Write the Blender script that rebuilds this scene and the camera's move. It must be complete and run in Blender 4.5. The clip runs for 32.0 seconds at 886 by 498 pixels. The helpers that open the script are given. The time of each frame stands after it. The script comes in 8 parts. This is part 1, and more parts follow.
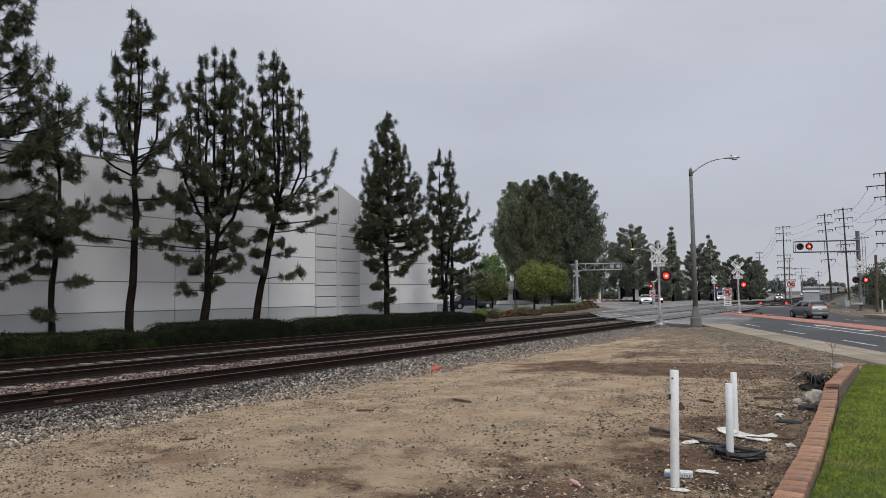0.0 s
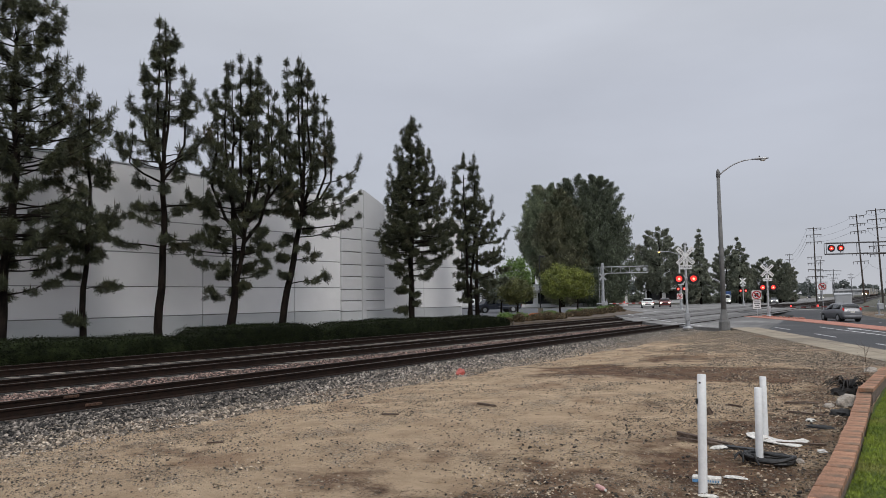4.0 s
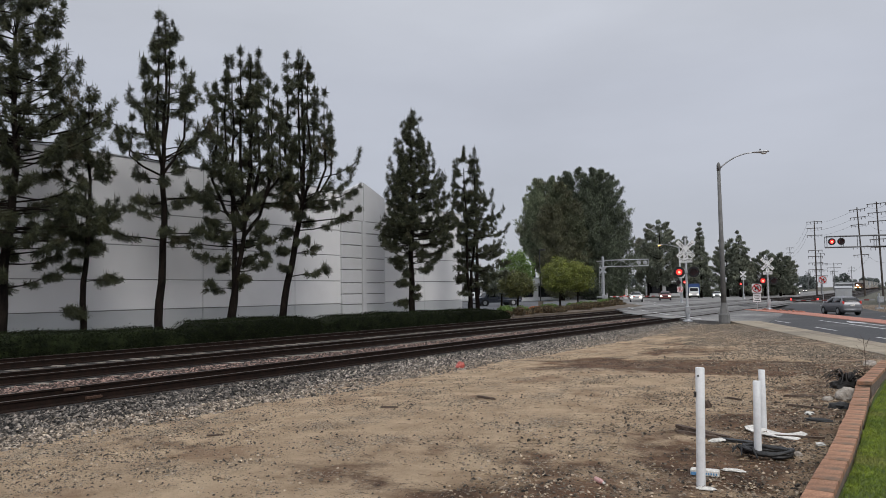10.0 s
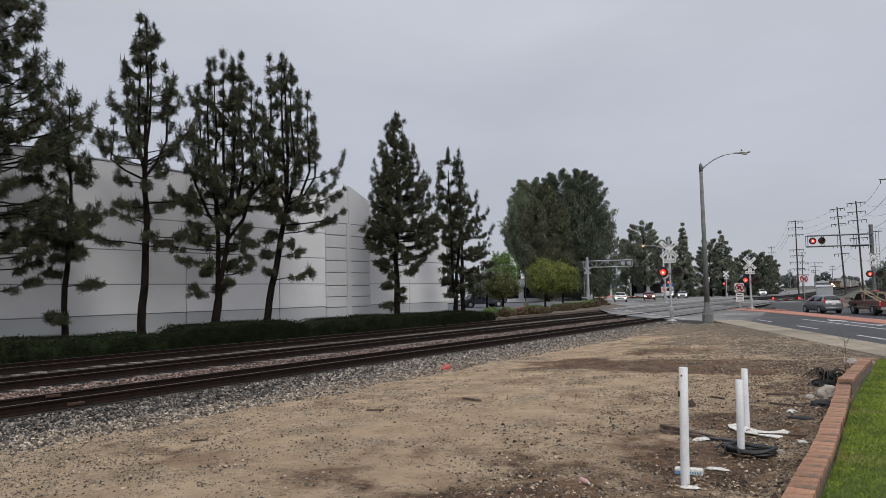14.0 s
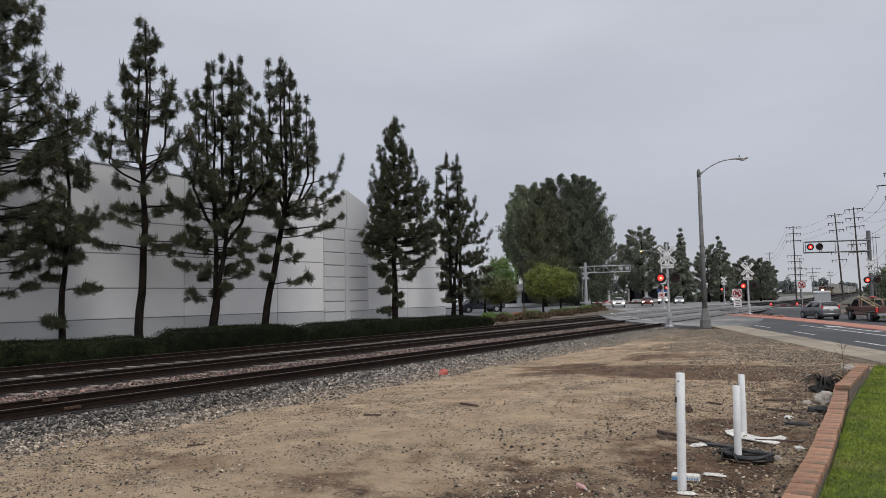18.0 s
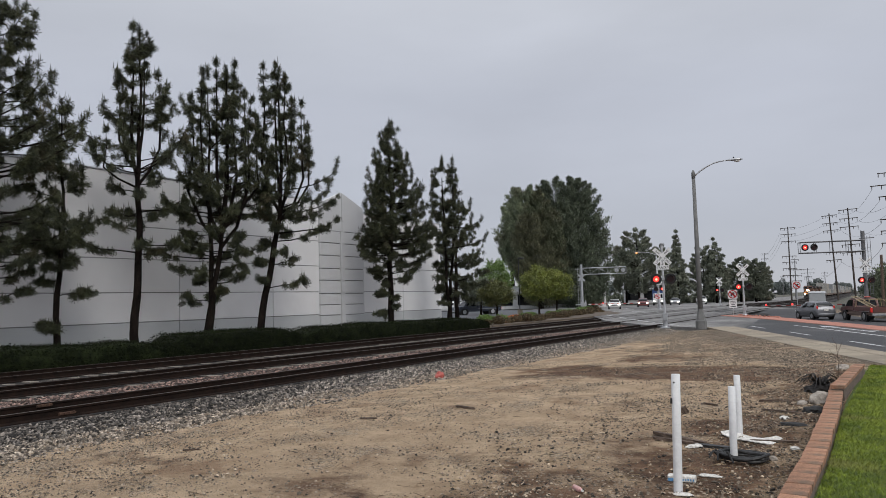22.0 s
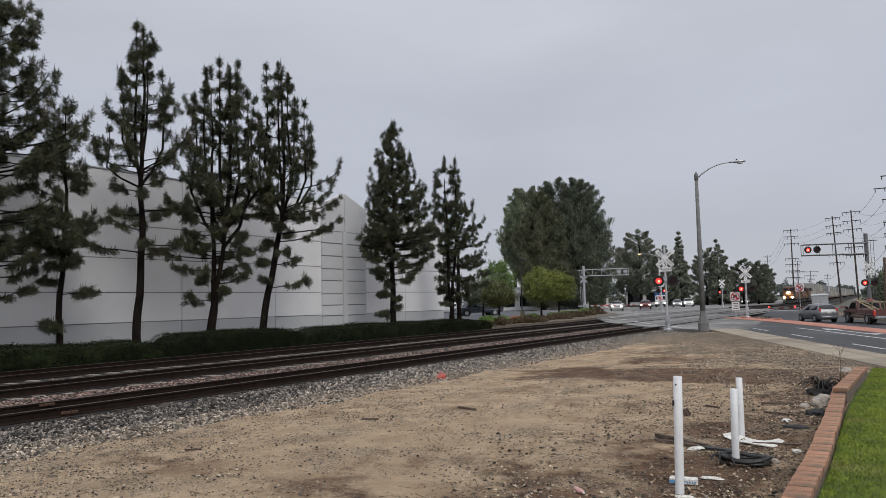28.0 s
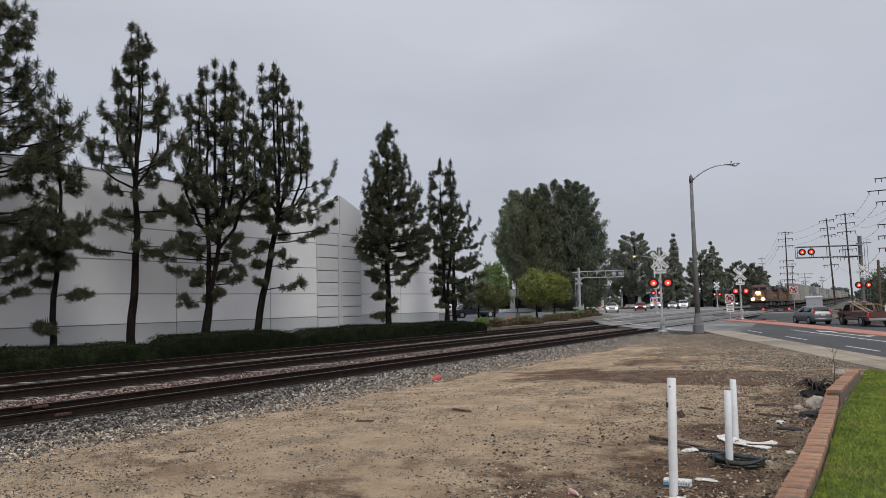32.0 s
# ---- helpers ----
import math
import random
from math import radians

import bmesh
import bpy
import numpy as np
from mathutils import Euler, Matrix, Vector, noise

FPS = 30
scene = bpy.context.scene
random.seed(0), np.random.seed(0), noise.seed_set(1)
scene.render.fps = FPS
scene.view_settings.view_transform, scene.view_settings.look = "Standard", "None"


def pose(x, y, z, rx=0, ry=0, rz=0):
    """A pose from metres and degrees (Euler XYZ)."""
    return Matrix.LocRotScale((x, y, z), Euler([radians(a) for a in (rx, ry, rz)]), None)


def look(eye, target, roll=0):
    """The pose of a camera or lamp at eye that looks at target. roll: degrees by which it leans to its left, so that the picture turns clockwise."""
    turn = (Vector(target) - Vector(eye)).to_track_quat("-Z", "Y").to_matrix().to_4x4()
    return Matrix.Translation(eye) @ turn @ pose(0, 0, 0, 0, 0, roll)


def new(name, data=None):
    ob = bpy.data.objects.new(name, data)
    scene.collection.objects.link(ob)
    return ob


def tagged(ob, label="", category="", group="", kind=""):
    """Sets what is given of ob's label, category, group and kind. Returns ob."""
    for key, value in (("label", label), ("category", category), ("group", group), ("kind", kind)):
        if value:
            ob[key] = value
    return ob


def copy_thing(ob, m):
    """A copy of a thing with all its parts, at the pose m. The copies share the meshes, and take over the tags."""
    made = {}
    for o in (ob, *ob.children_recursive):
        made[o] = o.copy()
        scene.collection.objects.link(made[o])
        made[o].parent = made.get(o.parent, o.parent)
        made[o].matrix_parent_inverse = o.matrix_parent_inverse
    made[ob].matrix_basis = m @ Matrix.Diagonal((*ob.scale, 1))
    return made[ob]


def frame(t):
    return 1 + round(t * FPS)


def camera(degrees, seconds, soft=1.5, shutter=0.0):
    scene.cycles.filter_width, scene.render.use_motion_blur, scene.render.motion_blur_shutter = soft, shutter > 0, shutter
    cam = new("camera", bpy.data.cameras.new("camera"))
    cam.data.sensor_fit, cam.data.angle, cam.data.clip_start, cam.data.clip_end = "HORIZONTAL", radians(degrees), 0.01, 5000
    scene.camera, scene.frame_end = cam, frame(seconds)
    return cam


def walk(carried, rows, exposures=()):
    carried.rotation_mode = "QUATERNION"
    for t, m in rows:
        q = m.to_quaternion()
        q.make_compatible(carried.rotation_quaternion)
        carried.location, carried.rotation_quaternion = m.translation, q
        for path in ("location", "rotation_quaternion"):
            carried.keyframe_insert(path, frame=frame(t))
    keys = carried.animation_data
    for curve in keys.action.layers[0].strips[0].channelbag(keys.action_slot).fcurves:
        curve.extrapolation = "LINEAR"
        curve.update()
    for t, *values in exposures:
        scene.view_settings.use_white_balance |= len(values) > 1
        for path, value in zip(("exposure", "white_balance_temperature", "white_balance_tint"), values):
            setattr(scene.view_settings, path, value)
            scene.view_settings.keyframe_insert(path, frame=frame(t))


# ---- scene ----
cam = camera(63.0, 32.0, soft=0.55)
PATH = [
    (0.0, pose(-0.051, -0.024, 1.844, 93.678, 0.741, 32.636)),
    (0.5, pose(-0.052, -0.022, 1.845, 93.837, 0.609, 32.784)),
    (1.0, pose(-0.050, -0.019, 1.847, 93.929, 0.556, 33.054)),
    (1.5, pose(-0.046, -0.016, 1.849, 94.011, 0.677, 33.510)),
    (2.0, pose(-0.046, -0.015, 1.847, 94.068, 0.864, 34.037)),
    (2.5, pose(-0.043, -0.013, 1.847, 94.078, 1.029, 34.346)),
    (3.0, pose(-0.043, -0.011, 1.847, 94.084, 1.090, 34.533)),
    (3.5, pose(-0.042, -0.011, 1.845, 94.023, 1.037, 34.562)),
    (5.5, pose(-0.042, -0.011, 1.846, 93.990, 0.582, 34.813)),
    (6.0, pose(-0.039, -0.009, 1.847, 93.887, 0.592, 34.786)),
    (6.5, pose(-0.037, -0.008, 1.847, 93.811, 0.526, 34.724)),
    (7.0, pose(-0.036, -0.005, 1.847, 93.823, 0.591, 34.764)),
    (7.5, pose(-0.035, -0.004, 1.847, 93.821, 0.613, 34.875)),
    (8.0, pose(-0.034, -0.004, 1.845, 93.810, 0.685, 35.010)),
    (8.5, pose(-0.033, -0.004, 1.846, 93.710, 0.752, 34.960)),
    (9.0, pose(-0.031, -0.003, 1.845, 93.573, 0.793, 34.810)),
    (9.5, pose(-0.030, -0.002, 1.846, 93.496, 0.869, 34.740)),
    (10.0, pose(-0.030, -0.001, 1.845, 93.466, 0.894, 34.654)),
    (10.5, pose(-0.028, -0.001, 1.845, 93.437, 0.939, 34.441)),
    (11.0, pose(-0.027, -0.000, 1.844, 93.467, 0.950, 34.129)),
    (11.5, pose(-0.030, -0.000, 1.845, 93.443, 0.892, 33.914)),
    (12.0, pose(-0.030, -0.000, 1.846, 93.429, 0.879, 33.756)),
    (12.5, pose(-0.027, 0.001, 1.847, 93.439, 1.064, 33.747)),
    (13.0, pose(-0.022, 0.001, 1.847, 93.492, 1.304, 33.524)),
    (13.5, pose(-0.021, -0.000, 1.847, 93.581, 1.367, 33.483)),
    (14.0, pose(-0.020, -0.000, 1.849, 93.598, 1.387, 33.503)),
    (14.5, pose(-0.019, -0.001, 1.847, 93.644, 1.350, 33.603)),
    (16.5, pose(-0.014, -0.000, 1.848, 93.901, 1.328, 33.402)),
    (17.0, pose(-0.013, -0.001, 1.849, 93.930, 1.264, 33.408)),
    (17.5, pose(-0.011, -0.002, 1.850, 93.961, 1.191, 33.388)),
    (18.0, pose(-0.010, -0.003, 1.851, 93.974, 1.217, 33.353)),
    (18.5, pose(-0.008, -0.004, 1.850, 93.991, 1.214, 33.286)),
    (19.0, pose(-0.009, -0.004, 1.852, 94.028, 1.231, 33.197)),
    (19.5, pose(-0.008, -0.004, 1.851, 94.078, 1.283, 33.134)),
    (20.0, pose(-0.007, -0.004, 1.851, 94.135, 1.294, 33.094)),
    (20.5, pose(-0.006, -0.002, 1.850, 94.183, 1.359, 33.059)),
    (21.0, pose(-0.004, -0.000, 1.852, 94.209, 1.399, 33.086)),
    (21.5, pose(-0.002, 0.003, 1.850, 94.203, 1.457, 33.090)),
    (22.0, pose(-0.003, 0.003, 1.851, 94.176, 1.569, 33.046)),
    (22.5, pose(-0.002, 0.004, 1.852, 94.162, 1.668, 33.005)),
    (23.0, pose(-0.002, 0.005, 1.853, 94.171, 1.795, 32.992)),
    (23.5, pose(-0.001, 0.005, 1.852, 94.181, 1.896, 32.993)),
    (24.0, pose(0.002, 0.003, 1.851, 94.170, 1.993, 32.989)),
    (24.5, pose(0.001, 0.004, 1.854, 94.155, 2.076, 32.981)),
    (25.0, pose(-0.002, 0.003, 1.853, 94.153, 1.850, 32.919)),
    (25.5, pose(-0.002, 0.002, 1.852, 94.175, 1.661, 32.870)),
    (27.5, pose(-0.004, 0.002, 1.853, 94.217, 1.259, 33.259)),
    (28.0, pose(-0.001, 0.001, 1.853, 94.254, 1.331, 33.216)),
    (28.5, pose(0.000, 0.000, 1.852, 94.223, 1.374, 33.157)),
    (29.0, pose(0.004, 0.002, 1.852, 94.223, 1.356, 33.084)),
    (29.5, pose(0.003, 0.001, 1.853, 94.245, 1.344, 33.128)),
    (30.0, pose(0.000, 0.000, 1.850, 94.307, 1.362, 33.063)),
    (30.5, pose(0.005, -0.000, 1.851, 94.321, 1.326, 32.957)),
    (31.0, pose(0.009, -0.001, 1.851, 94.358, 1.297, 32.864)),
    (31.5, pose(0.010, 0.000, 1.853, 94.373, 1.252, 32.879)),
    (32.0, pose(0.009, -0.000, 1.853, 94.388, 1.285, 32.855)),
]
walk(cam, PATH)

# ---- light: a bright overcast morning ----
SUN_EL, SUN_AZ = radians(42), radians(125)
world = bpy.data.worlds.new("overcast_sky")
scene.world = world
world.use_nodes = True
wn, wl = world.node_tree.nodes, world.node_tree.links
wn.clear()
w_out = wn.new("ShaderNodeOutputWorld")
w_bg = wn.new("ShaderNodeBackground")
w_sky = wn.new("ShaderNodeTexSky")
w_sky.sky_type, w_sky.sun_disc = "NISHITA", False
w_sky.sun_elevation, w_sky.sun_rotation = SUN_EL, SUN_AZ
w_co = wn.new("ShaderNodeTexCoord")
w_sep = wn.new("ShaderNodeSeparateXYZ")
w_up = wn.new("ShaderNodeMapRange")
w_up.inputs["From Min"].default_value, w_up.inputs["From Max"].default_value = 0.0, 0.9
w_ramp = wn.new("ShaderNodeValToRGB")
w_ramp.color_ramp.elements[0].color = (0.50, 0.515, 0.566, 1)
w_ramp.color_ramp.elements[1].color = (1.05, 1.08, 1.15, 1)
for at, tone in ((0.10, (0.478, 0.50, 0.566, 1)), (0.30, (0.51, 0.535, 0.608, 1)), (0.48, (0.61, 0.635, 0.693, 1))):
    w_ramp.color_ramp.elements.new(at).color = tone
w_map = wn.new("ShaderNodeMapping")
w_map.inputs["Scale"].default_value = (1.0, 1.0, 3.2)
w_cloud = wn.new("ShaderNodeTexNoise")
w_cloud.inputs["Scale"].default_value, w_cloud.inputs["Detail"].default_value, w_cloud.inputs["Roughness"].default_value = 1.7, 5.0, 0.52
w_clr = wn.new("ShaderNodeMapRange")
w_clr.inputs["From Min"].default_value, w_clr.inputs["From Max"].default_value = 0.28, 0.72
w_clr.inputs["To Min"].default_value, w_clr.inputs["To Max"].default_value = 0.90, 1.10
w_mul = wn.new("ShaderNodeVectorMath")
w_mul.operation = "SCALE"
w_dim = wn.new("ShaderNodeVectorMath")
w_dim.operation = "SCALE"
w_dim.inputs["Scale"].default_value = 0.08
w_mix = wn.new("ShaderNodeMix")
w_mix.data_type = "RGBA"
w_mix.inputs["Factor"].default_value = 0.93
wl.new(w_co.outputs["Generated"], w_sep.inputs[0])
wl.new(w_sep.outputs["Z"], w_up.inputs["Value"])
wl.new(w_up.outputs["Result"], w_ramp.inputs["Fac"])
wl.new(w_co.outputs["Generated"], w_map.inputs["Vector"])
wl.new(w_map.outputs[0], w_cloud.inputs["Vector"])
wl.new(w_cloud.outputs["Fac"], w_clr.inputs["Value"])
wl.new(w_ramp.outputs["Color"], w_mul.inputs[0])
wl.new(w_clr.outputs["Result"], w_mul.inputs["Scale"])
wl.new(w_sky.outputs["Color"], w_dim.inputs[0])
wl.new(w_dim.outputs[0], w_mix.inputs["A"])
wl.new(w_mul.outputs[0], w_mix.inputs["B"])
wl.new(w_mix.outputs["Result"], w_bg.inputs["Color"])
w_bg.inputs["Strength"].default_value = 1.0
wl.new(w_bg.outputs[0], w_out.inputs["Surface"])

sun = new("sun", bpy.data.lights.new("sun", "SUN"))
sun.data.energy, sun.data.angle, sun.data.color = 1.5, radians(25), (1.0, 0.97, 0.93)
sun.matrix_world = look((0, 0, 50), (-50 * math.sin(SUN_AZ) / math.tan(SUN_EL), -50 * math.cos(SUN_AZ) / math.tan(SUN_EL), 0))


# ---- materials ----
def surf(name, a, b, scale=3.0, rough=0.8, metal=0.0, bump=0.15, fine=40.0, c=None, c_at=0.62, stretch=(1, 1, 1), each=0.0, spec=0.5, rvar=0.1, gain=0.35, bdist=0.02, skew=0.0):
    """Base colours a and b mixed by broad noise, a third c in patches, grain by fine noise, bump by the grain."""
    m = bpy.data.materials.new(name)
    m.use_nodes = True
    n, l = m.node_tree.nodes, m.node_tree.links
    p = n["Principled BSDF"]
    co = n.new("ShaderNodeTexCoord")
    mp = n.new("ShaderNodeMapping")
    mp.inputs["Scale"].default_value = stretch
    l.new(co.outputs["Object"], mp.inputs["Vector"])
    big = n.new("ShaderNodeTexNoise")
    big.inputs["Scale"].default_value, big.inputs["Detail"].default_value, big.inputs["Roughness"].default_value = scale, 5, 0.6
    fin = n.new("ShaderNodeTexNoise")
    fin.inputs["Scale"].default_value, fin.inputs["Detail"].default_value, fin.inputs["Roughness"].default_value = fine, 4, 0.65
    for t in (big, fin):
        l.new(mp.outputs[0], t.inputs["Vector"])
    r = n.new("ShaderNodeValToRGB")
    r.color_ramp.elements[0].position, r.color_ramp.elements[1].position = 0.34, 0.66
    r.color_ramp.elements[0].color, r.color_ramp.elements[1].color = (*a, 1), (*b, 1)
    l.new(big.outputs["Fac"], r.inputs["Fac"])
    col = r.outputs["Color"]
    if c:
        oth = n.new("ShaderNodeTexNoise")
        oth.inputs["Scale"].default_value, oth.inputs["Detail"].default_value = scale * 0.37, 6
        l.new(mp.outputs[0], oth.inputs["Vector"])
        rr = n.new("ShaderNodeMapRange")
        rr.inputs["From Min"].default_value, rr.inputs["From Max"].default_value = c_at - 0.06, c_at + 0.06
        l.new(oth.outputs["Fac"], rr.inputs["Value"])
        mx = n.new("ShaderNodeMix")
        mx.data_type = "RGBA"
        mx.inputs["B"].default_value = (*c, 1)
        l.new(rr.outputs["Result"], mx.inputs["Factor"])
        l.new(col, mx.inputs["A"])
        col = mx.outputs["Result"]
    g = n.new("ShaderNodeMapRange")
    g.inputs["From Min"].default_value, g.inputs["From Max"].default_value = 0.3, 0.7
    g.inputs["To Min"].default_value, g.inputs["To Max"].default_value = 1 - gain, 1 + gain
    l.new(fin.outputs["Fac"], g.inputs["Value"])
    val = g.outputs["Result"]
    if each:
        oi = n.new("ShaderNodeObjectInfo")
        ge = n.new("ShaderNodeNewGeometry")
        ad = n.new("ShaderNodeMath")
        ad.operation = "ADD"
        l.new(oi.outputs["Random"], ad.inputs[0])
        l.new(ge.outputs["Random Per Island"], ad.inputs[1])
        fr = n.new("ShaderNodeMath")
        fr.operation = "FRACT"
        l.new(ad.outputs[0], fr.inputs[0])
        er = n.new("ShaderNodeMapRange")
        er.inputs["To Min"].default_value, er.inputs["To Max"].default_value = 1 - each, 1 + each
        pick = fr.outputs[0]
        if skew:
            pw = n.new("ShaderNodeMath")
            pw.operation = "POWER"
            pw.inputs[1].default_value = skew
            l.new(pick, pw.inputs[0])
            pick = pw.outputs[0]
            er.inputs["To Max"].default_value = 1 + each * skew
        l.new(pick, er.inputs["Value"])
        mu = n.new("ShaderNodeMath")
        mu.operation = "MULTIPLY"
        l.new(val, mu.inputs[0])
        l.new(er.outputs["Result"], mu.inputs[1])
        val = mu.outputs[0]
    sc = n.new("ShaderNodeVectorMath")
    sc.operation = "SCALE"
    l.new(col, sc.inputs[0])
    l.new(val, sc.inputs["Scale"])
    l.new(sc.outputs[0], p.inputs["Base Color"])
    rg = n.new("ShaderNodeMapRange")
    rg.inputs["To Min"].default_value, rg.inputs["To Max"].default_value = max(0.02, rough - rvar), min(1, rough + rvar)
    l.new(big.outputs["Fac"], rg.inputs["Value"])
    l.new(rg.outputs["Result"], p.inputs["Roughness"])
    p.inputs["Metallic"].default_value = metal
    p.inputs["Specular IOR Level"].default_value = spec
    if bump:
        bp = n.new("ShaderNodeBump")
        bp.inputs["Strength"].default_value, bp.inputs["Distance"].default_value = bump, bdist
        l.new(fin.outputs["Fac"], bp.inputs["Height"])
        l.new(bp.outputs[0], p.inputs["Normal"])
    return m


def glow(name, colour, strength, base=(0.1, 0.1, 0.1)):
    m = bpy.data.materials.new(name)
    m.use_nodes = True
    p = m.node_tree.nodes["Principled BSDF"]
    p.inputs["Base Color"].default_value = (*base, 1)
    p.inputs["Emission Color"].default_value = (*colour, 1)
    p.inputs["Emission Strength"].default_value = strength
    p.inputs["Roughness"].default_value = 0.3
    return m


def glass(name, tint, rough=0.05):
    m = bpy.data.materials.new(name)
    m.use_nodes = True
    p = m.node_tree.nodes["Principled BSDF"]
    p.inputs["Base Color"].default_value = (*tint, 1)
    p.inputs["Roughness"].default_value = rough
    p.inputs["Specular IOR Level"].default_value = 0.4
    return m


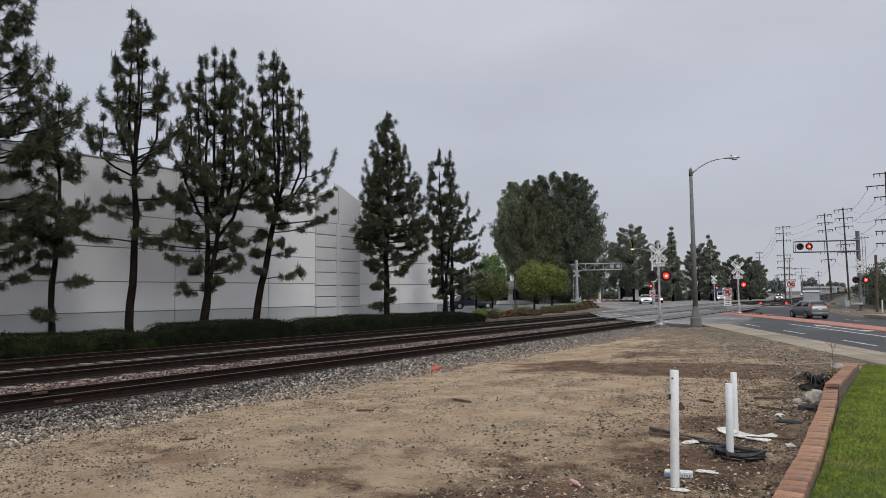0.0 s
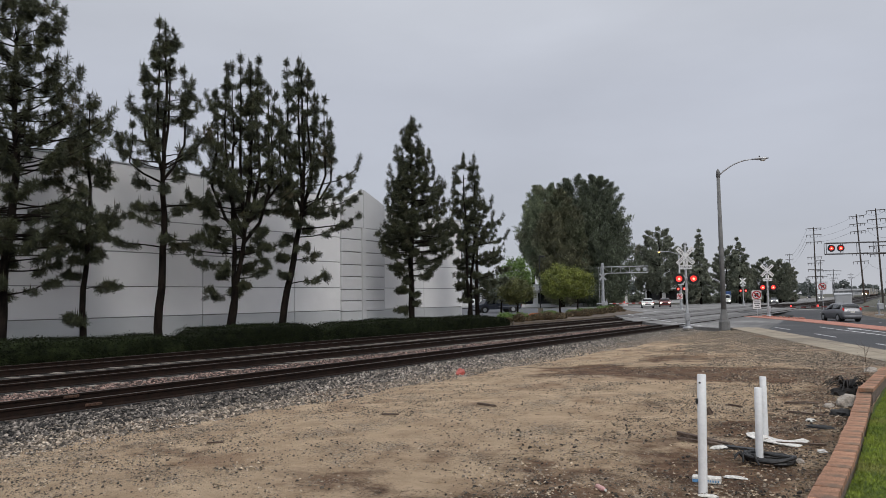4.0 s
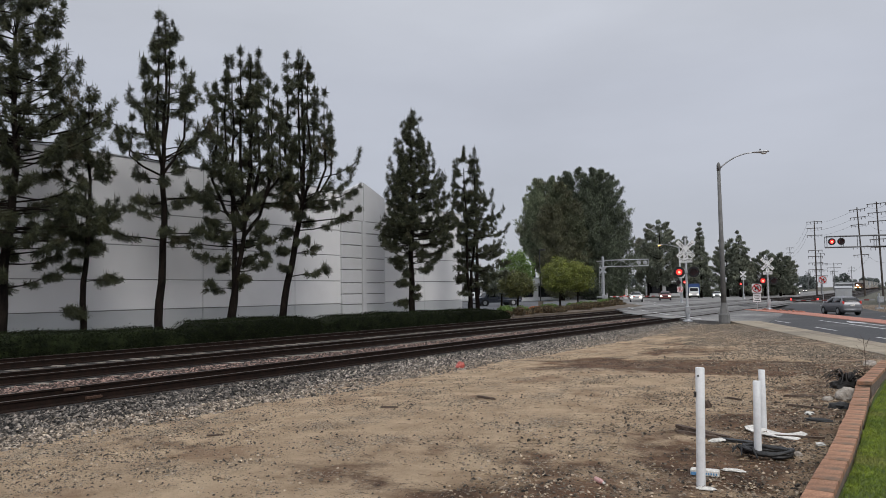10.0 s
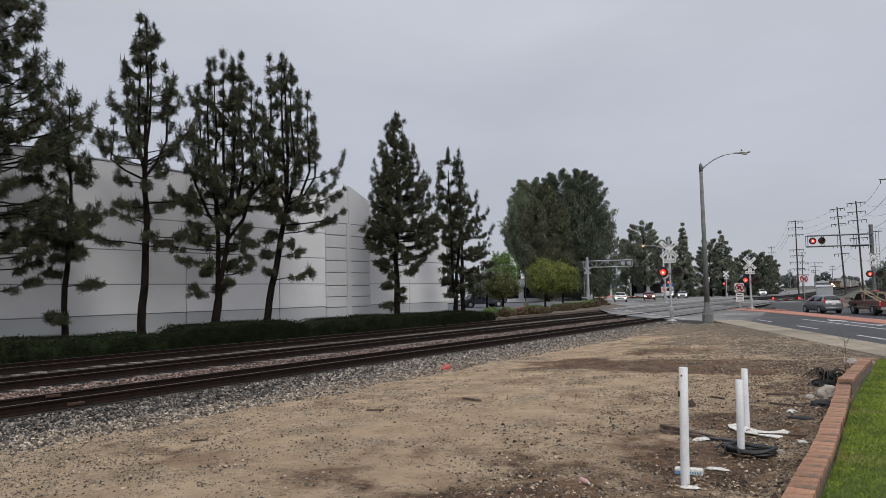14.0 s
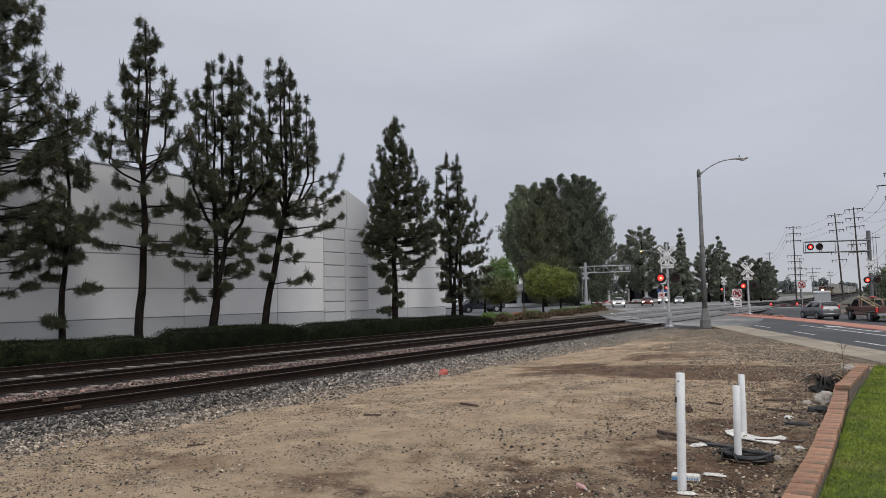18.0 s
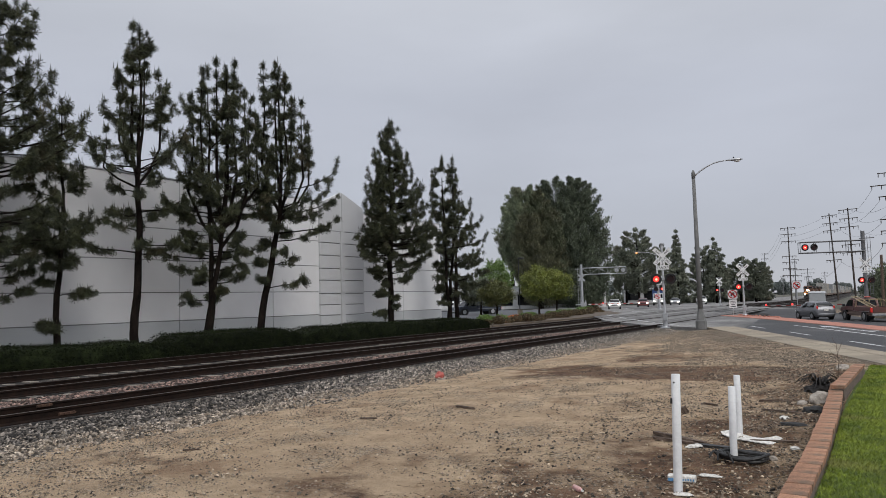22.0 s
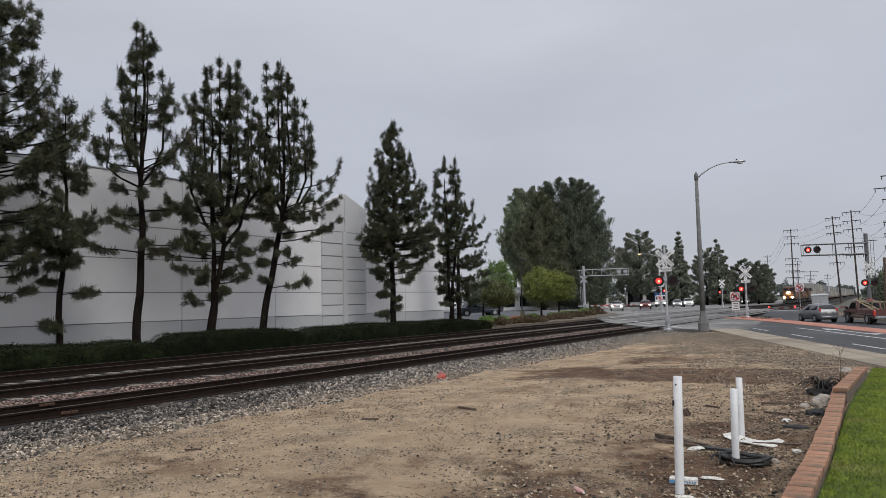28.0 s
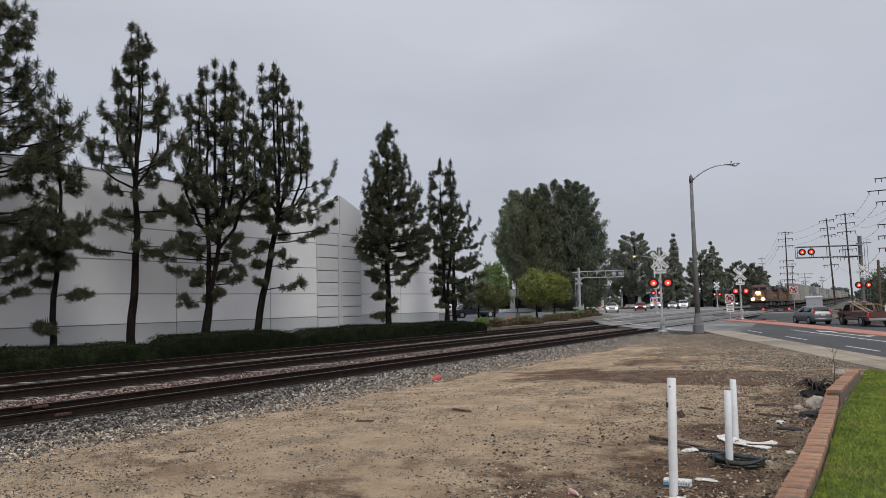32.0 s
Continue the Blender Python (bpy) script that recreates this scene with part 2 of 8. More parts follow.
M = dict(
    rail=surf("rusty_rail", (0.008, 0.0045, 0.003), (0.020, 0.0105, 0.007), 6, 0.85, 0.0, 0.2, 60, spec=0.2),
    railtop=surf("worn_rail_head", (0.06, 0.048, 0.041), (0.11, 0.092, 0.080), 8, 0.55, 0.5, 0.05, 90, gain=0.15),
    tie=surf("concrete_sleeper", (0.20, 0.178, 0.15), (0.31, 0.28, 0.242), 4, 0.9, 0, 0.3, 30, each=0.12),
    woodtie=surf("creosoted_sleeper", (0.045, 0.032, 0.025), (0.09, 0.065, 0.05), 5, 0.9, 0, 0.4, 30, each=0.2),
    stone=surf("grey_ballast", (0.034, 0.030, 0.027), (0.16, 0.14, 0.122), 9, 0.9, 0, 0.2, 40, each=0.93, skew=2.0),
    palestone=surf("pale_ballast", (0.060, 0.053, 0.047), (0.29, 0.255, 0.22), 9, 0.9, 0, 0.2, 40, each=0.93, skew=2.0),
    tanstone=surf("tan_ballast", (0.095, 0.078, 0.062), (0.31, 0.26, 0.208), 9, 0.9, 0, 0.2, 40, each=0.85, skew=1.7),
    gatepale=surf("gate_pale", (0.20, 0.20, 0.20), (0.28, 0.28, 0.28), 4, 0.5, 0, 0, 40, gain=0.06),
    redstone=surf("reddish_ballast", (0.075, 0.050, 0.042), (0.22, 0.145, 0.12), 9, 0.9, 0, 0.2, 40, each=0.85, skew=1.8),
    # near-black: the shade in the gaps between stones is put into the colour
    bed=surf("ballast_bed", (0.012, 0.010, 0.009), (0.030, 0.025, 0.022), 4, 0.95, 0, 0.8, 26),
    wallpaint=surf("grey_white_wall_paint", (0.70, 0.70, 0.71), (0.79, 0.79, 0.795), 0.25, 0.7, 0, 0.05, 25, c=(0.64, 0.64, 0.65), c_at=0.6, gain=0.03),
    bandpaint=surf("pale_blue_grey_wall_paint", (0.45, 0.465, 0.475), (0.52, 0.535, 0.545), 0.3, 0.7, 0, 0.05, 25, gain=0.03),
    joint=surf("grey_joint", (0.20, 0.20, 0.205), (0.28, 0.28, 0.285), 2, 0.9, 0, 0.0, 20),
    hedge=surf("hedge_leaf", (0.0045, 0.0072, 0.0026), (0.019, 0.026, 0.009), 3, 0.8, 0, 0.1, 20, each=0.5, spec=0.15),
    needle=surf("pine_needle", (0.014, 0.019, 0.009), (0.072, 0.080, 0.035), 2.6, 0.7, 0, 0, 12, each=0.5, c=(0.07, 0.060, 0.028), c_at=0.64),
    # blue-green needle, made paler to imitate haze over the tall evergreens
    needle_b=surf("haze_lifted_blue_green_needle", (0.042, 0.056, 0.037), (0.130, 0.152, 0.096), 0.5, 0.7, 0, 0, 12, each=0.4),
    leaf=surf("broad_leaf", (0.07, 0.125, 0.025), (0.15, 0.235, 0.05), 1.2, 0.55, 0, 0, 12, each=0.4),
    leaf_o=surf("olive_leaf", (0.052, 0.064, 0.020), (0.155, 0.16, 0.048), 1.4, 0.6, 0, 0, 12, each=0.45),
    leaf_y=surf("yellow_green_leaf", (0.070, 0.090, 0.020), (0.25, 0.28, 0.052), 1.3, 0.55, 0, 0, 12, each=0.4),
    # dark leaf lightened so that its base colour carries the distance haze
    leaf_far=surf("haze_lifted_dark_leaf", (0.10, 0.115, 0.087), (0.20, 0.215, 0.155), 0.35, 0.7, 0, 0, 12, each=0.4, c=(0.12, 0.105, 0.075), c_at=0.6),
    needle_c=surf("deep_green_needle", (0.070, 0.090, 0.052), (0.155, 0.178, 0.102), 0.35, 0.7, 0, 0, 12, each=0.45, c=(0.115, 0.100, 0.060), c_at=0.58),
    # brownish and grey-green needles, both with some painted haze in the colour
    needle_d=surf("haze_lifted_brownish_needle", (0.050, 0.054, 0.030), (0.150, 0.148, 0.082), 0.5, 0.7, 0, 0, 12, each=0.45, c=(0.085, 0.10, 0.055), c_at=0.55),
    leaf_grey=surf("haze_lifted_grey_green_needle", (0.085, 0.108, 0.066), (0.22, 0.255, 0.150), 0.4, 0.7, 0, 0, 12, each=0.4, c=(0.10, 0.095, 0.06), c_at=0.6),
    # distance haze is put into these three pale, low-contrast colours
    mistwall=surf("haze_painted_cladding", (0.42, 0.43, 0.44), (0.50, 0.505, 0.51), 0.2, 0.8, 0, 0, 8, gain=0.05),
    mistpane=surf("haze_painted_pane", (0.30, 0.31, 0.325), (0.36, 0.37, 0.385), 0.2, 0.6, 0, 0, 8, gain=0.05),
    leaf_mist=surf("haze_painted_leaf", (0.12, 0.14, 0.13), (0.17, 0.19, 0.18), 0.3, 0.7, 0, 0, 12, each=0.25),
    bark=surf("dark_pine_bark", (0.005, 0.004, 0.0035), (0.020, 0.015, 0.012), 5, 0.95, 0, 0.9, 22, stretch=(1, 1, 0.4), spec=0.1),
    asphalt=surf("worn_asphalt", (0.027, 0.028, 0.031), (0.050, 0.050, 0.054), 0.5, 0.8, 0, 0.25, 40, gain=0.3, c=(0.066, 0.064, 0.066), c_at=0.6),
    asphalt_old=surf("pale_old_asphalt", (0.125, 0.122, 0.120), (0.275, 0.267, 0.258), 0.45, 0.85, 0, 0.25, 14, gain=0.35, c=(0.085, 0.083, 0.082), c_at=0.57, stretch=(1, 0.35, 1)),
    asphalt_lot=surf("blue_grey_lot_asphalt", (0.065, 0.069, 0.078), (0.115, 0.120, 0.132), 0.5, 0.85, 0, 0.2, 30, gain=0.2),
    concrete=surf("kerb_concrete", (0.235, 0.195, 0.145), (0.35, 0.30, 0.225), 0.9, 0.9, 0, 0.2, 30, gain=0.28, c=(0.20, 0.17, 0.13), c_at=0.56),
    paintw=surf("road_paint", (0.42, 0.42, 0.43), (0.62, 0.62, 0.62), 2, 0.7, 0, 0.1, 40, gain=0.12, c=(0.3, 0.3, 0.3), c_at=0.66),
    medbrick=surf("red_median_paving", (0.34, 0.135, 0.095), (0.44, 0.20, 0.145), 1.2, 0.85, 0, 0.3, 30, each=0.12),
    kerbred=surf("reddish_kerb", (0.20, 0.115, 0.09), (0.28, 0.165, 0.13), 1.2, 0.85, 0, 0.3, 30),
    brick=surf("terracotta_cap_brick", (0.21, 0.105, 0.062), (0.38, 0.205, 0.125), 7, 0.9, 0, 0.4, 60, gain=0.3, each=0.2, c=(0.17, 0.11, 0.075), c_at=0.6),
    mortar=surf("grey_mortar", (0.09, 0.068, 0.055), (0.17, 0.13, 0.105), 6, 0.95, 0, 0.4, 60),
    grass=surf("lawn_blade", (0.10, 0.152, 0.010), (0.23, 0.288, 0.022), 2.2, 0.6, 0, 0, 12, each=0.5, c=(0.22, 0.22, 0.05), c_at=0.62),
    soil=surf("lawn_soil", (0.035, 0.055, 0.008), (0.07, 0.10, 0.014), 6, 0.95, 0, 0.5, 60),
    beam=surf("weathered_dark_steel", (0.12, 0.122, 0.13), (0.20, 0.202, 0.21), 5, 0.6, 0.3, 0.05, 50, gain=0.15),
    galv=surf("galvanised_steel", (0.36, 0.37, 0.385), (0.50, 0.51, 0.53), 5, 0.45, 0.6, 0.05, 50, gain=0.1),
    alum=surf("silver_painted_mast", (0.42, 0.43, 0.45), (0.56, 0.57, 0.59), 4, 0.5, 0.3, 0.05, 50, gain=0.08),
    polecon=surf("grey_concrete_pole", (0.115, 0.115, 0.115), (0.18, 0.18, 0.176), 3, 0.8, 0, 0.15, 60, gain=0.12),
    black=surf("matt_black_paint", (0.008, 0.008, 0.009), (0.016, 0.016, 0.017), 6, 0.55, 0, 0.0, 40),
    white=surf("white_sign_face", (0.66, 0.66, 0.66), (0.76, 0.76, 0.76), 4, 0.5, 0, 0, 40, gain=0.04),
    signblack=surf("sign_black", (0.012, 0.012, 0.012), (0.02, 0.02, 0.02), 4, 0.5, 0, 0, 40),
    signred=surf("sign_red", (0.45, 0.018, 0.02), (0.52, 0.03, 0.03), 4, 0.5, 0, 0, 40, gain=0.06),
    gatered=surf("gate_red", (0.12, 0.018, 0.016), (0.17, 0.026, 0.024), 4, 0.5, 0, 0, 40, gain=0.06),
    gatewhite=surf("white_gate_board", (0.50, 0.50, 0.49), (0.60, 0.60, 0.59), 4, 0.5, 0, 0, 40, gain=0.06),
    gatebright=surf("brighter_gate_red", (0.34, 0.03, 0.026), (0.42, 0.045, 0.04), 4, 0.5, 0, 0, 40, gain=0.06),
    redlit=glow("lit_red_lens", (1.0, 0.03, 0.022), 1.5),
    redcore=glow("lit_red_core", (1.0, 0.20, 0.12), 5.0),
    redoff=glass("mock_unlit_lens", (0.022, 0.004, 0.004), 0.3),
    amber=glow("lit_sodium_lamp", (1.0, 0.42, 0.08), 5.0),
    head=glow("lit_headlight", (1.0, 0.93, 0.80), 6.0),
    trainlight=glow("lit_train_headlight", (1.0, 0.66, 0.28), 40.0),
    tail=glow("tail_lamp", (0.8, 0.02, 0.02), 0.5, (0.3, 0.01, 0.01)),
    pvc=surf("white_pvc", (0.68, 0.69, 0.70), (0.78, 0.79, 0.80), 5, 0.4, 0, 0.02, 40, gain=0.05, c=(0.55, 0.54, 0.52), c_at=0.68),
    pole=surf("dark_timber_pole", (0.035, 0.028, 0.024), (0.07, 0.056, 0.048), 3, 0.9, 0, 0.3, 30, stretch=(1, 1, 0.2)),
    # pole colour lifted to grey in place of distance haze
    mistpole=surf("haze_painted_timber_pole", (0.12, 0.12, 0.125), (0.16, 0.16, 0.165), 3, 0.9, 0, 0, 30),
    wire=surf("overhead_wire", (0.11, 0.11, 0.12), (0.15, 0.15, 0.16), 3, 0.7, 0, 0, 30),
    rubber=surf("tyre_rubber", (0.012, 0.012, 0.013), (0.022, 0.022, 0.022), 6, 0.8, 0, 0.1, 40),
    rim=surf("alloy_rim", (0.35, 0.36, 0.37), (0.5, 0.5, 0.51), 6, 0.35, 0.8, 0, 40, gain=0.08),
    carglass=glass("dark_car_glass", (0.008, 0.009, 0.011), 0.08),
    plastic=surf("black_plastic", (0.007, 0.007, 0.0075), (0.014, 0.014, 0.0145), 6, 0.5, 0, 0.05, 50),
    orange=surf("orange_locomotive_paint", (0.115, 0.052, 0.032), (0.185, 0.078, 0.042), 0.8, 0.6, 0, 0, 20, gain=0.2, c=(0.07, 0.05, 0.04), c_at=0.5),
    locodark=surf("dark_locomotive_paint", (0.02, 0.02, 0.02), (0.045, 0.04, 0.036), 1, 0.6, 0, 0, 20),
    yellow=surf("yellow_paint", (0.22, 0.14, 0.03), (0.28, 0.18, 0.04), 3, 0.5, 0, 0, 30),
    wagon=surf("weathered_well_car", (0.10, 0.07, 0.055), (0.17, 0.12, 0.09), 1, 0.8, 0, 0, 20, each=0.2),
    rust=surf("rusty_iron", (0.04, 0.022, 0.015), (0.10, 0.052, 0.032), 8, 0.9, 0, 0.3, 50),
    driftwood=surf("weathered_timber", (0.055, 0.036, 0.026), (0.14, 0.10, 0.075), 7, 0.9, 0, 0.5, 50, stretch=(1, 0.25, 1)),
    ladder=surf("aluminium_ladder", (0.26, 0.20, 0.11), (0.36, 0.28, 0.16), 4, 0.5, 0.2, 0, 40),
)


def paint(name, rgb, metal=0.35, rough=0.32):
    lo = tuple(v * 0.92 for v in rgb)
    return surf(name, lo, rgb, 3, rough, metal, 0, 200, gain=0.04)


# ---- mesh helpers ----
def box(bm, c, s, m=None, bev=0.0):
    r = bmesh.ops.create_cube(bm, size=1.0)
    vs = r["verts"]
    for v in vs:
        v.co = Vector((v.co.x * s[0], v.co.y * s[1], v.co.z * s[2]))
    if bev:
        es = list({e for v in vs for e in v.link_edges})
        g = bmesh.ops.bevel(bm, geom=es, offset=bev, segments=1, affect="EDGES", clamp_overlap=True)
        vs = list({v for f in g["faces"] for v in f.verts} | {v for v in vs if v.is_valid})
    mt = Matrix.Translation(c) if m is None else (m @ Matrix.Translation(c))
    bmesh.ops.transform(bm, matrix=mt, verts=vs)
    return vs


def tube(bm, pts, radii, seg=10, caps=True):
    """A round tube through the points, with a radius at each."""
    pts = [Vector(p) for p in pts]
    if not hasattr(radii, "__len__"):
        radii = [radii] * len(pts)
    rings = []
    side = None
    for i, p in enumerate(pts):
        d = (pts[min(i + 1, len(pts) - 1)] - pts[max(i - 1, 0)]).normalized()
        if side is None:
            side = d.orthogonal().normalized()
        side = (side - d * side.dot(d)).normalized()
        up = d.cross(side)
        rings.append([bm.verts.new(p + float(radii[i]) * (math.cos(a) * side + math.sin(a) * up)) for a in (2 * math.pi * k / seg for k in range(seg))])
    for a, b in zip(rings, rings[1:]):
        for k in range(seg):
            bm.faces.new((a[k], a[(k + 1) % seg], b[(k + 1) % seg], b[k]))
    if caps:
        bm.faces.new(rings[0][::-1])
        bm.faces.new(rings[-1])


def prism(bm, outline, m, depth):
    """A flat outline (x, y) extruded by depth along its own z, placed by m."""
    a = [bm.verts.new(m @ Vector((x, y, 0))) for x, y in outline]
    b = [bm.verts.new(m @ Vector((x, y, depth))) for x, y in outline]
    n = len(a)
    bm.faces.new(a[::-1])
    bm.faces.new(b)
    for k in range(n):
        bm.faces.new((a[k], a[(k + 1) % n], b[(k + 1) % n], b[k]))


def ring(bm, outer, inner, m, depth, seg=24):
    o = [[(r * math.cos(2 * math.pi * k / seg), r * math.sin(2 * math.pi * k / seg)) for k in range(seg)] for r in (outer, inner)]
    g = [[bm.verts.new(m @ Vector((x, y, z))) for x, y in c] for c in o for z in (0, depth)]
    for k in range(seg):
        j = (k + 1) % seg
        bm.faces.new((g[1][k], g[1][j], g[3][j], g[3][k]))
        bm.faces.new((g[0][j], g[0][k], g[2][k], g[2][j]))
        bm.faces.new((g[0][k], g[0][j], g[1][j], g[1][k]))
        bm.faces.new((g[2][j], g[2][k], g[3][k], g[3][j]))


def disc(bm, r, m, depth, seg=20):
    prism(bm, [(r * math.cos(2 * math.pi * k / seg), r * math.sin(2 * math.pi * k / seg)) for k in range(seg)], m, depth)


def link(name, bm, material, smooth=False):
    bm.normal_update()
    me = bpy.data.meshes.new(name)
    bmesh.ops.recalc_face_normals(bm, faces=bm.faces[:])
    bm.to_mesh(me)
    bm.free()
    me.materials.append(material)
    if smooth:
        for p in me.polygons:
            p.use_smooth = True
    return new(name, me)


def part(name, bm, material, parent, label="", smooth=False):
    ob = link(name, bm, material, smooth)
    ob.parent = parent
    if label:
        ob["label"] = label
    return ob


def share(name, mesh, parent, m):
    """One more piece on a mesh that alike pieces share."""
    ob = new(name, mesh)
    ob.parent = parent
    ob.matrix_basis = m
    return ob


def thing(name, m, label, category, group="", kind=""):
    ob = new(name)
    ob.empty_display_size = 0.2
    ob.matrix_basis = m
    return tagged(ob, label, category, group, kind)


def B():
    return bmesh.new()


def solid(name, verts, faces, material, smooth=False):
    """A mesh object from arrays of points and of equal-sized faces."""
    verts, faces = np.asarray(verts, dtype=np.float32), np.asarray(faces, dtype=np.int32)
    me = bpy.data.meshes.new(name)
    k = faces.shape[1]
    me.vertices.add(len(verts))
    me.vertices.foreach_set("co", verts.ravel())
    me.loops.add(faces.size)
    me.loops.foreach_set("vertex_index", faces.ravel())
    me.polygons.add(len(faces))
    me.polygons.foreach_set("loop_start", np.arange(0, faces.size, k, dtype=np.int32))
    me.polygons.foreach_set("loop_total", np.full(len(faces), k, dtype=np.int32))
    if smooth:
        me.polygons.foreach_set("use_smooth", np.ones(len(faces), dtype=bool))
    me.update(calc_edges=True)
    me.materials.append(material)
    return new(name, me)


def text_bm(s, size, m, depth=0.004):
    """Letters as a bmesh, centred, in the plane of m."""
    cu = bpy.data.curves.new("letters", "FONT")
    cu.body, cu.size, cu.align_x, cu.align_y, cu.extrude = s, size, "CENTER", "CENTER", depth
    ob = bpy.data.objects.new("letters", cu)
    scene.collection.objects.link(ob)
    me = bpy.data.meshes.new_from_object(ob.evaluated_get(bpy.context.evaluated_depsgraph_get()))
    bm = bmesh.new()
    bm.from_mesh(me)
    bmesh.ops.transform(bm, matrix=m, verts=bm.verts[:])
    bpy.data.objects.remove(ob)
    bpy.data.meshes.remove(me)
    bpy.data.curves.remove(cu)
    return bm


# the road crosses the tracks aslant: s along it, n across it
RD, RN = Vector((-0.395, 0.919, 0)), Vector((0.919, 0.395, 0))
ROAD_TURN = math.degrees(math.atan2(0.395, 0.919))


def rd(s, n, z=0.0):
    p = RD * s + RN * n
    return Vector((p.x, p.y, z))


def bend(y):
    """How far the tracks have swung to the west at y: a slow curve over the crossing, then straight."""
    a, b, k = 30.0, 110.0, -0.045
    if y < a:
        return 0.0
    if y < b:
        return k * (y - a) ** 2 / (2 * (b - a))
    return k * (b - a) / 2 + k * (y - b)


def slope(y):
    return 0.0 if y < 30 else -0.045 * min(1.0, (y - 30) / 80)


def fall(y):
    """The line drops a little beyond the crossing."""
    t = min(1.0, max(0.0, (y - 112) / 110))
    return -0.68 * t * t * (3 - 2 * t)


TRACKS = (-13.72, -17.9, -21.95)


# ---- ground ----
def smooth(a, b, v):
    t = min(1.0, max(0.0, (v - a) / (b - a)))
    return t * t * (3 - 2 * t)


def ground_z(x, y):
    n = RN.x * x + RN.y * y
    s = RD.x * x + RD.y * y
    z = 0.125 * smooth(1.0, 6.9, n)
    z -= 0.10 * smooth(-6.5, -10.5, x) * (1 - smooth(34, 42, y))
    z -= 0.30 * smooth(-11.2, -12.2, x) * smooth(-25.0, -24.0, x)
    if x < -23.5:
        z = 0.10
    if 7.75 < n < 26.5 or (s > 38 and n > 4.5 and x > -24):
        z = -0.12
        if n > 14.0 and s < 88:
            z = -0.62
    if n >= 26.5 and s < 92:
        z = -0.26
    if x > -0.95 and n < 7:
        z = -0.05
    if y > 60:
        z = min(z, -0.02) + fall(y) * (1 if x > -60 else 0)
        if -25.5 < x - bend(y) < -11:
            z -= 0.35
    return z


def ground():
    xs = np.unique(np.round(np.concatenate([np.linspace(-2500, -80, 14), np.linspace(-80, -13, 34), np.arange(-13, -0.6, 0.11), np.linspace(-0.6, 40, 20), np.linspace(40, 2500, 12)]), 3))
    ys = np.unique(np.round(np.concatenate([np.linspace(-600, -10, 8), np.linspace(-10, 2, 11), np.arange(2, 26, 0.11), np.arange(26, 48, 0.25), np.linspace(48, 200, 62), np.linspace(200, 3500, 20)]), 3))
    pts, soil, grav, weed = [], [], [], []
    patches = ((-5.0, 17.6, 3.4, 1.7, 1.7), (-3.0, 17.2, 2.2, 1.2, 0.7), (-2.3, 9.2, 1.6, 2.2, 0.6), (-1.9, 6.6, 1.8, 1.2, 0.5), (-6.0, 24.5, 4.5, 2.6, 0.6), (-4.2, 7.6, 1.6, 0.9, 0.45), (-5.6, 5.6, 1.6, 0.7, 0.5), (-1.8, 13.2, 0.8, 4.5, 0.75),
               (-6.2, 21.5, 2.2, 0.8, 0.5), (-7.6, 17.5, 0.9, 2.2, 0.45), (-4.6, 12.2, 1.2, 0.6, 0.45), (-8.6, 5.9, 0.8, 0.6, 0.5), (-3.4, 5.4, 1.0, 0.8, 0.55))
    for y in ys:
        for x in xs:
            near = -13 < x < 0 and 1.9 < y < 48
            z = ground_z(x, y)
            f, g = (0.25, 0.15) if -14 < x < 0 and y < 5 else (0.7, 1.0)
            if near:
                v = Vector((x, y, 0))
                edge = 1 - smooth(6.0, 7.1, RN.x * x + RN.y * y)
                rough = 0.035 * noise.noise(v * 0.55) + 0.018 * noise.noise(v * 1.9) + 0.014 * noise.noise(v * 5.5)
                z += edge * (rough + 0.008 * noise.noise(Vector((x * 14, y * 14, 3))))
                f = 0.0
                w = noise.noise(v * 0.8 + Vector((7, 3, 0))) * 0.5 + noise.noise(v * 2.7) * 0.3
                for px, py, rx, ry, a in patches:
                    f += a * math.exp(-(((x - px) / rx) ** 2 + ((y - py) / ry) ** 2) * (1 - 0.7 * w))
                f = f * (0.9 + w) + 0.35 * w
                n = RN.x * x + RN.y * y
                g = smooth(2.2, 6.5, n + 2.0 * w) * smooth(13, 21, y) * 0.9 * (1 - 0.95 * min(1.0, max(0.0, f))) + 0.8 * smooth(-9.6, -10.8, x + 0.7 * w)
            pts.append((x, y, z))
            soil.append(min(1, max(0, f)))
            grav.append(min(1, max(0, g)))
            weed.append(1.0 if y > 95 or x < -33 else 0.0)
    nx, ny = len(xs), len(ys)
    i = np.arange(nx * ny).reshape(ny, nx)
    quads = np.stack([i[:-1, :-1], i[:-1, 1:], i[1:, 1:], i[1:, :-1]], -1).reshape(-1, 4)
    m = bpy.data.materials.new("sandy_dirt")
    m.use_nodes = True
    nd, lk = m.node_tree.nodes, m.node_tree.links
    p = nd["Principled BSDF"]
    p.inputs["Roughness"].default_value = 0.95
    p.inputs["Specular IOR Level"].default_value = 0.25
    geo = nd.new("ShaderNodeNewGeometry")

    def tex(scale, detail=6, rough=0.62):
        t = nd.new("ShaderNodeTexNoise")
        t.inputs["Scale"].default_value, t.inputs["Detail"].default_value, t.inputs["Roughness"].default_value = scale, detail, rough
        lk.new(geo.outputs["Position"], t.inputs["Vector"])
        return t.outputs["Fac"]

    def rng(v, a, b, c=0.0, d=1.0):
        r = nd.new("ShaderNodeMapRange")
        for key, val in zip(("From Min", "From Max", "To Min", "To Max"), (a, b, c, d)):
            r.inputs[key].default_value = val
        lk.new(v, r.inputs["Value"])
        return r.outputs["Result"]

    def mix(f, a, b):
        x = nd.new("ShaderNodeMix")
        x.data_type = "RGBA"
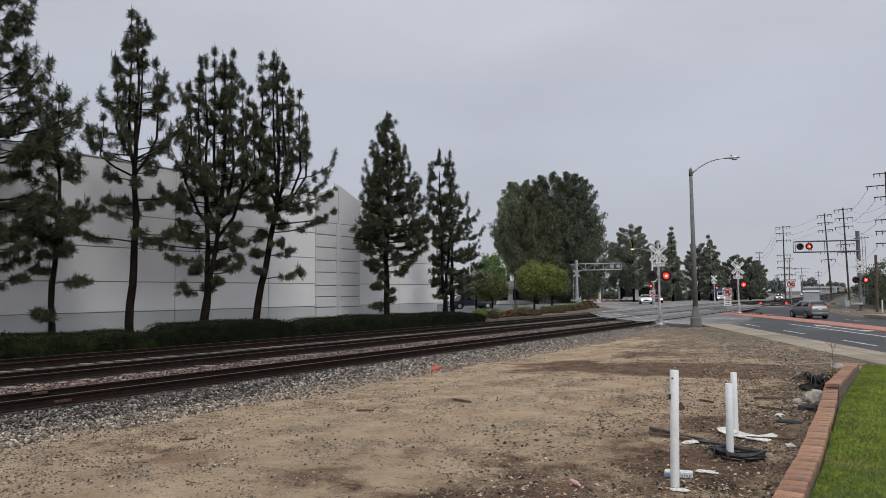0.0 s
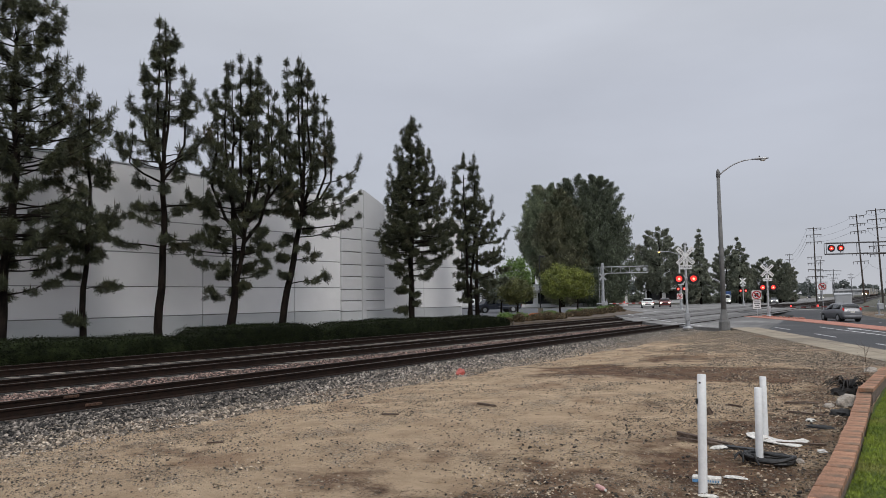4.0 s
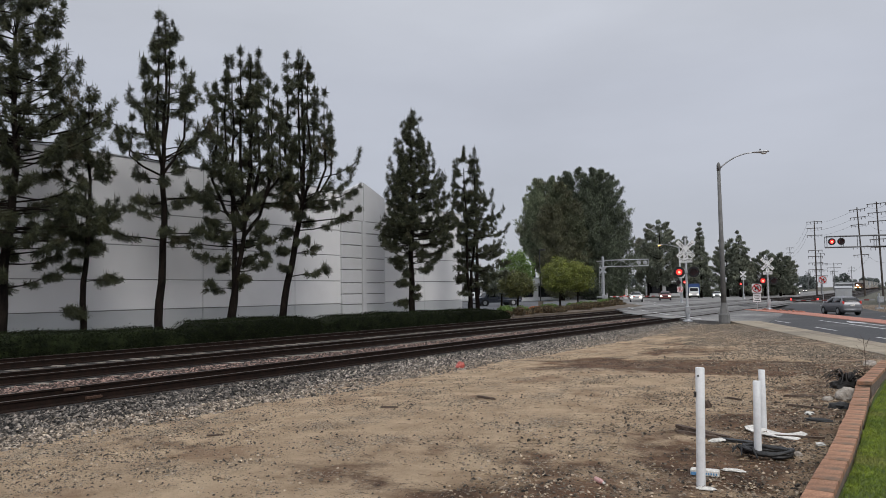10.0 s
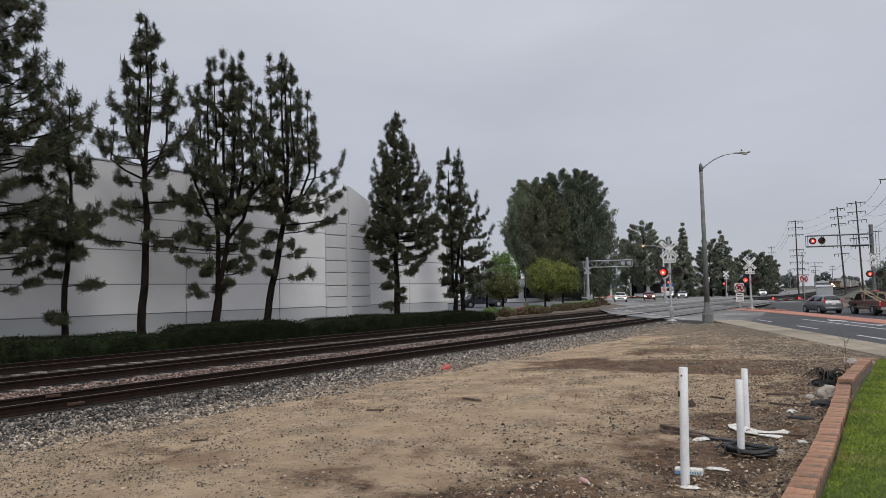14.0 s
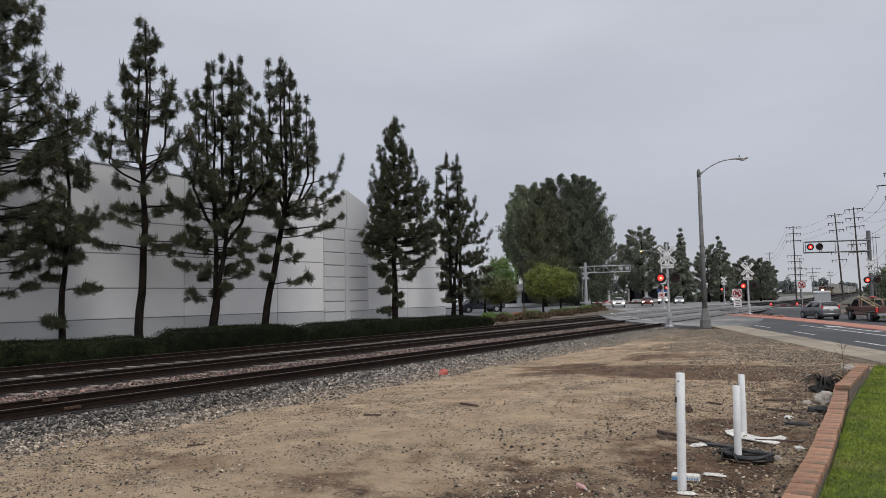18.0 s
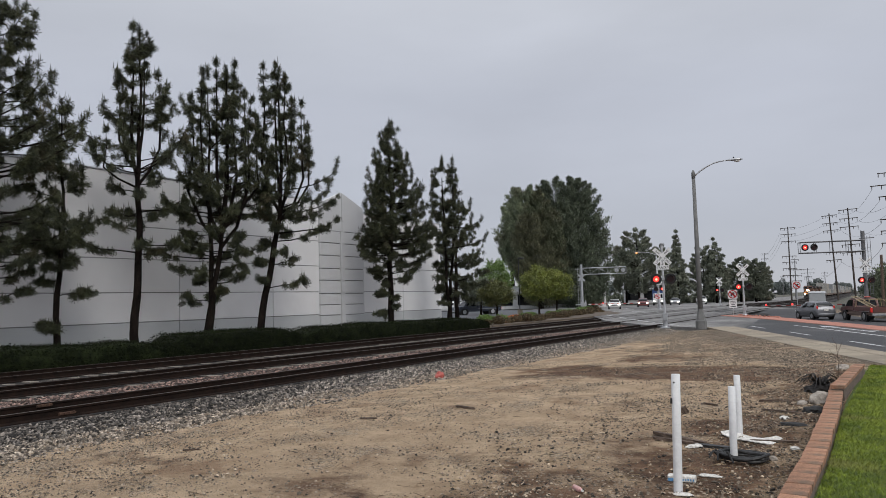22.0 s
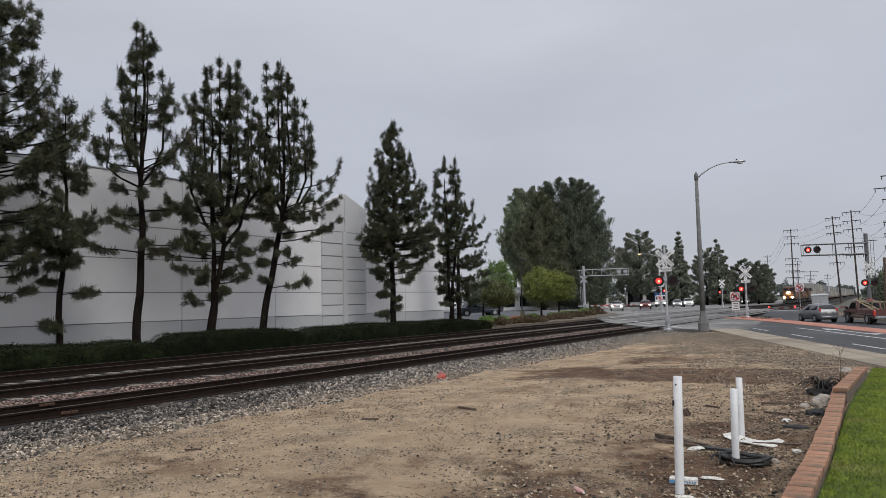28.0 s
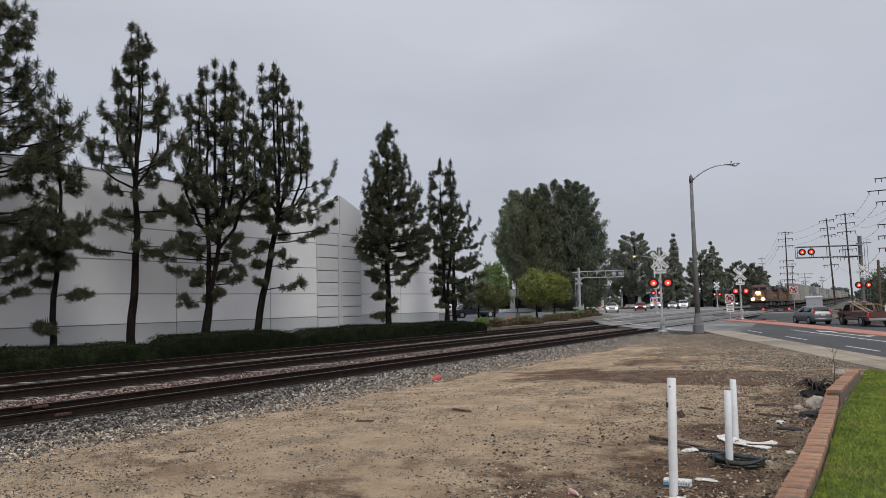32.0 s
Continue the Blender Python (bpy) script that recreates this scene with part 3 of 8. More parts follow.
        lk.new(f, x.inputs["Factor"])
        for key, val in (("A", a), ("B", b)):
            if isinstance(val, tuple):
                x.inputs[key].default_value = (*val, 1)
            else:
                lk.new(val, x.inputs[key])
        return x.outputs["Result"]

    def attr(name):
        a = nd.new("ShaderNodeAttribute")
        a.attribute_name = name
        return a.outputs["Fac"]

    def add(a, b):
        x = nd.new("ShaderNodeMath")
        lk.new(a, x.inputs[0])
        lk.new(b, x.inputs[1])
        return x.outputs[0]

    sand = mix(rng(tex(1.4, 8, 0.7), 0.32, 0.68), (0.43, 0.297, 0.188), (0.74, 0.565, 0.385))
    damp = mix(rng(tex(2.2), 0.35, 0.65), (0.095, 0.055, 0.035), (0.265, 0.158, 0.097))
    gravel = mix(rng(tex(16, 3), 0.38, 0.62), (0.085, 0.065, 0.050), (0.33, 0.265, 0.20))
    ragged = rng(tex(3.5, 8, 0.7), 0.25, 0.75, -0.30, 0.30)
    col = mix(rng(add(attr("soil"), ragged), 0.32, 0.72), sand, damp)
    col = mix(rng(add(attr("grav"), ragged), 0.35, 0.75), col, gravel)
    rubbly = rng(tex(0.9, 5, 0.65), 0.40, 0.62, -0.10, 0.07)
    crumbs = rng(add(tex(30, 6, 0.75), rubbly), 0.545, 0.60, 0.0, 0.7)
    col = mix(crumbs, col, (0.085, 0.062, 0.045))
    chips = rng(add(tex(36, 5, 0.65), rubbly), 0.61, 0.66, 0.0, 0.85)
    col = mix(chips, col, (0.56, 0.49, 0.40))
    ochre = rng(tex(0.6, 4, 0.6), 0.58, 0.66, 0.0, 0.5)
    col = mix(ochre, col, (0.24, 0.125, 0.070))
    col = mix(attr("weedy"), col, mix(rng(tex(0.7, 6, 0.7), 0.35, 0.65), (0.075, 0.075, 0.060), (0.15, 0.145, 0.12)))
    lk.new(col, p.inputs["Base Color"])
    bp = nd.new("ShaderNodeBump")
    bp.inputs["Strength"].default_value, bp.inputs["Distance"].default_value = 1.0, 0.06
    lk.new(add(tex(24, 8, 0.7), tex(70, 4)), bp.inputs["Height"])
    lk.new(bp.outputs[0], p.inputs["Normal"])
    ob = solid("ground", pts, quads, m, True)
    for name, vals in (("soil", soil), ("grav", grav), ("weedy", weed)):
        a = ob.data.attributes.new(name, "FLOAT", "POINT")
        a.data.foreach_set("value", np.array(vals, dtype=np.float32))
    return tagged(ob, "bare sandy dirt lot with damp brown patches and gravel", "ground", kind="structure")


ground()


def sheet(name, pts, material, label, category, thick=0.12, drop=False):
    """A flat slab with the outline pts (world x, y) whose top is at the z of each point."""
    bm = B()
    top = [bm.verts.new(p) for p in pts]
    low = [bm.verts.new((p[0], p[1], p[2] - thick)) for p in pts]
    bm.faces.new(top)
    bm.faces.new(low[::-1])
    for k in range(len(pts)):
        bm.faces.new((top[k], low[k], low[(k + 1) % len(pts)], top[(k + 1) % len(pts)]))
    if drop:
        for y in range(114, 240, 9):
            bmesh.ops.bisect_plane(bm, geom=bm.verts[:] + bm.edges[:] + bm.faces[:], plane_co=(0, y, 0), plane_no=(0, 1, 0))
        for v in bm.verts:
            v.co.z += fall(v.co.y)
        bmesh.ops.triangulate(bm, faces=bm.faces[:])
    return tagged(link(name, bm, material), label, category, kind="structure")


ROAD_Z = 0.10
sheet("road_near", [rd(-150, 8.3, ROAD_Z), rd(-150, 14.4, ROAD_Z), rd(60, 14.4, ROAD_Z), rd(52.5, 12.9, ROAD_Z), rd(37.6, 8.3, ROAD_Z)], M["asphalt"], "dark resurfaced asphalt of a four-lane road", "road")
sheet("road_crossing", [rd(37.6, 8.3, ROAD_Z), rd(52.5, 12.9, ROAD_Z), rd(60, 14.4, ROAD_Z), rd(72, 14.4, ROAD_Z), rd(84, 14.6, ROAD_Z), rd(84, 24.8, ROAD_Z), rd(116, 23.5, ROAD_Z), (-28.5, 140, ROAD_Z), (-35, 300, ROAD_Z), (-60, 700, ROAD_Z), (-82, 700, ROAD_Z), (-62, 300, ROAD_Z), (-64, 170, ROAD_Z), (-110, 185, ROAD_Z), (-110, 160, ROAD_Z), (-62, 136, ROAD_Z), rd(128, -6, ROAD_Z), rd(104, -6, ROAD_Z), rd(96, 1.8, ROAD_Z), rd(70, 2.3, ROAD_Z), rd(56, 2.7, ROAD_Z), rd(47, 4.4, ROAD_Z), rd(41, 6.6, ROAD_Z)], M["asphalt_old"], "pale worn asphalt over the level crossing", "road", 0.9, True)
sheet("parking_lot", [(-32, 49, 0.12), (-29.5, 60, 0.12), (-37, 78, 0.12), (-45, 100, 0.12), (-95, 140, 0.12), (-95, 49, 0.12)], M["asphalt_lot"], "grey asphalt parking lot behind the tracks", "parking lot", 0.1)


def away_z(s, n=17.3):
    """The lanes beyond the island lie lower, tilt outwards and climb to the crossing."""
    return 0.10 - (0.42 + 0.014 * (n - 14.6)) * (1 - smooth(66, 82, s))


def away_lanes():
    bm = B()
    ss = [-150, -60, 0, 40, 60] + list(range(64, 85, 2))
    rows = [[bm.verts.new(rd(s, n, away_z(s, n) - dz)) for n, dz in ((14.6, 0), (24.8, 0), (24.8, 0.2), (14.6, 0.2))] for s in ss]
    for a, b in zip(rows, rows[1:]):
        for k in range(4):
            bm.faces.new((a[k], a[(k + 1) % 4], b[(k + 1) % 4], b[k]))
    bm.faces.new(rows[0])
    bm.faces.new(rows[-1][::-1])
    tagged(link("road_away", bm, M["asphalt"]), "dark asphalt lanes beyond the traffic island", "road", kind="structure")


away_lanes()


def strip(name, s0, s1, n0, n1, z, material, label, category, thick=0.1, parent=None):
    bm = B()
    k = max(1, int(abs(s1 - s0) / 6))
    for j in range(k):
        a, b = s0 + (s1 - s0) * j / k, s0 + (s1 - s0) * (j + 1) / k - 0.02
        vs = [bm.verts.new(rd(s, n, zz)) for zz in (z, z - thick) for s, n in ((a, n0), (b, n0), (b, n1), (a, n1))]
        for f in ((3, 2, 1, 0), (4, 5, 6, 7), (0, 1, 5, 4), (1, 2, 6, 5), (2, 3, 7, 6), (3, 0, 4, 7)):
            bm.faces.new([vs[i] for i in f])
    ob = link(name, bm, material)
    if parent:
        ob.parent = parent
        return ob
    return tagged(ob, label, category, kind="structure")


strip("pavement_strip", -150, 40.5, 7.15, 8.02, 0.135, M["concrete"], "narrow weathered concrete sidewalk strip along the dirt lot", "pavement", 0.25)
strip("kerb_near", -150, 40.5, 8.03, 8.20, 0.138, M["concrete"], "low concrete kerb", "kerb", 0.25)
strip("gutter_near", -150, 40.5, 8.205, 8.62, 0.128, M["concrete"], "pale concrete gutter", "gutter", 0.1)
strip("pavement_far", -150, 66, 24.85, 27.2, -0.2, M["concrete"], "pale concrete sidewalk across the road", "pavement", 0.25)


def median():
    t = thing("median_island", pose(0, 0, 0), "raised traffic island paved in red brick with concrete kerb", "median", kind="structure")
    # its near side runs straight, its far side tapers to a rounded nose at the crossing
    ss = [-30, -10, 10, 25, 35, 42, 48, 53, 57, 60, 62.2]
    near = [13.4, 13.3, 13.2, 13.1, 13.05, 13.05, 12.95, 12.7, 12.4, 12.1, 11.95]
    far = [14.7, 14.7, 14.7, 14.7, 14.7, 14.7, 14.7, 14.65, 14.4, 14.1, 13.2]
    for nm, mat, grow, top in (("kerb", M["kerbred"], 0.0, 0.118), ("paving", M["medbrick"], -0.13, 0.13)):
        bm = B()
        rows = [[bm.verts.new(rd(a, p, z)) for p, z in ((p0 - grow, top), (p1 + grow, top), (p1 + grow, -0.6), (p0 - grow, -0.6))] for a, p0, p1 in zip(ss, near, far)]
        for p, q in zip(rows, rows[1:]):
            for k in range(4):
                bm.faces.new((p[k], p[(k + 1) % 4], q[(k + 1) % 4], q[k]))
        bm.faces.new(rows[0])
        bm.faces.new(rows[-1][::-1])
        part(nm, bm, mat, t)
    rnd = random.Random(14)
    for k in range(26):
        u = rnd.random()
        bm = B()
        bmesh.ops.create_icosphere(bm, subdivisions=1, radius=1.0)
        r = rnd.uniform(0.05, 0.13)
        for v in bm.verts:
            v.co = rd(53 + 8 * u + v.co.x * r, 14.4 - 1.0 * u + rnd.uniform(-0.04, 0.04) + v.co.y * r, 0.155 + v.co.z * r * 0.7)
        part("loose_brick", bm, M["medbrick"], t, "broken red brick lump")


median()


def marking(name, quads, label, z=ROAD_Z, paint="paintw"):
    bm = B()
    for q in quads:
        bm.faces.new([bm.verts.new(p + Vector((0, 0, fall(p.y)))) for p in (rd(s, n, z + 0.006) for s, n in q)])
    return tagged(link(name, bm, M[paint]), label, "road marking", kind="structure")


def bar(s0, s1, n0, w=0.12):
    return [(s0, n0), (s1, n0), (s1, n0 + w), (s0, n0 + w)]


marking("lane_line", [bar(-40, 41, 11.65, 0.14)], "solid white turn lane line")
for k in range(9):
    marking("lane_dash", [bar(38.2 - 6.85 * k, 41.0 - 6.85 * k, 9.5)], "short white lane dash")
for k in range(6):
    marking("far_lane_dash", [bar(56.5 - 9 * k, 60 - 9 * k, 21.3)], "white lane dash across the island", away_z(50, 21.3) + 0.004)
marking("turn_arrow", [bar(33.0, 38.0, 12.5, 0.16), [(38.0, 12.2), (39.8, 12.58), (38.0, 12.96)], bar(33.6, 34.0, 12.66, 0.5), [(33.2, 13.1), (33.8, 13.5), (34.4, 13.1)]], "worn white turn arrow")
EDGE = ((44, 6.2), (47.2, 5.8), (52.6, 5.1), (57.1, 4.75), (62.6, 4.3), (72.6, 3.7), (81, 3.45), (89.8, 3.5), (101.7, 3.9), (112, 3.2))
marking("edge_line", [[(a, p), (b, q), (b, q + 0.17), (a, p + 0.17)] for (a, p), (b, q) in zip(EDGE, EDGE[1:])], "curving white edge line")
marking("far_lane_line", [bar(97, 102, 8.5), bar(108, 113, 8.5), bar(120, 126, 8.5), bar(118, 140, 12.3), bar(92, 92.5, 3.9, 3.0), bar(86.5, 87.0, 7.6, 6.0), bar(82, 88, 7.3), bar(80.8, 81.4, 7.8, 2.2)], "far white lane lines")
marking("crossing_line", [bar(86, 89, 18.2), bar(60, 64, 10.4), bar(56, 57, 9.5)], "faint white lane marks at the crossing")
marking("seam", [[(37.8, 8.6), (52.6, 12.9), (52.66, 12.87), (37.86, 8.57)]], "pale seam between two asphalt surfaces", ROAD_Z, "asphalt_lot")


# ---- railway ----
def rail_mesh(bm, x0, ys, dz):
    prof = [(-0.075, -0.18), (0.075, -0.18), (0.075, -0.165), (0.011, -0.14), (0.011, -0.045), (0.036, -0.035), (0.036, -0.003), (0.025, 0), (-0.025, 0), (-0.036, -0.003), (-0.036, -0.035), (-0.011, -0.045), (-0.011, -0.14), (-0.075, -0.165)]
    rings = [[bm.verts.new((x0 + bend(y) + px, y, 0.12 + dz + pz + fall(y))) for px, pz in prof] for y in ys]
    n = len(prof)
    for a, b in zip(rings, rings[1:]):
        for k in range(n):
            f = bm.faces.new((a[k], a[(k + 1) % n], b[(k + 1) % n], b[k]))
            if k in (6, 7, 8):
                f.material_index = 1


RAIL_Y = [-40, -20, 0, 15, 30] + [30 + 5 * k for k in range(1, 33)] + [190 + 60 * k for k in range(1, 15)]
CANT = ((0.03, -0.03), (0.02, -0.02), (0.0, 0.0))


def tie_mesh(material):
    bm = B()
    for sx in (-1, 1):
        vs = [bm.verts.new((sx * a, b, c)) for a, b, c in ((0.25, -0.10, -0.03), (0.25, 0.10, -0.03), (1.28, 0.12, 0.0), (1.28, -0.12, 0.0), (0.25, -0.13, -0.2), (0.25, 0.13, -0.2), (1.28, 0.14, -0.2), (1.28, -0.14, -0.2))]
        for f in ((0, 1, 2, 3), (4, 7, 6, 5), (0, 4, 5, 1), (1, 5, 6, 2), (2, 6, 7, 3), (3, 7, 4, 0)):
            bm.faces.new([vs[i] for i in f])
    box(bm, (0, 0, -0.11), (0.6, 0.2, 0.16))
    bmesh.ops.recalc_face_normals(bm, faces=bm.faces[:])
    me = bpy.data.meshes.new("sleeper")
    bm.to_mesh(me)
    bm.free()
    me.materials.append(material)
    return me


def railway():
    rnd = random.Random(4)
    for i, x0 in enumerate(TRACKS):
        t = thing("railway_track", pose(0, 0, 0), ("rusty rails on dark timber sleepers beside the dirt lot", "rusty rails on pale concrete sleepers between two tracks", "rusty rails on sleepers beside the hedge")[i], "railway track", "parallel tracks", "structure")
        for side, dz in ((0.7525, CANT[i][0]), (-0.7525, CANT[i][1])):
            bm = B()
            rail_mesh(bm, x0 + side, RAIL_Y, dz)
            r = part("rail", bm, M["rail"], t)
            r.data.materials.append(M["railtop"])
        me = tie_mesh(M["woodtie"] if i == 0 else M["tie"])
        for k in range(92):
            y = 3 + k * 0.6
            if i == 0 and y > 44 or i == 1 and y > 50:
                break
            m = Matrix.Translation((x0 + bend(y) + rnd.uniform(-0.02, 0.02), y + rnd.uniform(-0.02, 0.02), -0.055 + rnd.uniform(-0.012, 0.008))) @ pose(0, 0, 0, 0, 0, rnd.uniform(-0.6, 0.6))
            share("sleeper", me, t, m)
        if i == 0:
            for yy, off in ((7.35, 0.79), (7.75, -0.72)):
                bm = B()
                box(bm, (x0 + off, yy, 0.035), (0.03, 0.30, 0.06), bev=0.008)
                for q in range(4):
                    box(bm, (x0 + off + 0.025, yy - 0.13 + 0.087 * q, 0.04), (0.035, 0.035, 0.035))
                part("joint_bar", bm, M["rust"], t, "rust-brown bolted joint bar")
    ys = [-40, -10] + list(range(0, 60, 4)) + [60 + 10 * k for k in range(1, 13)] + [190, 220, 300, 500, 900]
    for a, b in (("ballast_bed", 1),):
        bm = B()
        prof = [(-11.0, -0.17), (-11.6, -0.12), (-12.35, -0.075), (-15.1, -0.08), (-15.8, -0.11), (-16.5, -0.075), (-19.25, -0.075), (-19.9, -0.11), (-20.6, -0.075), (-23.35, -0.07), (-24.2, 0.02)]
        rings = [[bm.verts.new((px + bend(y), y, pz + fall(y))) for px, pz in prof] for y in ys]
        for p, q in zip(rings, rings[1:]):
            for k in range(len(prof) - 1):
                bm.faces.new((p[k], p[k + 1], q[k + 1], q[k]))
        tagged(link(a, bm, M["bed"]), "ballast bed under three tracks, near-black for the shade between stones", "ballast", kind="structure")


railway()


def crossing_panels():
    t = thing("crossing_panels", pose(0, 0, 0), "worn dark crossing panels between the rails in the road", "crossing panels", kind="structure")
    for x0, ya, yb in ((TRACKS[0], 47, 92), (TRACKS[1], 55, 100), (TRACKS[2], 61, 108)):
        y = ya
        while y < yb:
            for off, w in ((0.0, 1.26), (-1.15, 0.6), (1.15, 0.6)):
                bm = B()
                xa, xb = x0 + off + bend(y), x0 + off + bend(y + 2.98)
                z = 0.108 + fall(y)
                vs = [bm.verts.new(p) for p in ((xa - w / 2, y, z), (xa + w / 2, y, z), (xb + w / 2, y + 2.97, z + fall(y + 3) - fall(y)), (xb - w / 2, y + 2.97, z + fall(y + 3) - fall(y)))]
                bm.faces.new(vs)
                ob = part("panel", bm, M["panel"], t)
            y += 3.0


M["panel"] = surf("worn_crossing_panel", (0.085, 0.082, 0.08), (0.15, 0.145, 0.14), 1.5, 0.85, 0, 0.2, 30, each=0.15)
crossing_panels()


def rocks(count, rnd, place, size, flat=0.7, plain=False):
    """Many small broken stones as one array of triangles."""
    base = np.array([(0, 0, 1), (0.9, 0, 0.35), (0.28, 0.85, 0.4), (-0.72, 0.53, 0.3), (-0.75, -0.5, 0.42), (0.3, -0.86, 0.33), (0.72, 0.5, -0.4), (-0.28, 0.86, -0.4), (-0.9, 0.05, -0.4), (-0.3, -0.85, -0.4), (0.73, -0.53, -0.4)])
    tri = np.array([(0, 1, 2), (0, 2, 3), (0, 3, 4), (0, 4, 5), (0, 5, 1), (1, 6, 2), (2, 6, 7), (2, 7, 3), (3, 7, 8), (3, 8, 4), (4, 8, 9), (4, 9, 5), (5, 9, 10), (5, 10, 1), (1, 10, 6)])
    if plain:
        base = base[[0, 6, 7, 8, 9, 10]] * np.array([1.15, 1.15, 0.75])
        tri = np.array([(0, 1, 2), (0, 2, 3), (0, 3, 4), (0, 4, 5), (0, 5, 1)])
    pos = np.array([place(rnd) for _ in range(count)])
    r = np.random.default_rng(rnd.randrange(10 ** 6))
    s = size[0] + (size[1] - size[0]) * r.random((count, 1, 1)) ** 2
    ax = r.uniform(0.6, 1.3, (count, 1, 3)) * np.array([1, 1, flat])
    v = base[None] * ax * (1 + r.uniform(-0.22, 0.22, (count, len(base), 1))) * s
    a = r.uniform(0, 6.28, count)
    tx = r.uniform(-0.5, 0.5, count)
    ca, sa, ct, st = np.cos(a), np.sin(a), np.cos(tx), np.sin(tx)
    y = v[:, :, 1] * ct[:, None] - v[:, :, 2] * st[:, None]
    z = v[:, :, 1] * st[:, None] + v[:, :, 2] * ct[:, None]
    x = v[:, :, 0]
    w = np.stack([x * ca[:, None] - y * sa[:, None], x * sa[:, None] + y * ca[:, None], z], -1) + pos[:, None, :]
    f = tri[None] + (np.arange(count) * len(base))[:, None, None]
    return w.reshape(-1, 3), f.reshape(-1, 3)


def mixed(count, rnd, place, size, flat=0.7):
    """A quarter full stones, the rest simpler ones lying between them."""
    k = count // 4
    v, f = rocks(k, rnd, place, size, flat)
    w, g = rocks(count - k, rnd, place, size, flat, True)
    return np.concatenate([v, w]), np.concatenate([f, g + len(v)])


def ballast():
    rnd = random.Random(11)

    def near_y(r, lo=1.5, hi=46):
        return lo + (hi - lo) * r.random() ** 1.7

    def shoulder(r):
        y = near_y(r)
        k = r.random()
        x = -12.75 + 1.75 * k + 0.35 * noise.noise(Vector((0, y * 0.5, 0))) * k
        z = -0.085 if x < -12.3 else -0.07 - 0.07 * smooth(-12.3, -10.9, x)
        return x + bend(y), y, z + 0.055 * r.random() ** 1.3

    v, f = mixed(30000, rnd, shoulder, (0.018, 0.042), 0.85)
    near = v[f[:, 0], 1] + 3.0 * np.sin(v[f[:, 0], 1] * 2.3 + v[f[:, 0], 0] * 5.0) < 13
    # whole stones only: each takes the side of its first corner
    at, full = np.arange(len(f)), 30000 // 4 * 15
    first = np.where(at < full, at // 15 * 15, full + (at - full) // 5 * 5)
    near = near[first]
    for half, mat, label in ((near, "stone", "darker grey crushed stone ballast on the nearer track shoulder"), (~near, "palestone", "pale grey crushed stone ballast on the track shoulder")):
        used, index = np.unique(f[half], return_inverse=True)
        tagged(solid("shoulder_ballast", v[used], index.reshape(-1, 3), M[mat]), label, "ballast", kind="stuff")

    def skirt(r):
        y = 1.5 + 44.5 * r.random() ** 1.15
        x = -11.9 - 0.9 * smooth(8, 17, y) + (1.9 + 0.9 * smooth(8, 17, y)) * r.random() ** 0.8 + 0.35 * noise.noise(Vector((0, y * 0.5, 0)))
        return x + bend(y), y, max(-0.08 - 0.06 * smooth(-12.0, -10.9, x), ground_z(x, y) + 0.035 * noise.noise(Vector((x, y, 0)) * 0.55)) + 0.022 * r.random()

    v, f = mixed(25000, rnd, skirt, (0.014, 0.037), 0.85)
    tagged(solid("skirt_ballast", v, f, M["tanstone"]), "tan and white crushed stone spilling onto the dirt", "ballast", kind="stuff")

    def between(r):
        y = near_y(r, 4, 60)
        x = r.uniform(-16.75, -14.9)
        return x + bend(y), y, -0.075 + 0.025 * r.random()

    v, f = mixed(13500, rnd, between, (0.022, 0.05))
    tagged(solid("red_ballast", v, f, M["redstone"]), "reddish crushed stone ballast between the tracks", "ballast", kind="stuff")

    def cribs(r):
        y = near_y(r, 4, 60)
        x = r.choice((r.uniform(-20.7, -19.2), r.uniform(-19.2, -16.6), r.uniform(-15.1, -12.5), r.uniform(-23.8, -20.7)))
        return x + bend(y), y, -0.085 + 0.012 * r.random()

    v, f = rocks(9000, rnd, cribs, (0.022, 0.045), 0.7, True)
    tagged(solid("crib_ballast", v, f, M["stone"]), "grey crushed stone between the sleepers", "ballast", kind="stuff")

    def lot(r):
        while True:
            y = 2.2 + 38 * r.random() ** 1.5
            x = r.uniform(-11.2, -0.95)
            n = RN.x * x + RN.y * y
            if n < 6.9 and r.random() < 0.22 + 1.3 * noise.noise(Vector((x * 0.55, y * 0.55, 9))) + 0.5 * noise.noise(Vector((x * 2, y * 2, 5))) + (0.6 if n > 3 else 0) + 0.25 * (x > -4) + 1.1 * smooth(-6.8, -9.6, x) * (y < 14):
                return x, y, ground_z(x, y) + 0.035 * noise.noise(Vector((x, y, 0)) * 0.55) + 0.004

    v, f = rocks(54000, rnd, lot, (0.005, 0.022), 0.85, True)
    tagged(solid("loose_pebbles", v, f, M["pebble"]), "loose pebbles and crumbs scattered over the dirt", "pebbles", kind="stuff")

    def stones(r):
        while True:
            y = 5 + 14 * r.random()
            x = r.uniform(-8.5, -1.05)
            k = 0.22 * (x > -4.2) + 0.25 * (x > -2.6) + 0.45 * noise.noise(Vector((x * 0.9, y * 0.9, 2)))
            if r.random() < k:
                return x, y, ground_z(x, y) + 0.035 * noise.noise(Vector((x, y, 0)) * 0.55) + 0.012

    v, f = mixed(9000, rnd, stones, (0.005, 0.026), 0.7)
    tagged(solid("scattered_stones", v, f, M["pebble"]), "pale stones scattered over the damp soil", "stones", kind="stuff")

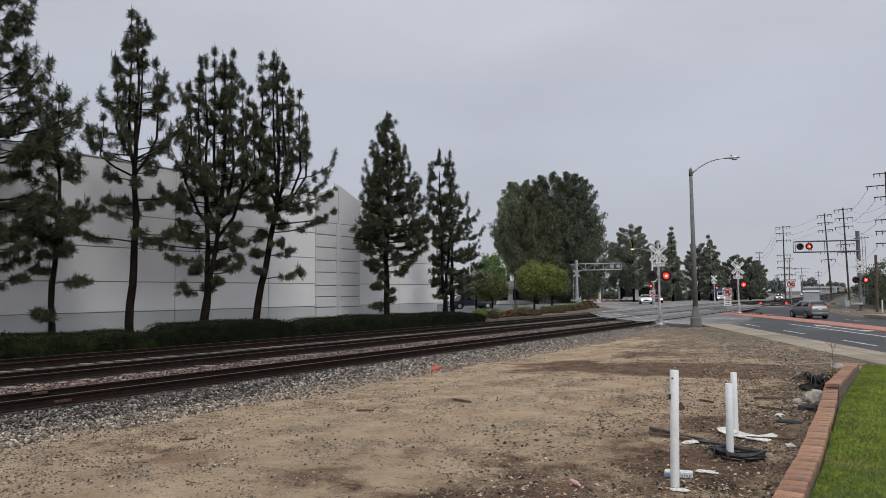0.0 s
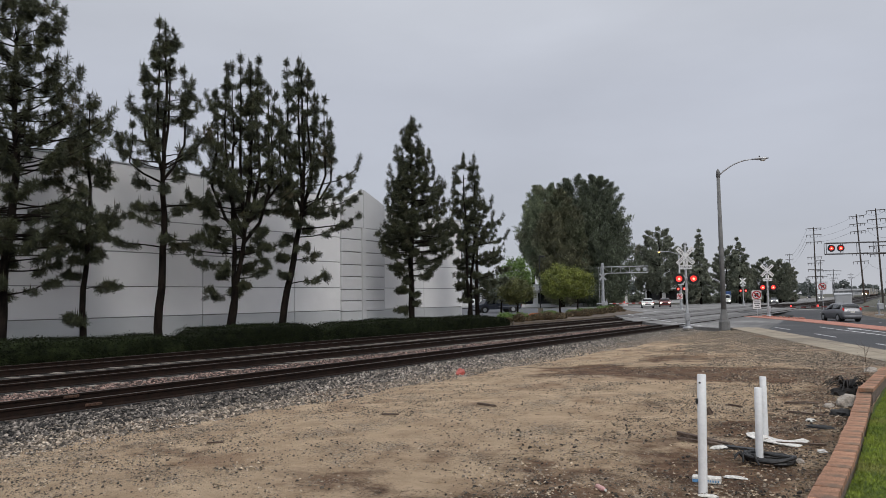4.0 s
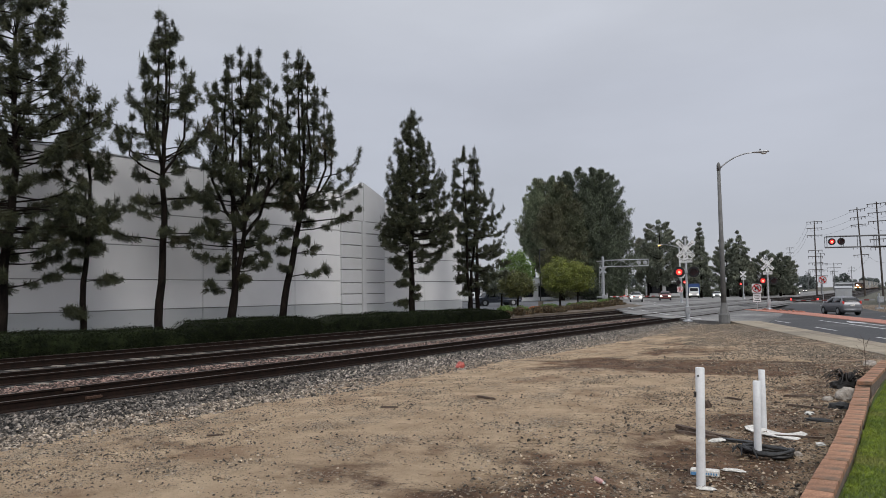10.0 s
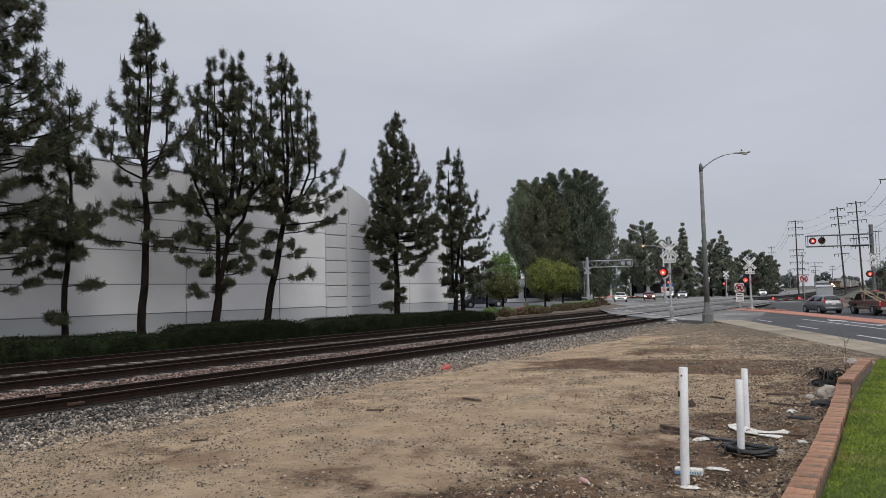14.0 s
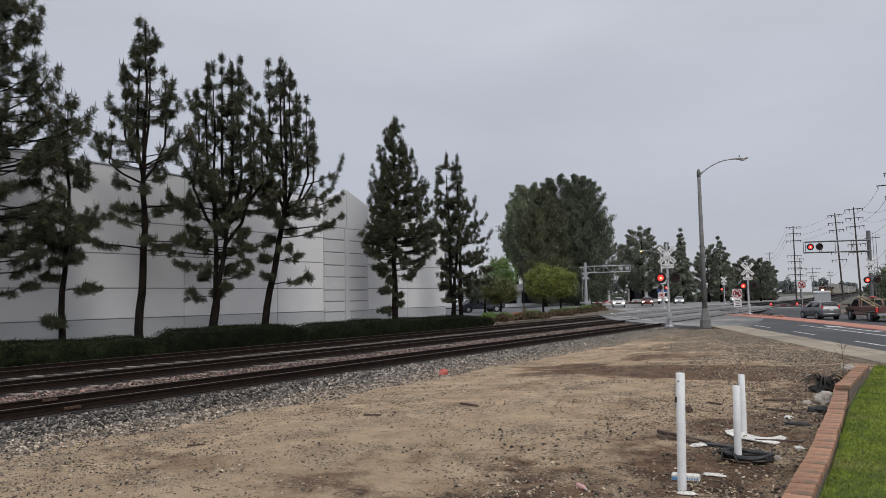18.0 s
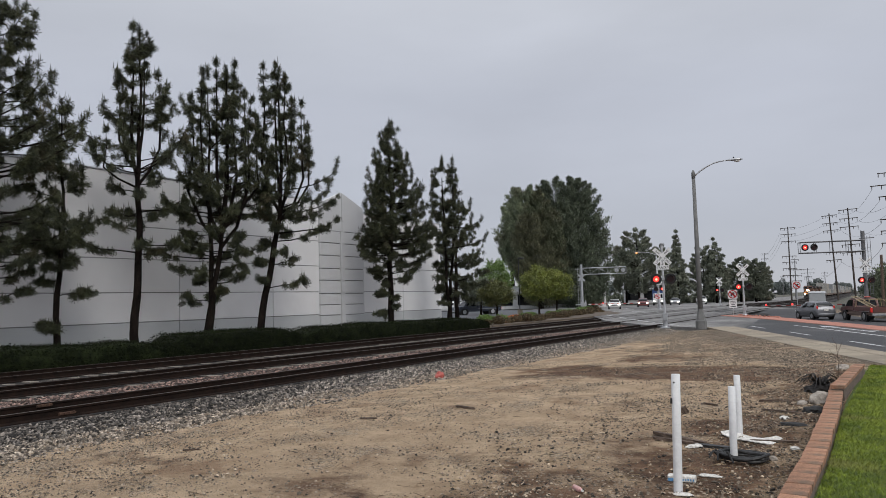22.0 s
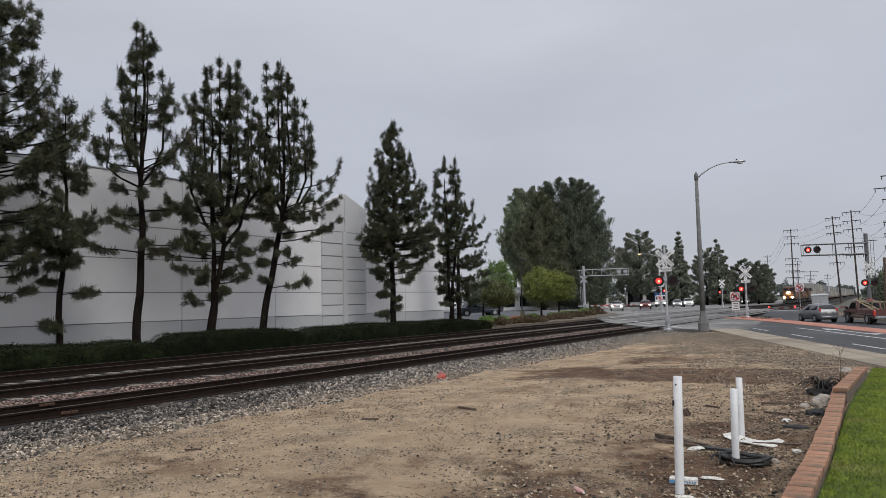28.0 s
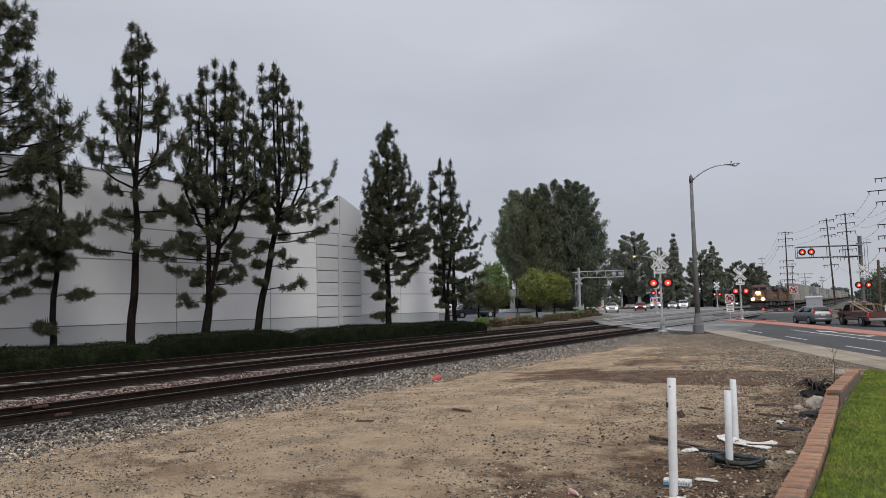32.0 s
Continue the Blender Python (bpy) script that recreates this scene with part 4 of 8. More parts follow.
    def lumps(r):
        if r.random() < 0.3:
            px, py = r.choice(((-3.85, 10.65), (-5.7, 13.7), (-3.1, 10.6), (-2.0, 9.3), (-1.7, 8.0)))
            x, y = px + r.gauss(0, 0.28), py + r.gauss(0, 0.22)
            return x, y, ground_z(x, y) + 0.035 * noise.noise(Vector((x, y, 0)) * 0.55) + 0.008
        while True:
            y = 3.5 + 22 * r.random() ** 1.4
            x = r.uniform(-10.5, -1.0)
            if r.random() < 0.12 + 1.1 * noise.noise(Vector((x * 0.45, y * 0.45, 19))) + 0.2 * (x > -4.5):
                return x, y, ground_z(x, y) + 0.035 * noise.noise(Vector((x, y, 0)) * 0.55) + 0.008

    v, f = rocks(6000, rnd, lumps, (0.003, 0.017), 0.7, True)
    tagged(solid("soil_lumps", v, f, M["lump"]), "dark crumbly clods scattered over the dirt", "clods", kind="stuff")

    def gravel(r):
        while True:
            y = r.uniform(17, 41)
            x = r.uniform(-12, -1.5)
            n = RN.x * x + RN.y * y
            if 2.6 < n + 2.2 * noise.noise(Vector((x, y, 4))) < 7.0 and n < 7.1 and r.random() < 0.5 + 1.3 * noise.noise(Vector((x * 0.5, y * 0.3, 40))):
                return x, y, ground_z(x, y) + 0.035 * noise.noise(Vector((x, y, 0)) * 0.55) + 0.008

    v, f = rocks(20000, rnd, gravel, (0.010, 0.031), 0.9, True)
    tagged(solid("roadside_gravel", v, f, M["pebble"]), "dark coarse gravel beside the road", "gravel", kind="stuff")


M["straw"] = surf("dry_straw", (0.16, 0.11, 0.065), (0.36, 0.27, 0.17), 4, 0.9, 0, 0, 30, each=0.6)


def twigs():
    """Thin dry sticks and straw, thickest beside the brick wall."""
    rng = np.random.default_rng(9)
    n = 2600
    y = 5.5 + 12 * rng.random(n) ** 1.2
    x = -1.15 - 3.6 * rng.random(n) ** 1.8 + 0.03 * (14 - y)
    x[:500], y[:500] = rng.uniform(-9.5, -1.3, 500), rng.uniform(4.5, 20, 500)
    z = np.array([ground_z(a, b) + 0.035 * noise.noise(Vector((a, b, 0)) * 0.55) + 0.018 * noise.noise(Vector((a, b, 0)) * 1.9) for a, b in zip(x, y)]) + 0.008
    a = rng.uniform(0, 6.283, n)
    L = rng.uniform(0.02, 0.10, n)
    w = rng.uniform(0.0015, 0.004, n)
    d = np.stack([np.cos(a) * L, np.sin(a) * L, rng.uniform(-0.1, 0.25, n) * L], 1)
    s = np.stack([-np.sin(a) * w, np.cos(a) * w, 0 * w], 1)
    c = np.stack([x, y, z], 1)
    up = np.stack([0 * w, 0 * w, w * 1.5], 1)
    v = np.stack([c - d - s, c - d + s, c + d + up, c - d - s, c + d + up, c + d + s * 0.5 - up], 1).reshape(-1, 3)
    tagged(solid("dry_straw", v, np.arange(len(v)).reshape(-1, 3), M["straw"]), "dry straw and thin twigs strewn over the dirt", "straw", kind="stuff")


twigs()
M["pebble"] = surf("mixed_pebble", (0.10, 0.076, 0.056), (0.27, 0.215, 0.155), 9, 0.95, 0, 0.1, 40, each=0.9, skew=1.7)
M["lump"] = surf("dark_soil_lump", (0.045, 0.033, 0.025), (0.12, 0.088, 0.062), 9, 0.95, 0, 0.3, 40, each=0.5)
ballast()


# ---- warehouse ----
def warehouse():
    t = thing("warehouse", pose(-31, 0, 0), "large pale grey tilt-up concrete warehouse with blue-grey base band", "warehouse", kind="")
    th = 0.3
    cols = [(4.4, 10.7), (10.7, 17.0), (17.0, 23.35), (23.35, 29.7), (29.7, 33.6), (37.87, 42.4), (42.4, 47.45)]
    rows = [(-0.05, 1.27), (1.27, 2.68), (2.68, 4.28), (4.28, 5.85), (5.85, 8.36)]
    for a, b in cols:
        top = 8.36 if b < 34 else 7.95
        for z0, z1 in rows:
            if z1 > 8:
                z1 = top
            bm = B()
            box(bm, (-th / 2, (a + b) / 2, (z0 + z1) / 2), (th, b - a - 0.045, z1 - z0 - 0.04), bev=0.012)
            part("wall_panel", bm, M["bandpaint"] if z1 < 1.5 else M["wallpaint"], t)
    # projecting bay with a peaked parapet
    lows = [-0.05, 1.2, 1.86, 2.57, 3.4, 4.15, 4.97, 5.78, 6.57]
    for a, b in ((33.6, 35.5), (35.88, 37.87)):
        for z0, z1 in zip(lows, lows[1:]):
            bm = B()
            box(bm, (-th / 2 + 0.10, (a + b) / 2, (z0 + z1) / 2), (th, b - a - 0.03, z1 - z0 - 0.055), bev=0.012)
            part("bay_panel", bm, M["bandpaint"] if z1 < 1.3 else M["baypaint"], t)
    bm = B()
    box(bm, (0.02, 35.69, 3.26), (0.3, 0.33, 6.62), bev=0.01)
    part("pilaster", bm, M["baypaint"], t)
    for pts in ([(33.6, 6.59), (35.66, 6.59), (35.66, 9.1), (33.6, 8.25)], [(35.72, 6.59), (37.87, 6.59), (37.87, 8.25), (35.72, 9.1)]):
        bm = B()
        prism(bm, pts, Matrix(((0, 0, 1, -0.2), (1, 0, 0, 0), (0, 1, 0, 0), (0, 0, 0, 1))), 0.31)
        part("gable_panel", bm, M["baypaint"], t)
    bm = B()
    box(bm, (-0.17, 19.0, 4.0), (0.2, 29.1, 8.1))
    box(bm, (-0.17, 42.65, 3.85), (0.2, 9.5, 7.8))
    box(bm, (-0.06, 35.73, 3.3), (0.2, 4.2, 6.6))
    part("wall_core", bm, M["joint"], t)
    bm = B()
    box(bm, (-25.0, 4.6, 3.95), (49, 0.3, 7.9))
    box(bm, (-25.0, 47.25, 3.95), (49, 0.3, 7.9))
    box(bm, (-49.5, 26, 3.95), (0.3, 42.9, 7.9))
    part("rear_wall", bm, M["wallpaint"], t)
    bm = B()
    box(bm, (-25.0, 26, 7.7), (48.6, 42.3, 0.2))
    part("roof", bm, M["asphalt_old"], t)
    for a, b in cols:
        bm = B()
        box(bm, (-0.14, (a + b) / 2, (8.39 if b < 34 else 7.98)), (0.36, b - a - 0.02, 0.07))
        part("parapet_cap", bm, M["galv"], t, "thin metal parapet cap")


M["baypaint"] = surf("cool_grey_bay_paint", (0.54, 0.545, 0.56), (0.60, 0.605, 0.62), 0.3, 0.7, 0, 0.05, 25, gain=0.03)
warehouse()


# ---- hedge and trees ----
def leaves(centres, size, rng, lift=0.3):
    """A small bent leaf (two triangles) at each centre, turned at random."""
    k = len(centres)
    d = rng.normal(size=(k, 3))
    d /= np.linalg.norm(d, axis=1, keepdims=True)
    e = np.cross(d, rng.normal(size=(k, 3)))
    e /= np.linalg.norm(e, axis=1, keepdims=True) + 1e-9
    s = size * rng.uniform(0.6, 1.3, (k, 1))
    up = np.cross(d, e) * s * lift
    v = np.stack([centres - d * s, centres - e * s * 0.45 + up, centres + d * s, centres + e * s * 0.45 + up], 1)
    base = (np.arange(k) * 4)[:, None]
    f = np.concatenate([base + np.array([[0, 1, 2]]), base + np.array([[0, 2, 3]])])
    return v.reshape(-1, 3), f


def hedge(name, x0, x1, y0, y1, z0, height, count, seed, wave=0.12):
    rng = np.random.default_rng(seed)
    t = thing(name, pose(0, 0, 0), "long clipped dark green hedge beside the tracks", "hedge", "clipped hedges")
    bm = B()
    k = int((y1 - y0) / 0.4)
    rings = []
    for j in range(k + 1):
        y = y0 + (y1 - y0) * j / k
        h = height + wave * noise.noise(Vector((seed, y * 0.45, 0))) + 0.05 * noise.noise(Vector((seed, y * 2, 0)))
        end = min(1.0, 4 * min(j, k - j) / k + 0.55)
        h *= end
        prof = [(x1, z0), (x1 + 0.05, z0 + h * 0.6), (x1 - 0.06, z0 + h * 0.93), (x1 - 0.3, z0 + h), (x0 + 0.3, z0 + h), (x0, z0 + h * 0.8), (x0, z0)]
        rings.append([bm.verts.new((px + 0.10 * noise.noise(Vector((px, y * 1.3, pz * 2))), y, pz + 0.05 * noise.noise(Vector((px * 3, y * 3, 1))))) for px, pz in prof])
    for a, b in zip(rings, rings[1:]):
        for i in range(len(a) - 1):
            bm.faces.new((a[i], a[i + 1], b[i + 1], b[i]))
    bm.faces.new(rings[0])
    bm.faces.new(rings[-1][::-1])
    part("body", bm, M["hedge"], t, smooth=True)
    count = int(count * 2.6)
    ys = rng.uniform(y0, y1, count)
    pick = rng.random(count)
    c = np.empty((count, 3))
    for i in range(count):
        y = ys[i]
        h = height + wave * noise.noise(Vector((seed, y * 0.45, 0))) + 0.05 * noise.noise(Vector((seed, y * 2, 0)))
        h *= min(1.0, 4 * min(y - y0, y1 - y) / (y1 - y0) + 0.55)
        if pick[i] < 0.6:
            c[i] = (x1 + 0.05 + rng.normal() * 0.05, y, z0 + h * rng.uniform(0.0, 1.0))
        else:
            c[i] = (rng.uniform(x0, x1), y, z0 + h + abs(rng.normal()) * 0.05)
    v, f = leaves(c, 0.036, rng)
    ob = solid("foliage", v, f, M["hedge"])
    ob.parent = t
    return t


hedge("hedge", -25.6, -23.75, 2.0, 17.6, 0.02, 0.66, 9000, 3)
hedge("hedge", -25.6, -23.8, 17.4, 24.6, 0.02, 0.80, 5000, 5, 0.10)
hedge("hedge", -25.6, -23.8, 24.7, 36.0, 0.02, 0.74, 6000, 8)
hedge("hedge", -25.7, -23.7, 35.6, 40.0, 0.02, 0.72, 3000, 9, 0.08)
hedge("hedge", -26.2, -24.3, 38.6, 43.0, 0.02, 0.55, 2500, 12, 0.05)


def pine(base, height, lean, levels, seed, stems=1, fork=4.0, needle="needle", label="tall dark pine with tufted needles and bare lower trunk", trunk_r=0.17, length=0.225, per=114, twist=0.0, dense=1.4, leaders=()):
    """leaders: upright stems (offset to the side, top, where it leaves the trunk). levels: height, half spread up and down, reach to one side and to the other, number of tufts."""
    rng = np.random.default_rng(seed)
    bx, by = base
    t = thing("pine_tree", pose(bx, by, 0.05), label, "tree", "pines along the warehouse")
    view = Vector((bx, by, 0)).normalized()
    right = Vector((view.y, -view.x, 0)) * (1 if view.y > 0 else -1)
    away = Vector((view.x, view.y, 0))

    def axis(z, j=0):
        z = float(z)
        k = smooth(0, 7.0, z)
        p = right * (lean * k) + Vector((0, 0, z))
        if stems > 1 and z > fork:
            a = 2.1 * j + twist
            sp = (z - fork) * (0.11 - 0.006 * (z - fork))
            p += right * (math.cos(a) * sp) + away * (math.sin(a) * sp)
        wob = 0.05 * math.sin(z * 0.9 + seed) + 0.03 * math.sin(z * 2.3 + seed * 2)
        return p + right * wob

    bm = B()
    hs = [-0.1, 0.25, 0.8] + list(np.arange(1.6, height - 0.1, 0.8)) + [height]
    for j in range(stems):
        zs = hs if j == 0 else [fork - 0.5] + [z for z in hs if z > fork and z < height * (1 - 0.06 * j)]
        rad = [max(0.018, trunk_r * (1.35 if z < 0.1 else 1.0) * (1 - (max(0.0, z) / height) ** 1.1 * 0.93) * (1 if j == 0 and z < fork or stems == 1 else 0.66)) for z in zs]
        tube(bm, [axis(z, j) for z in zs], rad, 9)
    tips, dirs, buds = [], [], []
    jit = lambda k: Vector((float(rng.normal()) * k, float(rng.normal()) * k, float(rng.normal()) * k * 0.6))
    for z, dz, rl, rr, n in levels:
        n = int(n * 1.7 * dense)
        m = max(2, round(n / 13))
        a0 = rng.uniform(0, 6.28)
        for q in range(m):
            a = float(a0 + 2 * math.pi * (q + rng.uniform(-0.25, 0.25)) / m)
            reach = (rr if math.cos(a) > 0 else rl) * abs(math.cos(a)) + 0.42 * (rl + rr) * abs(math.sin(a))
            reach = max(0.12, float(reach * (rng.uniform(0.55, 1.0) if q % 3 else 1.0)) - 0.04)
            zt = float(z + rng.uniform(-dz, dz))
            up = smooth(0.42 * height, 0.68 * height, zt)
            lead = float(up * rng.uniform(0.35, 0.85) * min(1.0, 0.35 + reach * 0.6))
            drop = float(min(0.32 * reach + 0.15, 1.3) * rng.uniform(0.4, 1.3)) * (0.6 + 0.5 * up)
            j = q % stems
            tip = axis(min(zt, height), j) + right * (math.cos(a) * reach) + away * (math.sin(a) * reach)
            tip.z = zt
            elbow = tip - Vector((0, 0, lead + 0.05)) - (right * math.cos(a) + away * math.sin(a)) * (0.12 * reach * up)
            p0 = axis(max(0.6, elbow.z - drop), j)
            p1 = p0.lerp(elbow, 0.33) + Vector((0, 0, -0.05 * reach)) + jit(0.06)
            p2 = p0.lerp(elbow, 0.70) + Vector((0, 0, -0.09 * reach)) + jit(0.08)
            path = [p0, p1, p2, elbow, tip]
            r0 = 0.014 + 0.009 * reach
            tube(bm, path, [r0, r0 * 0.8, r0 * 0.6, r0 * 0.45, 0.009], 5, False)
            k = n // m + (1 if q < n % m else 0)
            stack = min(k // 2, int(lead / 0.2) + 1)
            for u in range(k):
                if u < stack:
                    at = elbow.lerp(tip, 1.0 - u / max(1, stack))
                    tuft = at + jit(0.07)
                    d = Vector((0, 0, 1.0)) + jit(0.25)
                else:
                    w = 1.0 - 0.55 * float(rng.random()) ** 1.6 if u % 4 else 0.4
                    at = p1.lerp(p2, w * 2) if w < 0.45 else p2.lerp(elbow, (w - 0.45) / 0.55)
                    side = jit(0.18)
                    side.z = abs(side.z) * 0.8 - 0.10
                    tuft = at + side
                    tube(bm, [at, at.lerp(tuft, 0.6) + Vector((0, 0, -0.04)), tuft], [0.013, 0.010, 0.006], 4, False)
                    d = side.normalized() * 0.7 + Vector((0, 0, 0.55)) + jit(0.15)
                tips.append(tuft)
                dirs.append(d.normalized())
                buds.append(0.85 if u == 0 and up > 0.3 else 0.42 if u < stack else 0.22)
    for k, (off, top, start) in enumerate(leaders):
        deep = float(rng.uniform(-0.5, 0.5)) * (0.4 + abs(off))
        base_p = axis(start, 0)
        rise = top - start
        foot = right * off + away * deep
        path = [base_p, base_p.lerp(Vector((foot.x, foot.y, start + 0.22 * rise)), 0.6) + jit(0.05), Vector((foot.x, foot.y, start + 0.34 * rise)) + jit(0.08), Vector((foot.x, foot.y, start + 0.66 * rise)) + jit(0.08), Vector((foot.x, foot.y, top))]
        path[1].z = start + 0.13 * rise
        r0 = 0.035 + 0.007 * rise
        tube(bm, path, [r0, r0 * 0.85, r0 * 0.7, r0 * 0.42, 0.010], 6, False)
        count = int(rise * 0.66 / 0.13 * dense * 0.52)
        for u in range(count):
            pads = max(3.0, rise * 1.05)
            w = (0.65 * math.floor(u / count * pads) + 0.35 * (u / count * pads)) / pads
            at = path[4].lerp(path[3], w * 1.9) if w < 0.52 else path[3].lerp(path[2], (w - 0.52) / 0.48)
            loose = 0.04 + 0.21 * w
            side = jit(loose)
            side.z = abs(side.z) * 0.6 - 0.02
            tuft = at + side
            if loose > 0.1:
                tube(bm, [at, at.lerp(tuft, 0.6) + Vector((0, 0, -0.03)), tuft], [0.012, 0.009, 0.006], 4, False)
            tips.append(tuft)
            dirs.append((side * 1.5 + Vector((0, 0, 0.8))).normalized())
            buds.append(1.0 if u == 0 else 0.4)
    for u in range(4 * stems):
        tips.append(axis(height - 0.16 * (u // stems), u % stems))
        dirs.append(Vector((0, 0, 1)))
        buds.append(1.0 if u < stems else 0.5)
    part("trunk", bm, M["bark"], t, smooth=True)
    T_, D_ = np.array([tuple(v) for v in tips]), np.array([tuple(v) for v in dirs])
    k = len(T_)
    # each tuft is a brush: needles spring from the last stretch of its shoot and arch over
    size = rng.uniform(0.75, 1.2, (k, 1, 1)) * length
    o = rng.normal(size=(k, per, 3))
    o /= np.linalg.norm(o, axis=2, keepdims=True)
    o -= D_[:, None, :] * np.sum(o * D_[:, None, :], axis=2, keepdims=True)
    o /= np.linalg.norm(o, axis=2, keepdims=True) + 1e-9
    nd = o * rng.uniform(0.3, 1.0, (k, per, 1)) + D_[:, None, :] * rng.uniform(0.0, 0.8, (k, per, 1))
    nd /= np.linalg.norm(nd, axis=2, keepdims=True)
    root = T_[:, None, :] - D_[:, None, :] * rng.uniform(0, 1.15, (k, per, 1)) * size
    ln = size * rng.uniform(0.55, 1.05, (k, per, 1))
    sd = np.cross(nd, rng.normal(size=(k, per, 3)))
    sd /= np.linalg.norm(sd, axis=2, keepdims=True) + 1e-9
    w = 0.0098
    sag = np.array([0, 0, -1.0]) * ln * (0.08 + 0.42 * (1 - np.abs(nd[:, :, 2:3])))
    end = root + nd * ln + sag
    flip = (rng.random((k, per, 1)) < 0.4)
    foot, point = np.where(flip, end, root), np.where(flip, root, end)
    v = np.stack([foot - sd * w, foot + sd * w, point], 2).reshape(-1, 3)
    # upright candle shoots on the tufts
    pick = rng.random(k) < np.array(buds)
    c = np.repeat(T_[pick], 2, axis=0)
    q = len(c)
    c = c + np.concatenate([rng.normal(size=(q, 2)) * 0.05, np.zeros((q, 1))], 1)
    hgt = rng.uniform(0.14, 0.36, (q, 1))
    up = np.concatenate([rng.normal(size=(q, 2)) * 0.09, np.ones((q, 1))], 1) * hgt
    ang = rng.uniform(0, 6.28, q)
    s = np.stack([np.cos(ang), np.sin(ang), np.zeros(q)], 1) * 0.017
    s2 = np.stack([-np.sin(ang), np.cos(ang), np.zeros(q)], 1) * 0.017
    v = np.concatenate([v, np.stack([c - s, c + s, c + up, c - s2, c + s2, c + up], 1).reshape(-1, 3)])
    ob = solid("crown", v, np.arange(len(v)).reshape(-1, 3), M[needle])
    ob.parent = t
    return t


pine((-27, 12.0), 14.6, 0.3, [(14.4, 0.5, 0.6, 0.4, 14), (13.3, 0.7, 1.6, 0.6, 28), (12.2, 0.6, 2.0, 1.1, 34), (11.1, 0.5, 2.4, 1.3, 36), (10.0, 0.5, 2.6, 1.9, 40), (9.1, 0.4, 2.6, 2.8, 42), (8.2, 0.4, 2.4, 2.5, 46), (7.2, 0.4, 2.0, 1.7, 30), (5.7, 0.5, 2.2, 2.3, 56), (4.6, 0.4, 2.4, 2.5, 56), (3.7, 0.3, 1.6, 1.8, 26), (2.5, 0.35, 1.0, 1.5, 12)], 21, trunk_r=0.19, dense=2.3)
pine((-27, 14.95), 10.0, 0.1, [(9.8, 0.4, 0.3, 0.35, 8), (9.0, 0.5, 0.6, 0.6, 16), (7.9, 0.4, 0.8, 0.7, 18), (7.4, 0.3, 1.2, 1.0, 22), (6.1, 0.4, 0.5, 1.2, 18), (5.2, 0.4, 0.7, 1.1, 18), (4.4, 0.3, 0.7, 1.2, 16), (3.8, 0.3, 0.5, 1.6, 16), (2.8, 0.35, 0.5, 0.9, 13), (1.7, 0.3, 0.6, 0.3, 10)], 22, label="slender young pine with sparse pale tufts", trunk_r=0.13, length=0.225)
pine((-27, 18.2), 13.9, 0.12, [(13.3, 0.5, 0.45, 0.45, 20), (12.4, 0.3, 0.35, 0.5, 8), (11.5, 0.5, 1.25, 1.4, 30), (10.3, 0.5, 1.4, 1.2, 28), (9.6, 0.35, 2.1, 1.9, 30), (8.7, 0.4, 2.3, 2.0, 32), (7.6, 0.3, 1.5, 0.7, 9), (6.4, 0.4, 1.6, 1.7, 26), (5.7, 0.3, 1.4, 0.8, 14), (4.9, 0.35, 2.0, 1.3, 24)], 23, trunk_r=0.18, leaders=((-0.15, 14.0, 7.2), (0.88, 12.2, 7.0), (-1.15, 9.4, 6.9), (-0.75, 11.4, 7.6), (0.3, 13.0, 7.6)))
pine((-27.2, 22.07), 13.3, 0.4, [(13.0, 0.4, 0.4, 0.5, 14), (12.2, 0.5, 0.8, 1.1, 28), (11.2, 0.5, 1.1, 1.5, 40), (10.2, 0.5, 1.2, 1.7, 44), (9.2, 0.5, 1.3, 1.9, 46), (8.3, 0.45, 1.8, 2.0, 50), (7.4, 0.45, 1.9, 1.9, 50), (6.4, 0.45, 2.0, 1.8, 46), (5.4, 0.35, 1.6, 1.3, 26), (4.6, 0.4, 2.1, 2.0, 44), (3.7, 0.35, 2.0, 1.7, 34), (2.7, 0.3, 0.9, 1.6, 18)], 24, stems=2, fork=2.0, label="dense multi-stemmed dark pine with forked trunk", trunk_r=0.21, twist=0.4, dense=1.4, leaders=((-0.25, 13.1, 5.0), (0.38, 13.7, 5.6), (0.84, 13.1, 5.0), (1.23, 13.6, 5.2), (1.69, 12.3, 4.6), (1.95, 11.7, 5.4), (-0.8, 11.9, 4.8), (2.2, 11.3, 5.8)))
pine((-27, 24.9), 13.9, 1.1, [(13.6, 0.35, 0.55, 0.3, 10), (12.7, 0.5, 0.7, 0.9, 24), (11.6, 0.5, 0.9, 1.3, 32), (10.6, 0.5, 0.9, 1.9, 38), (9.5, 0.5, 0.9, 2.3, 42), (8.5, 0.5, 1.0, 2.6, 46), (7.4, 0.5, 1.2, 2.7, 46), (6.4, 0.45, 0.7, 2.7, 40), (5.4, 0.4, 0.4, 2.1, 30), (4.3, 0.4, 0.3, 2.0, 28), (3.5, 0.3, 0.2, 1.6, 16)], 25, label="leaning dark pine with a wide drooping side", trunk_r=0.19, twist=0.8, dense=1.15, leaders=((0.3, 14.0, 6.4), (0.92, 14.3, 6.8), (1.36, 13.3, 6.2), (1.75, 12.6, 6.6), (2.13, 12.0, 6.0), (2.55, 11.2, 6.4)))
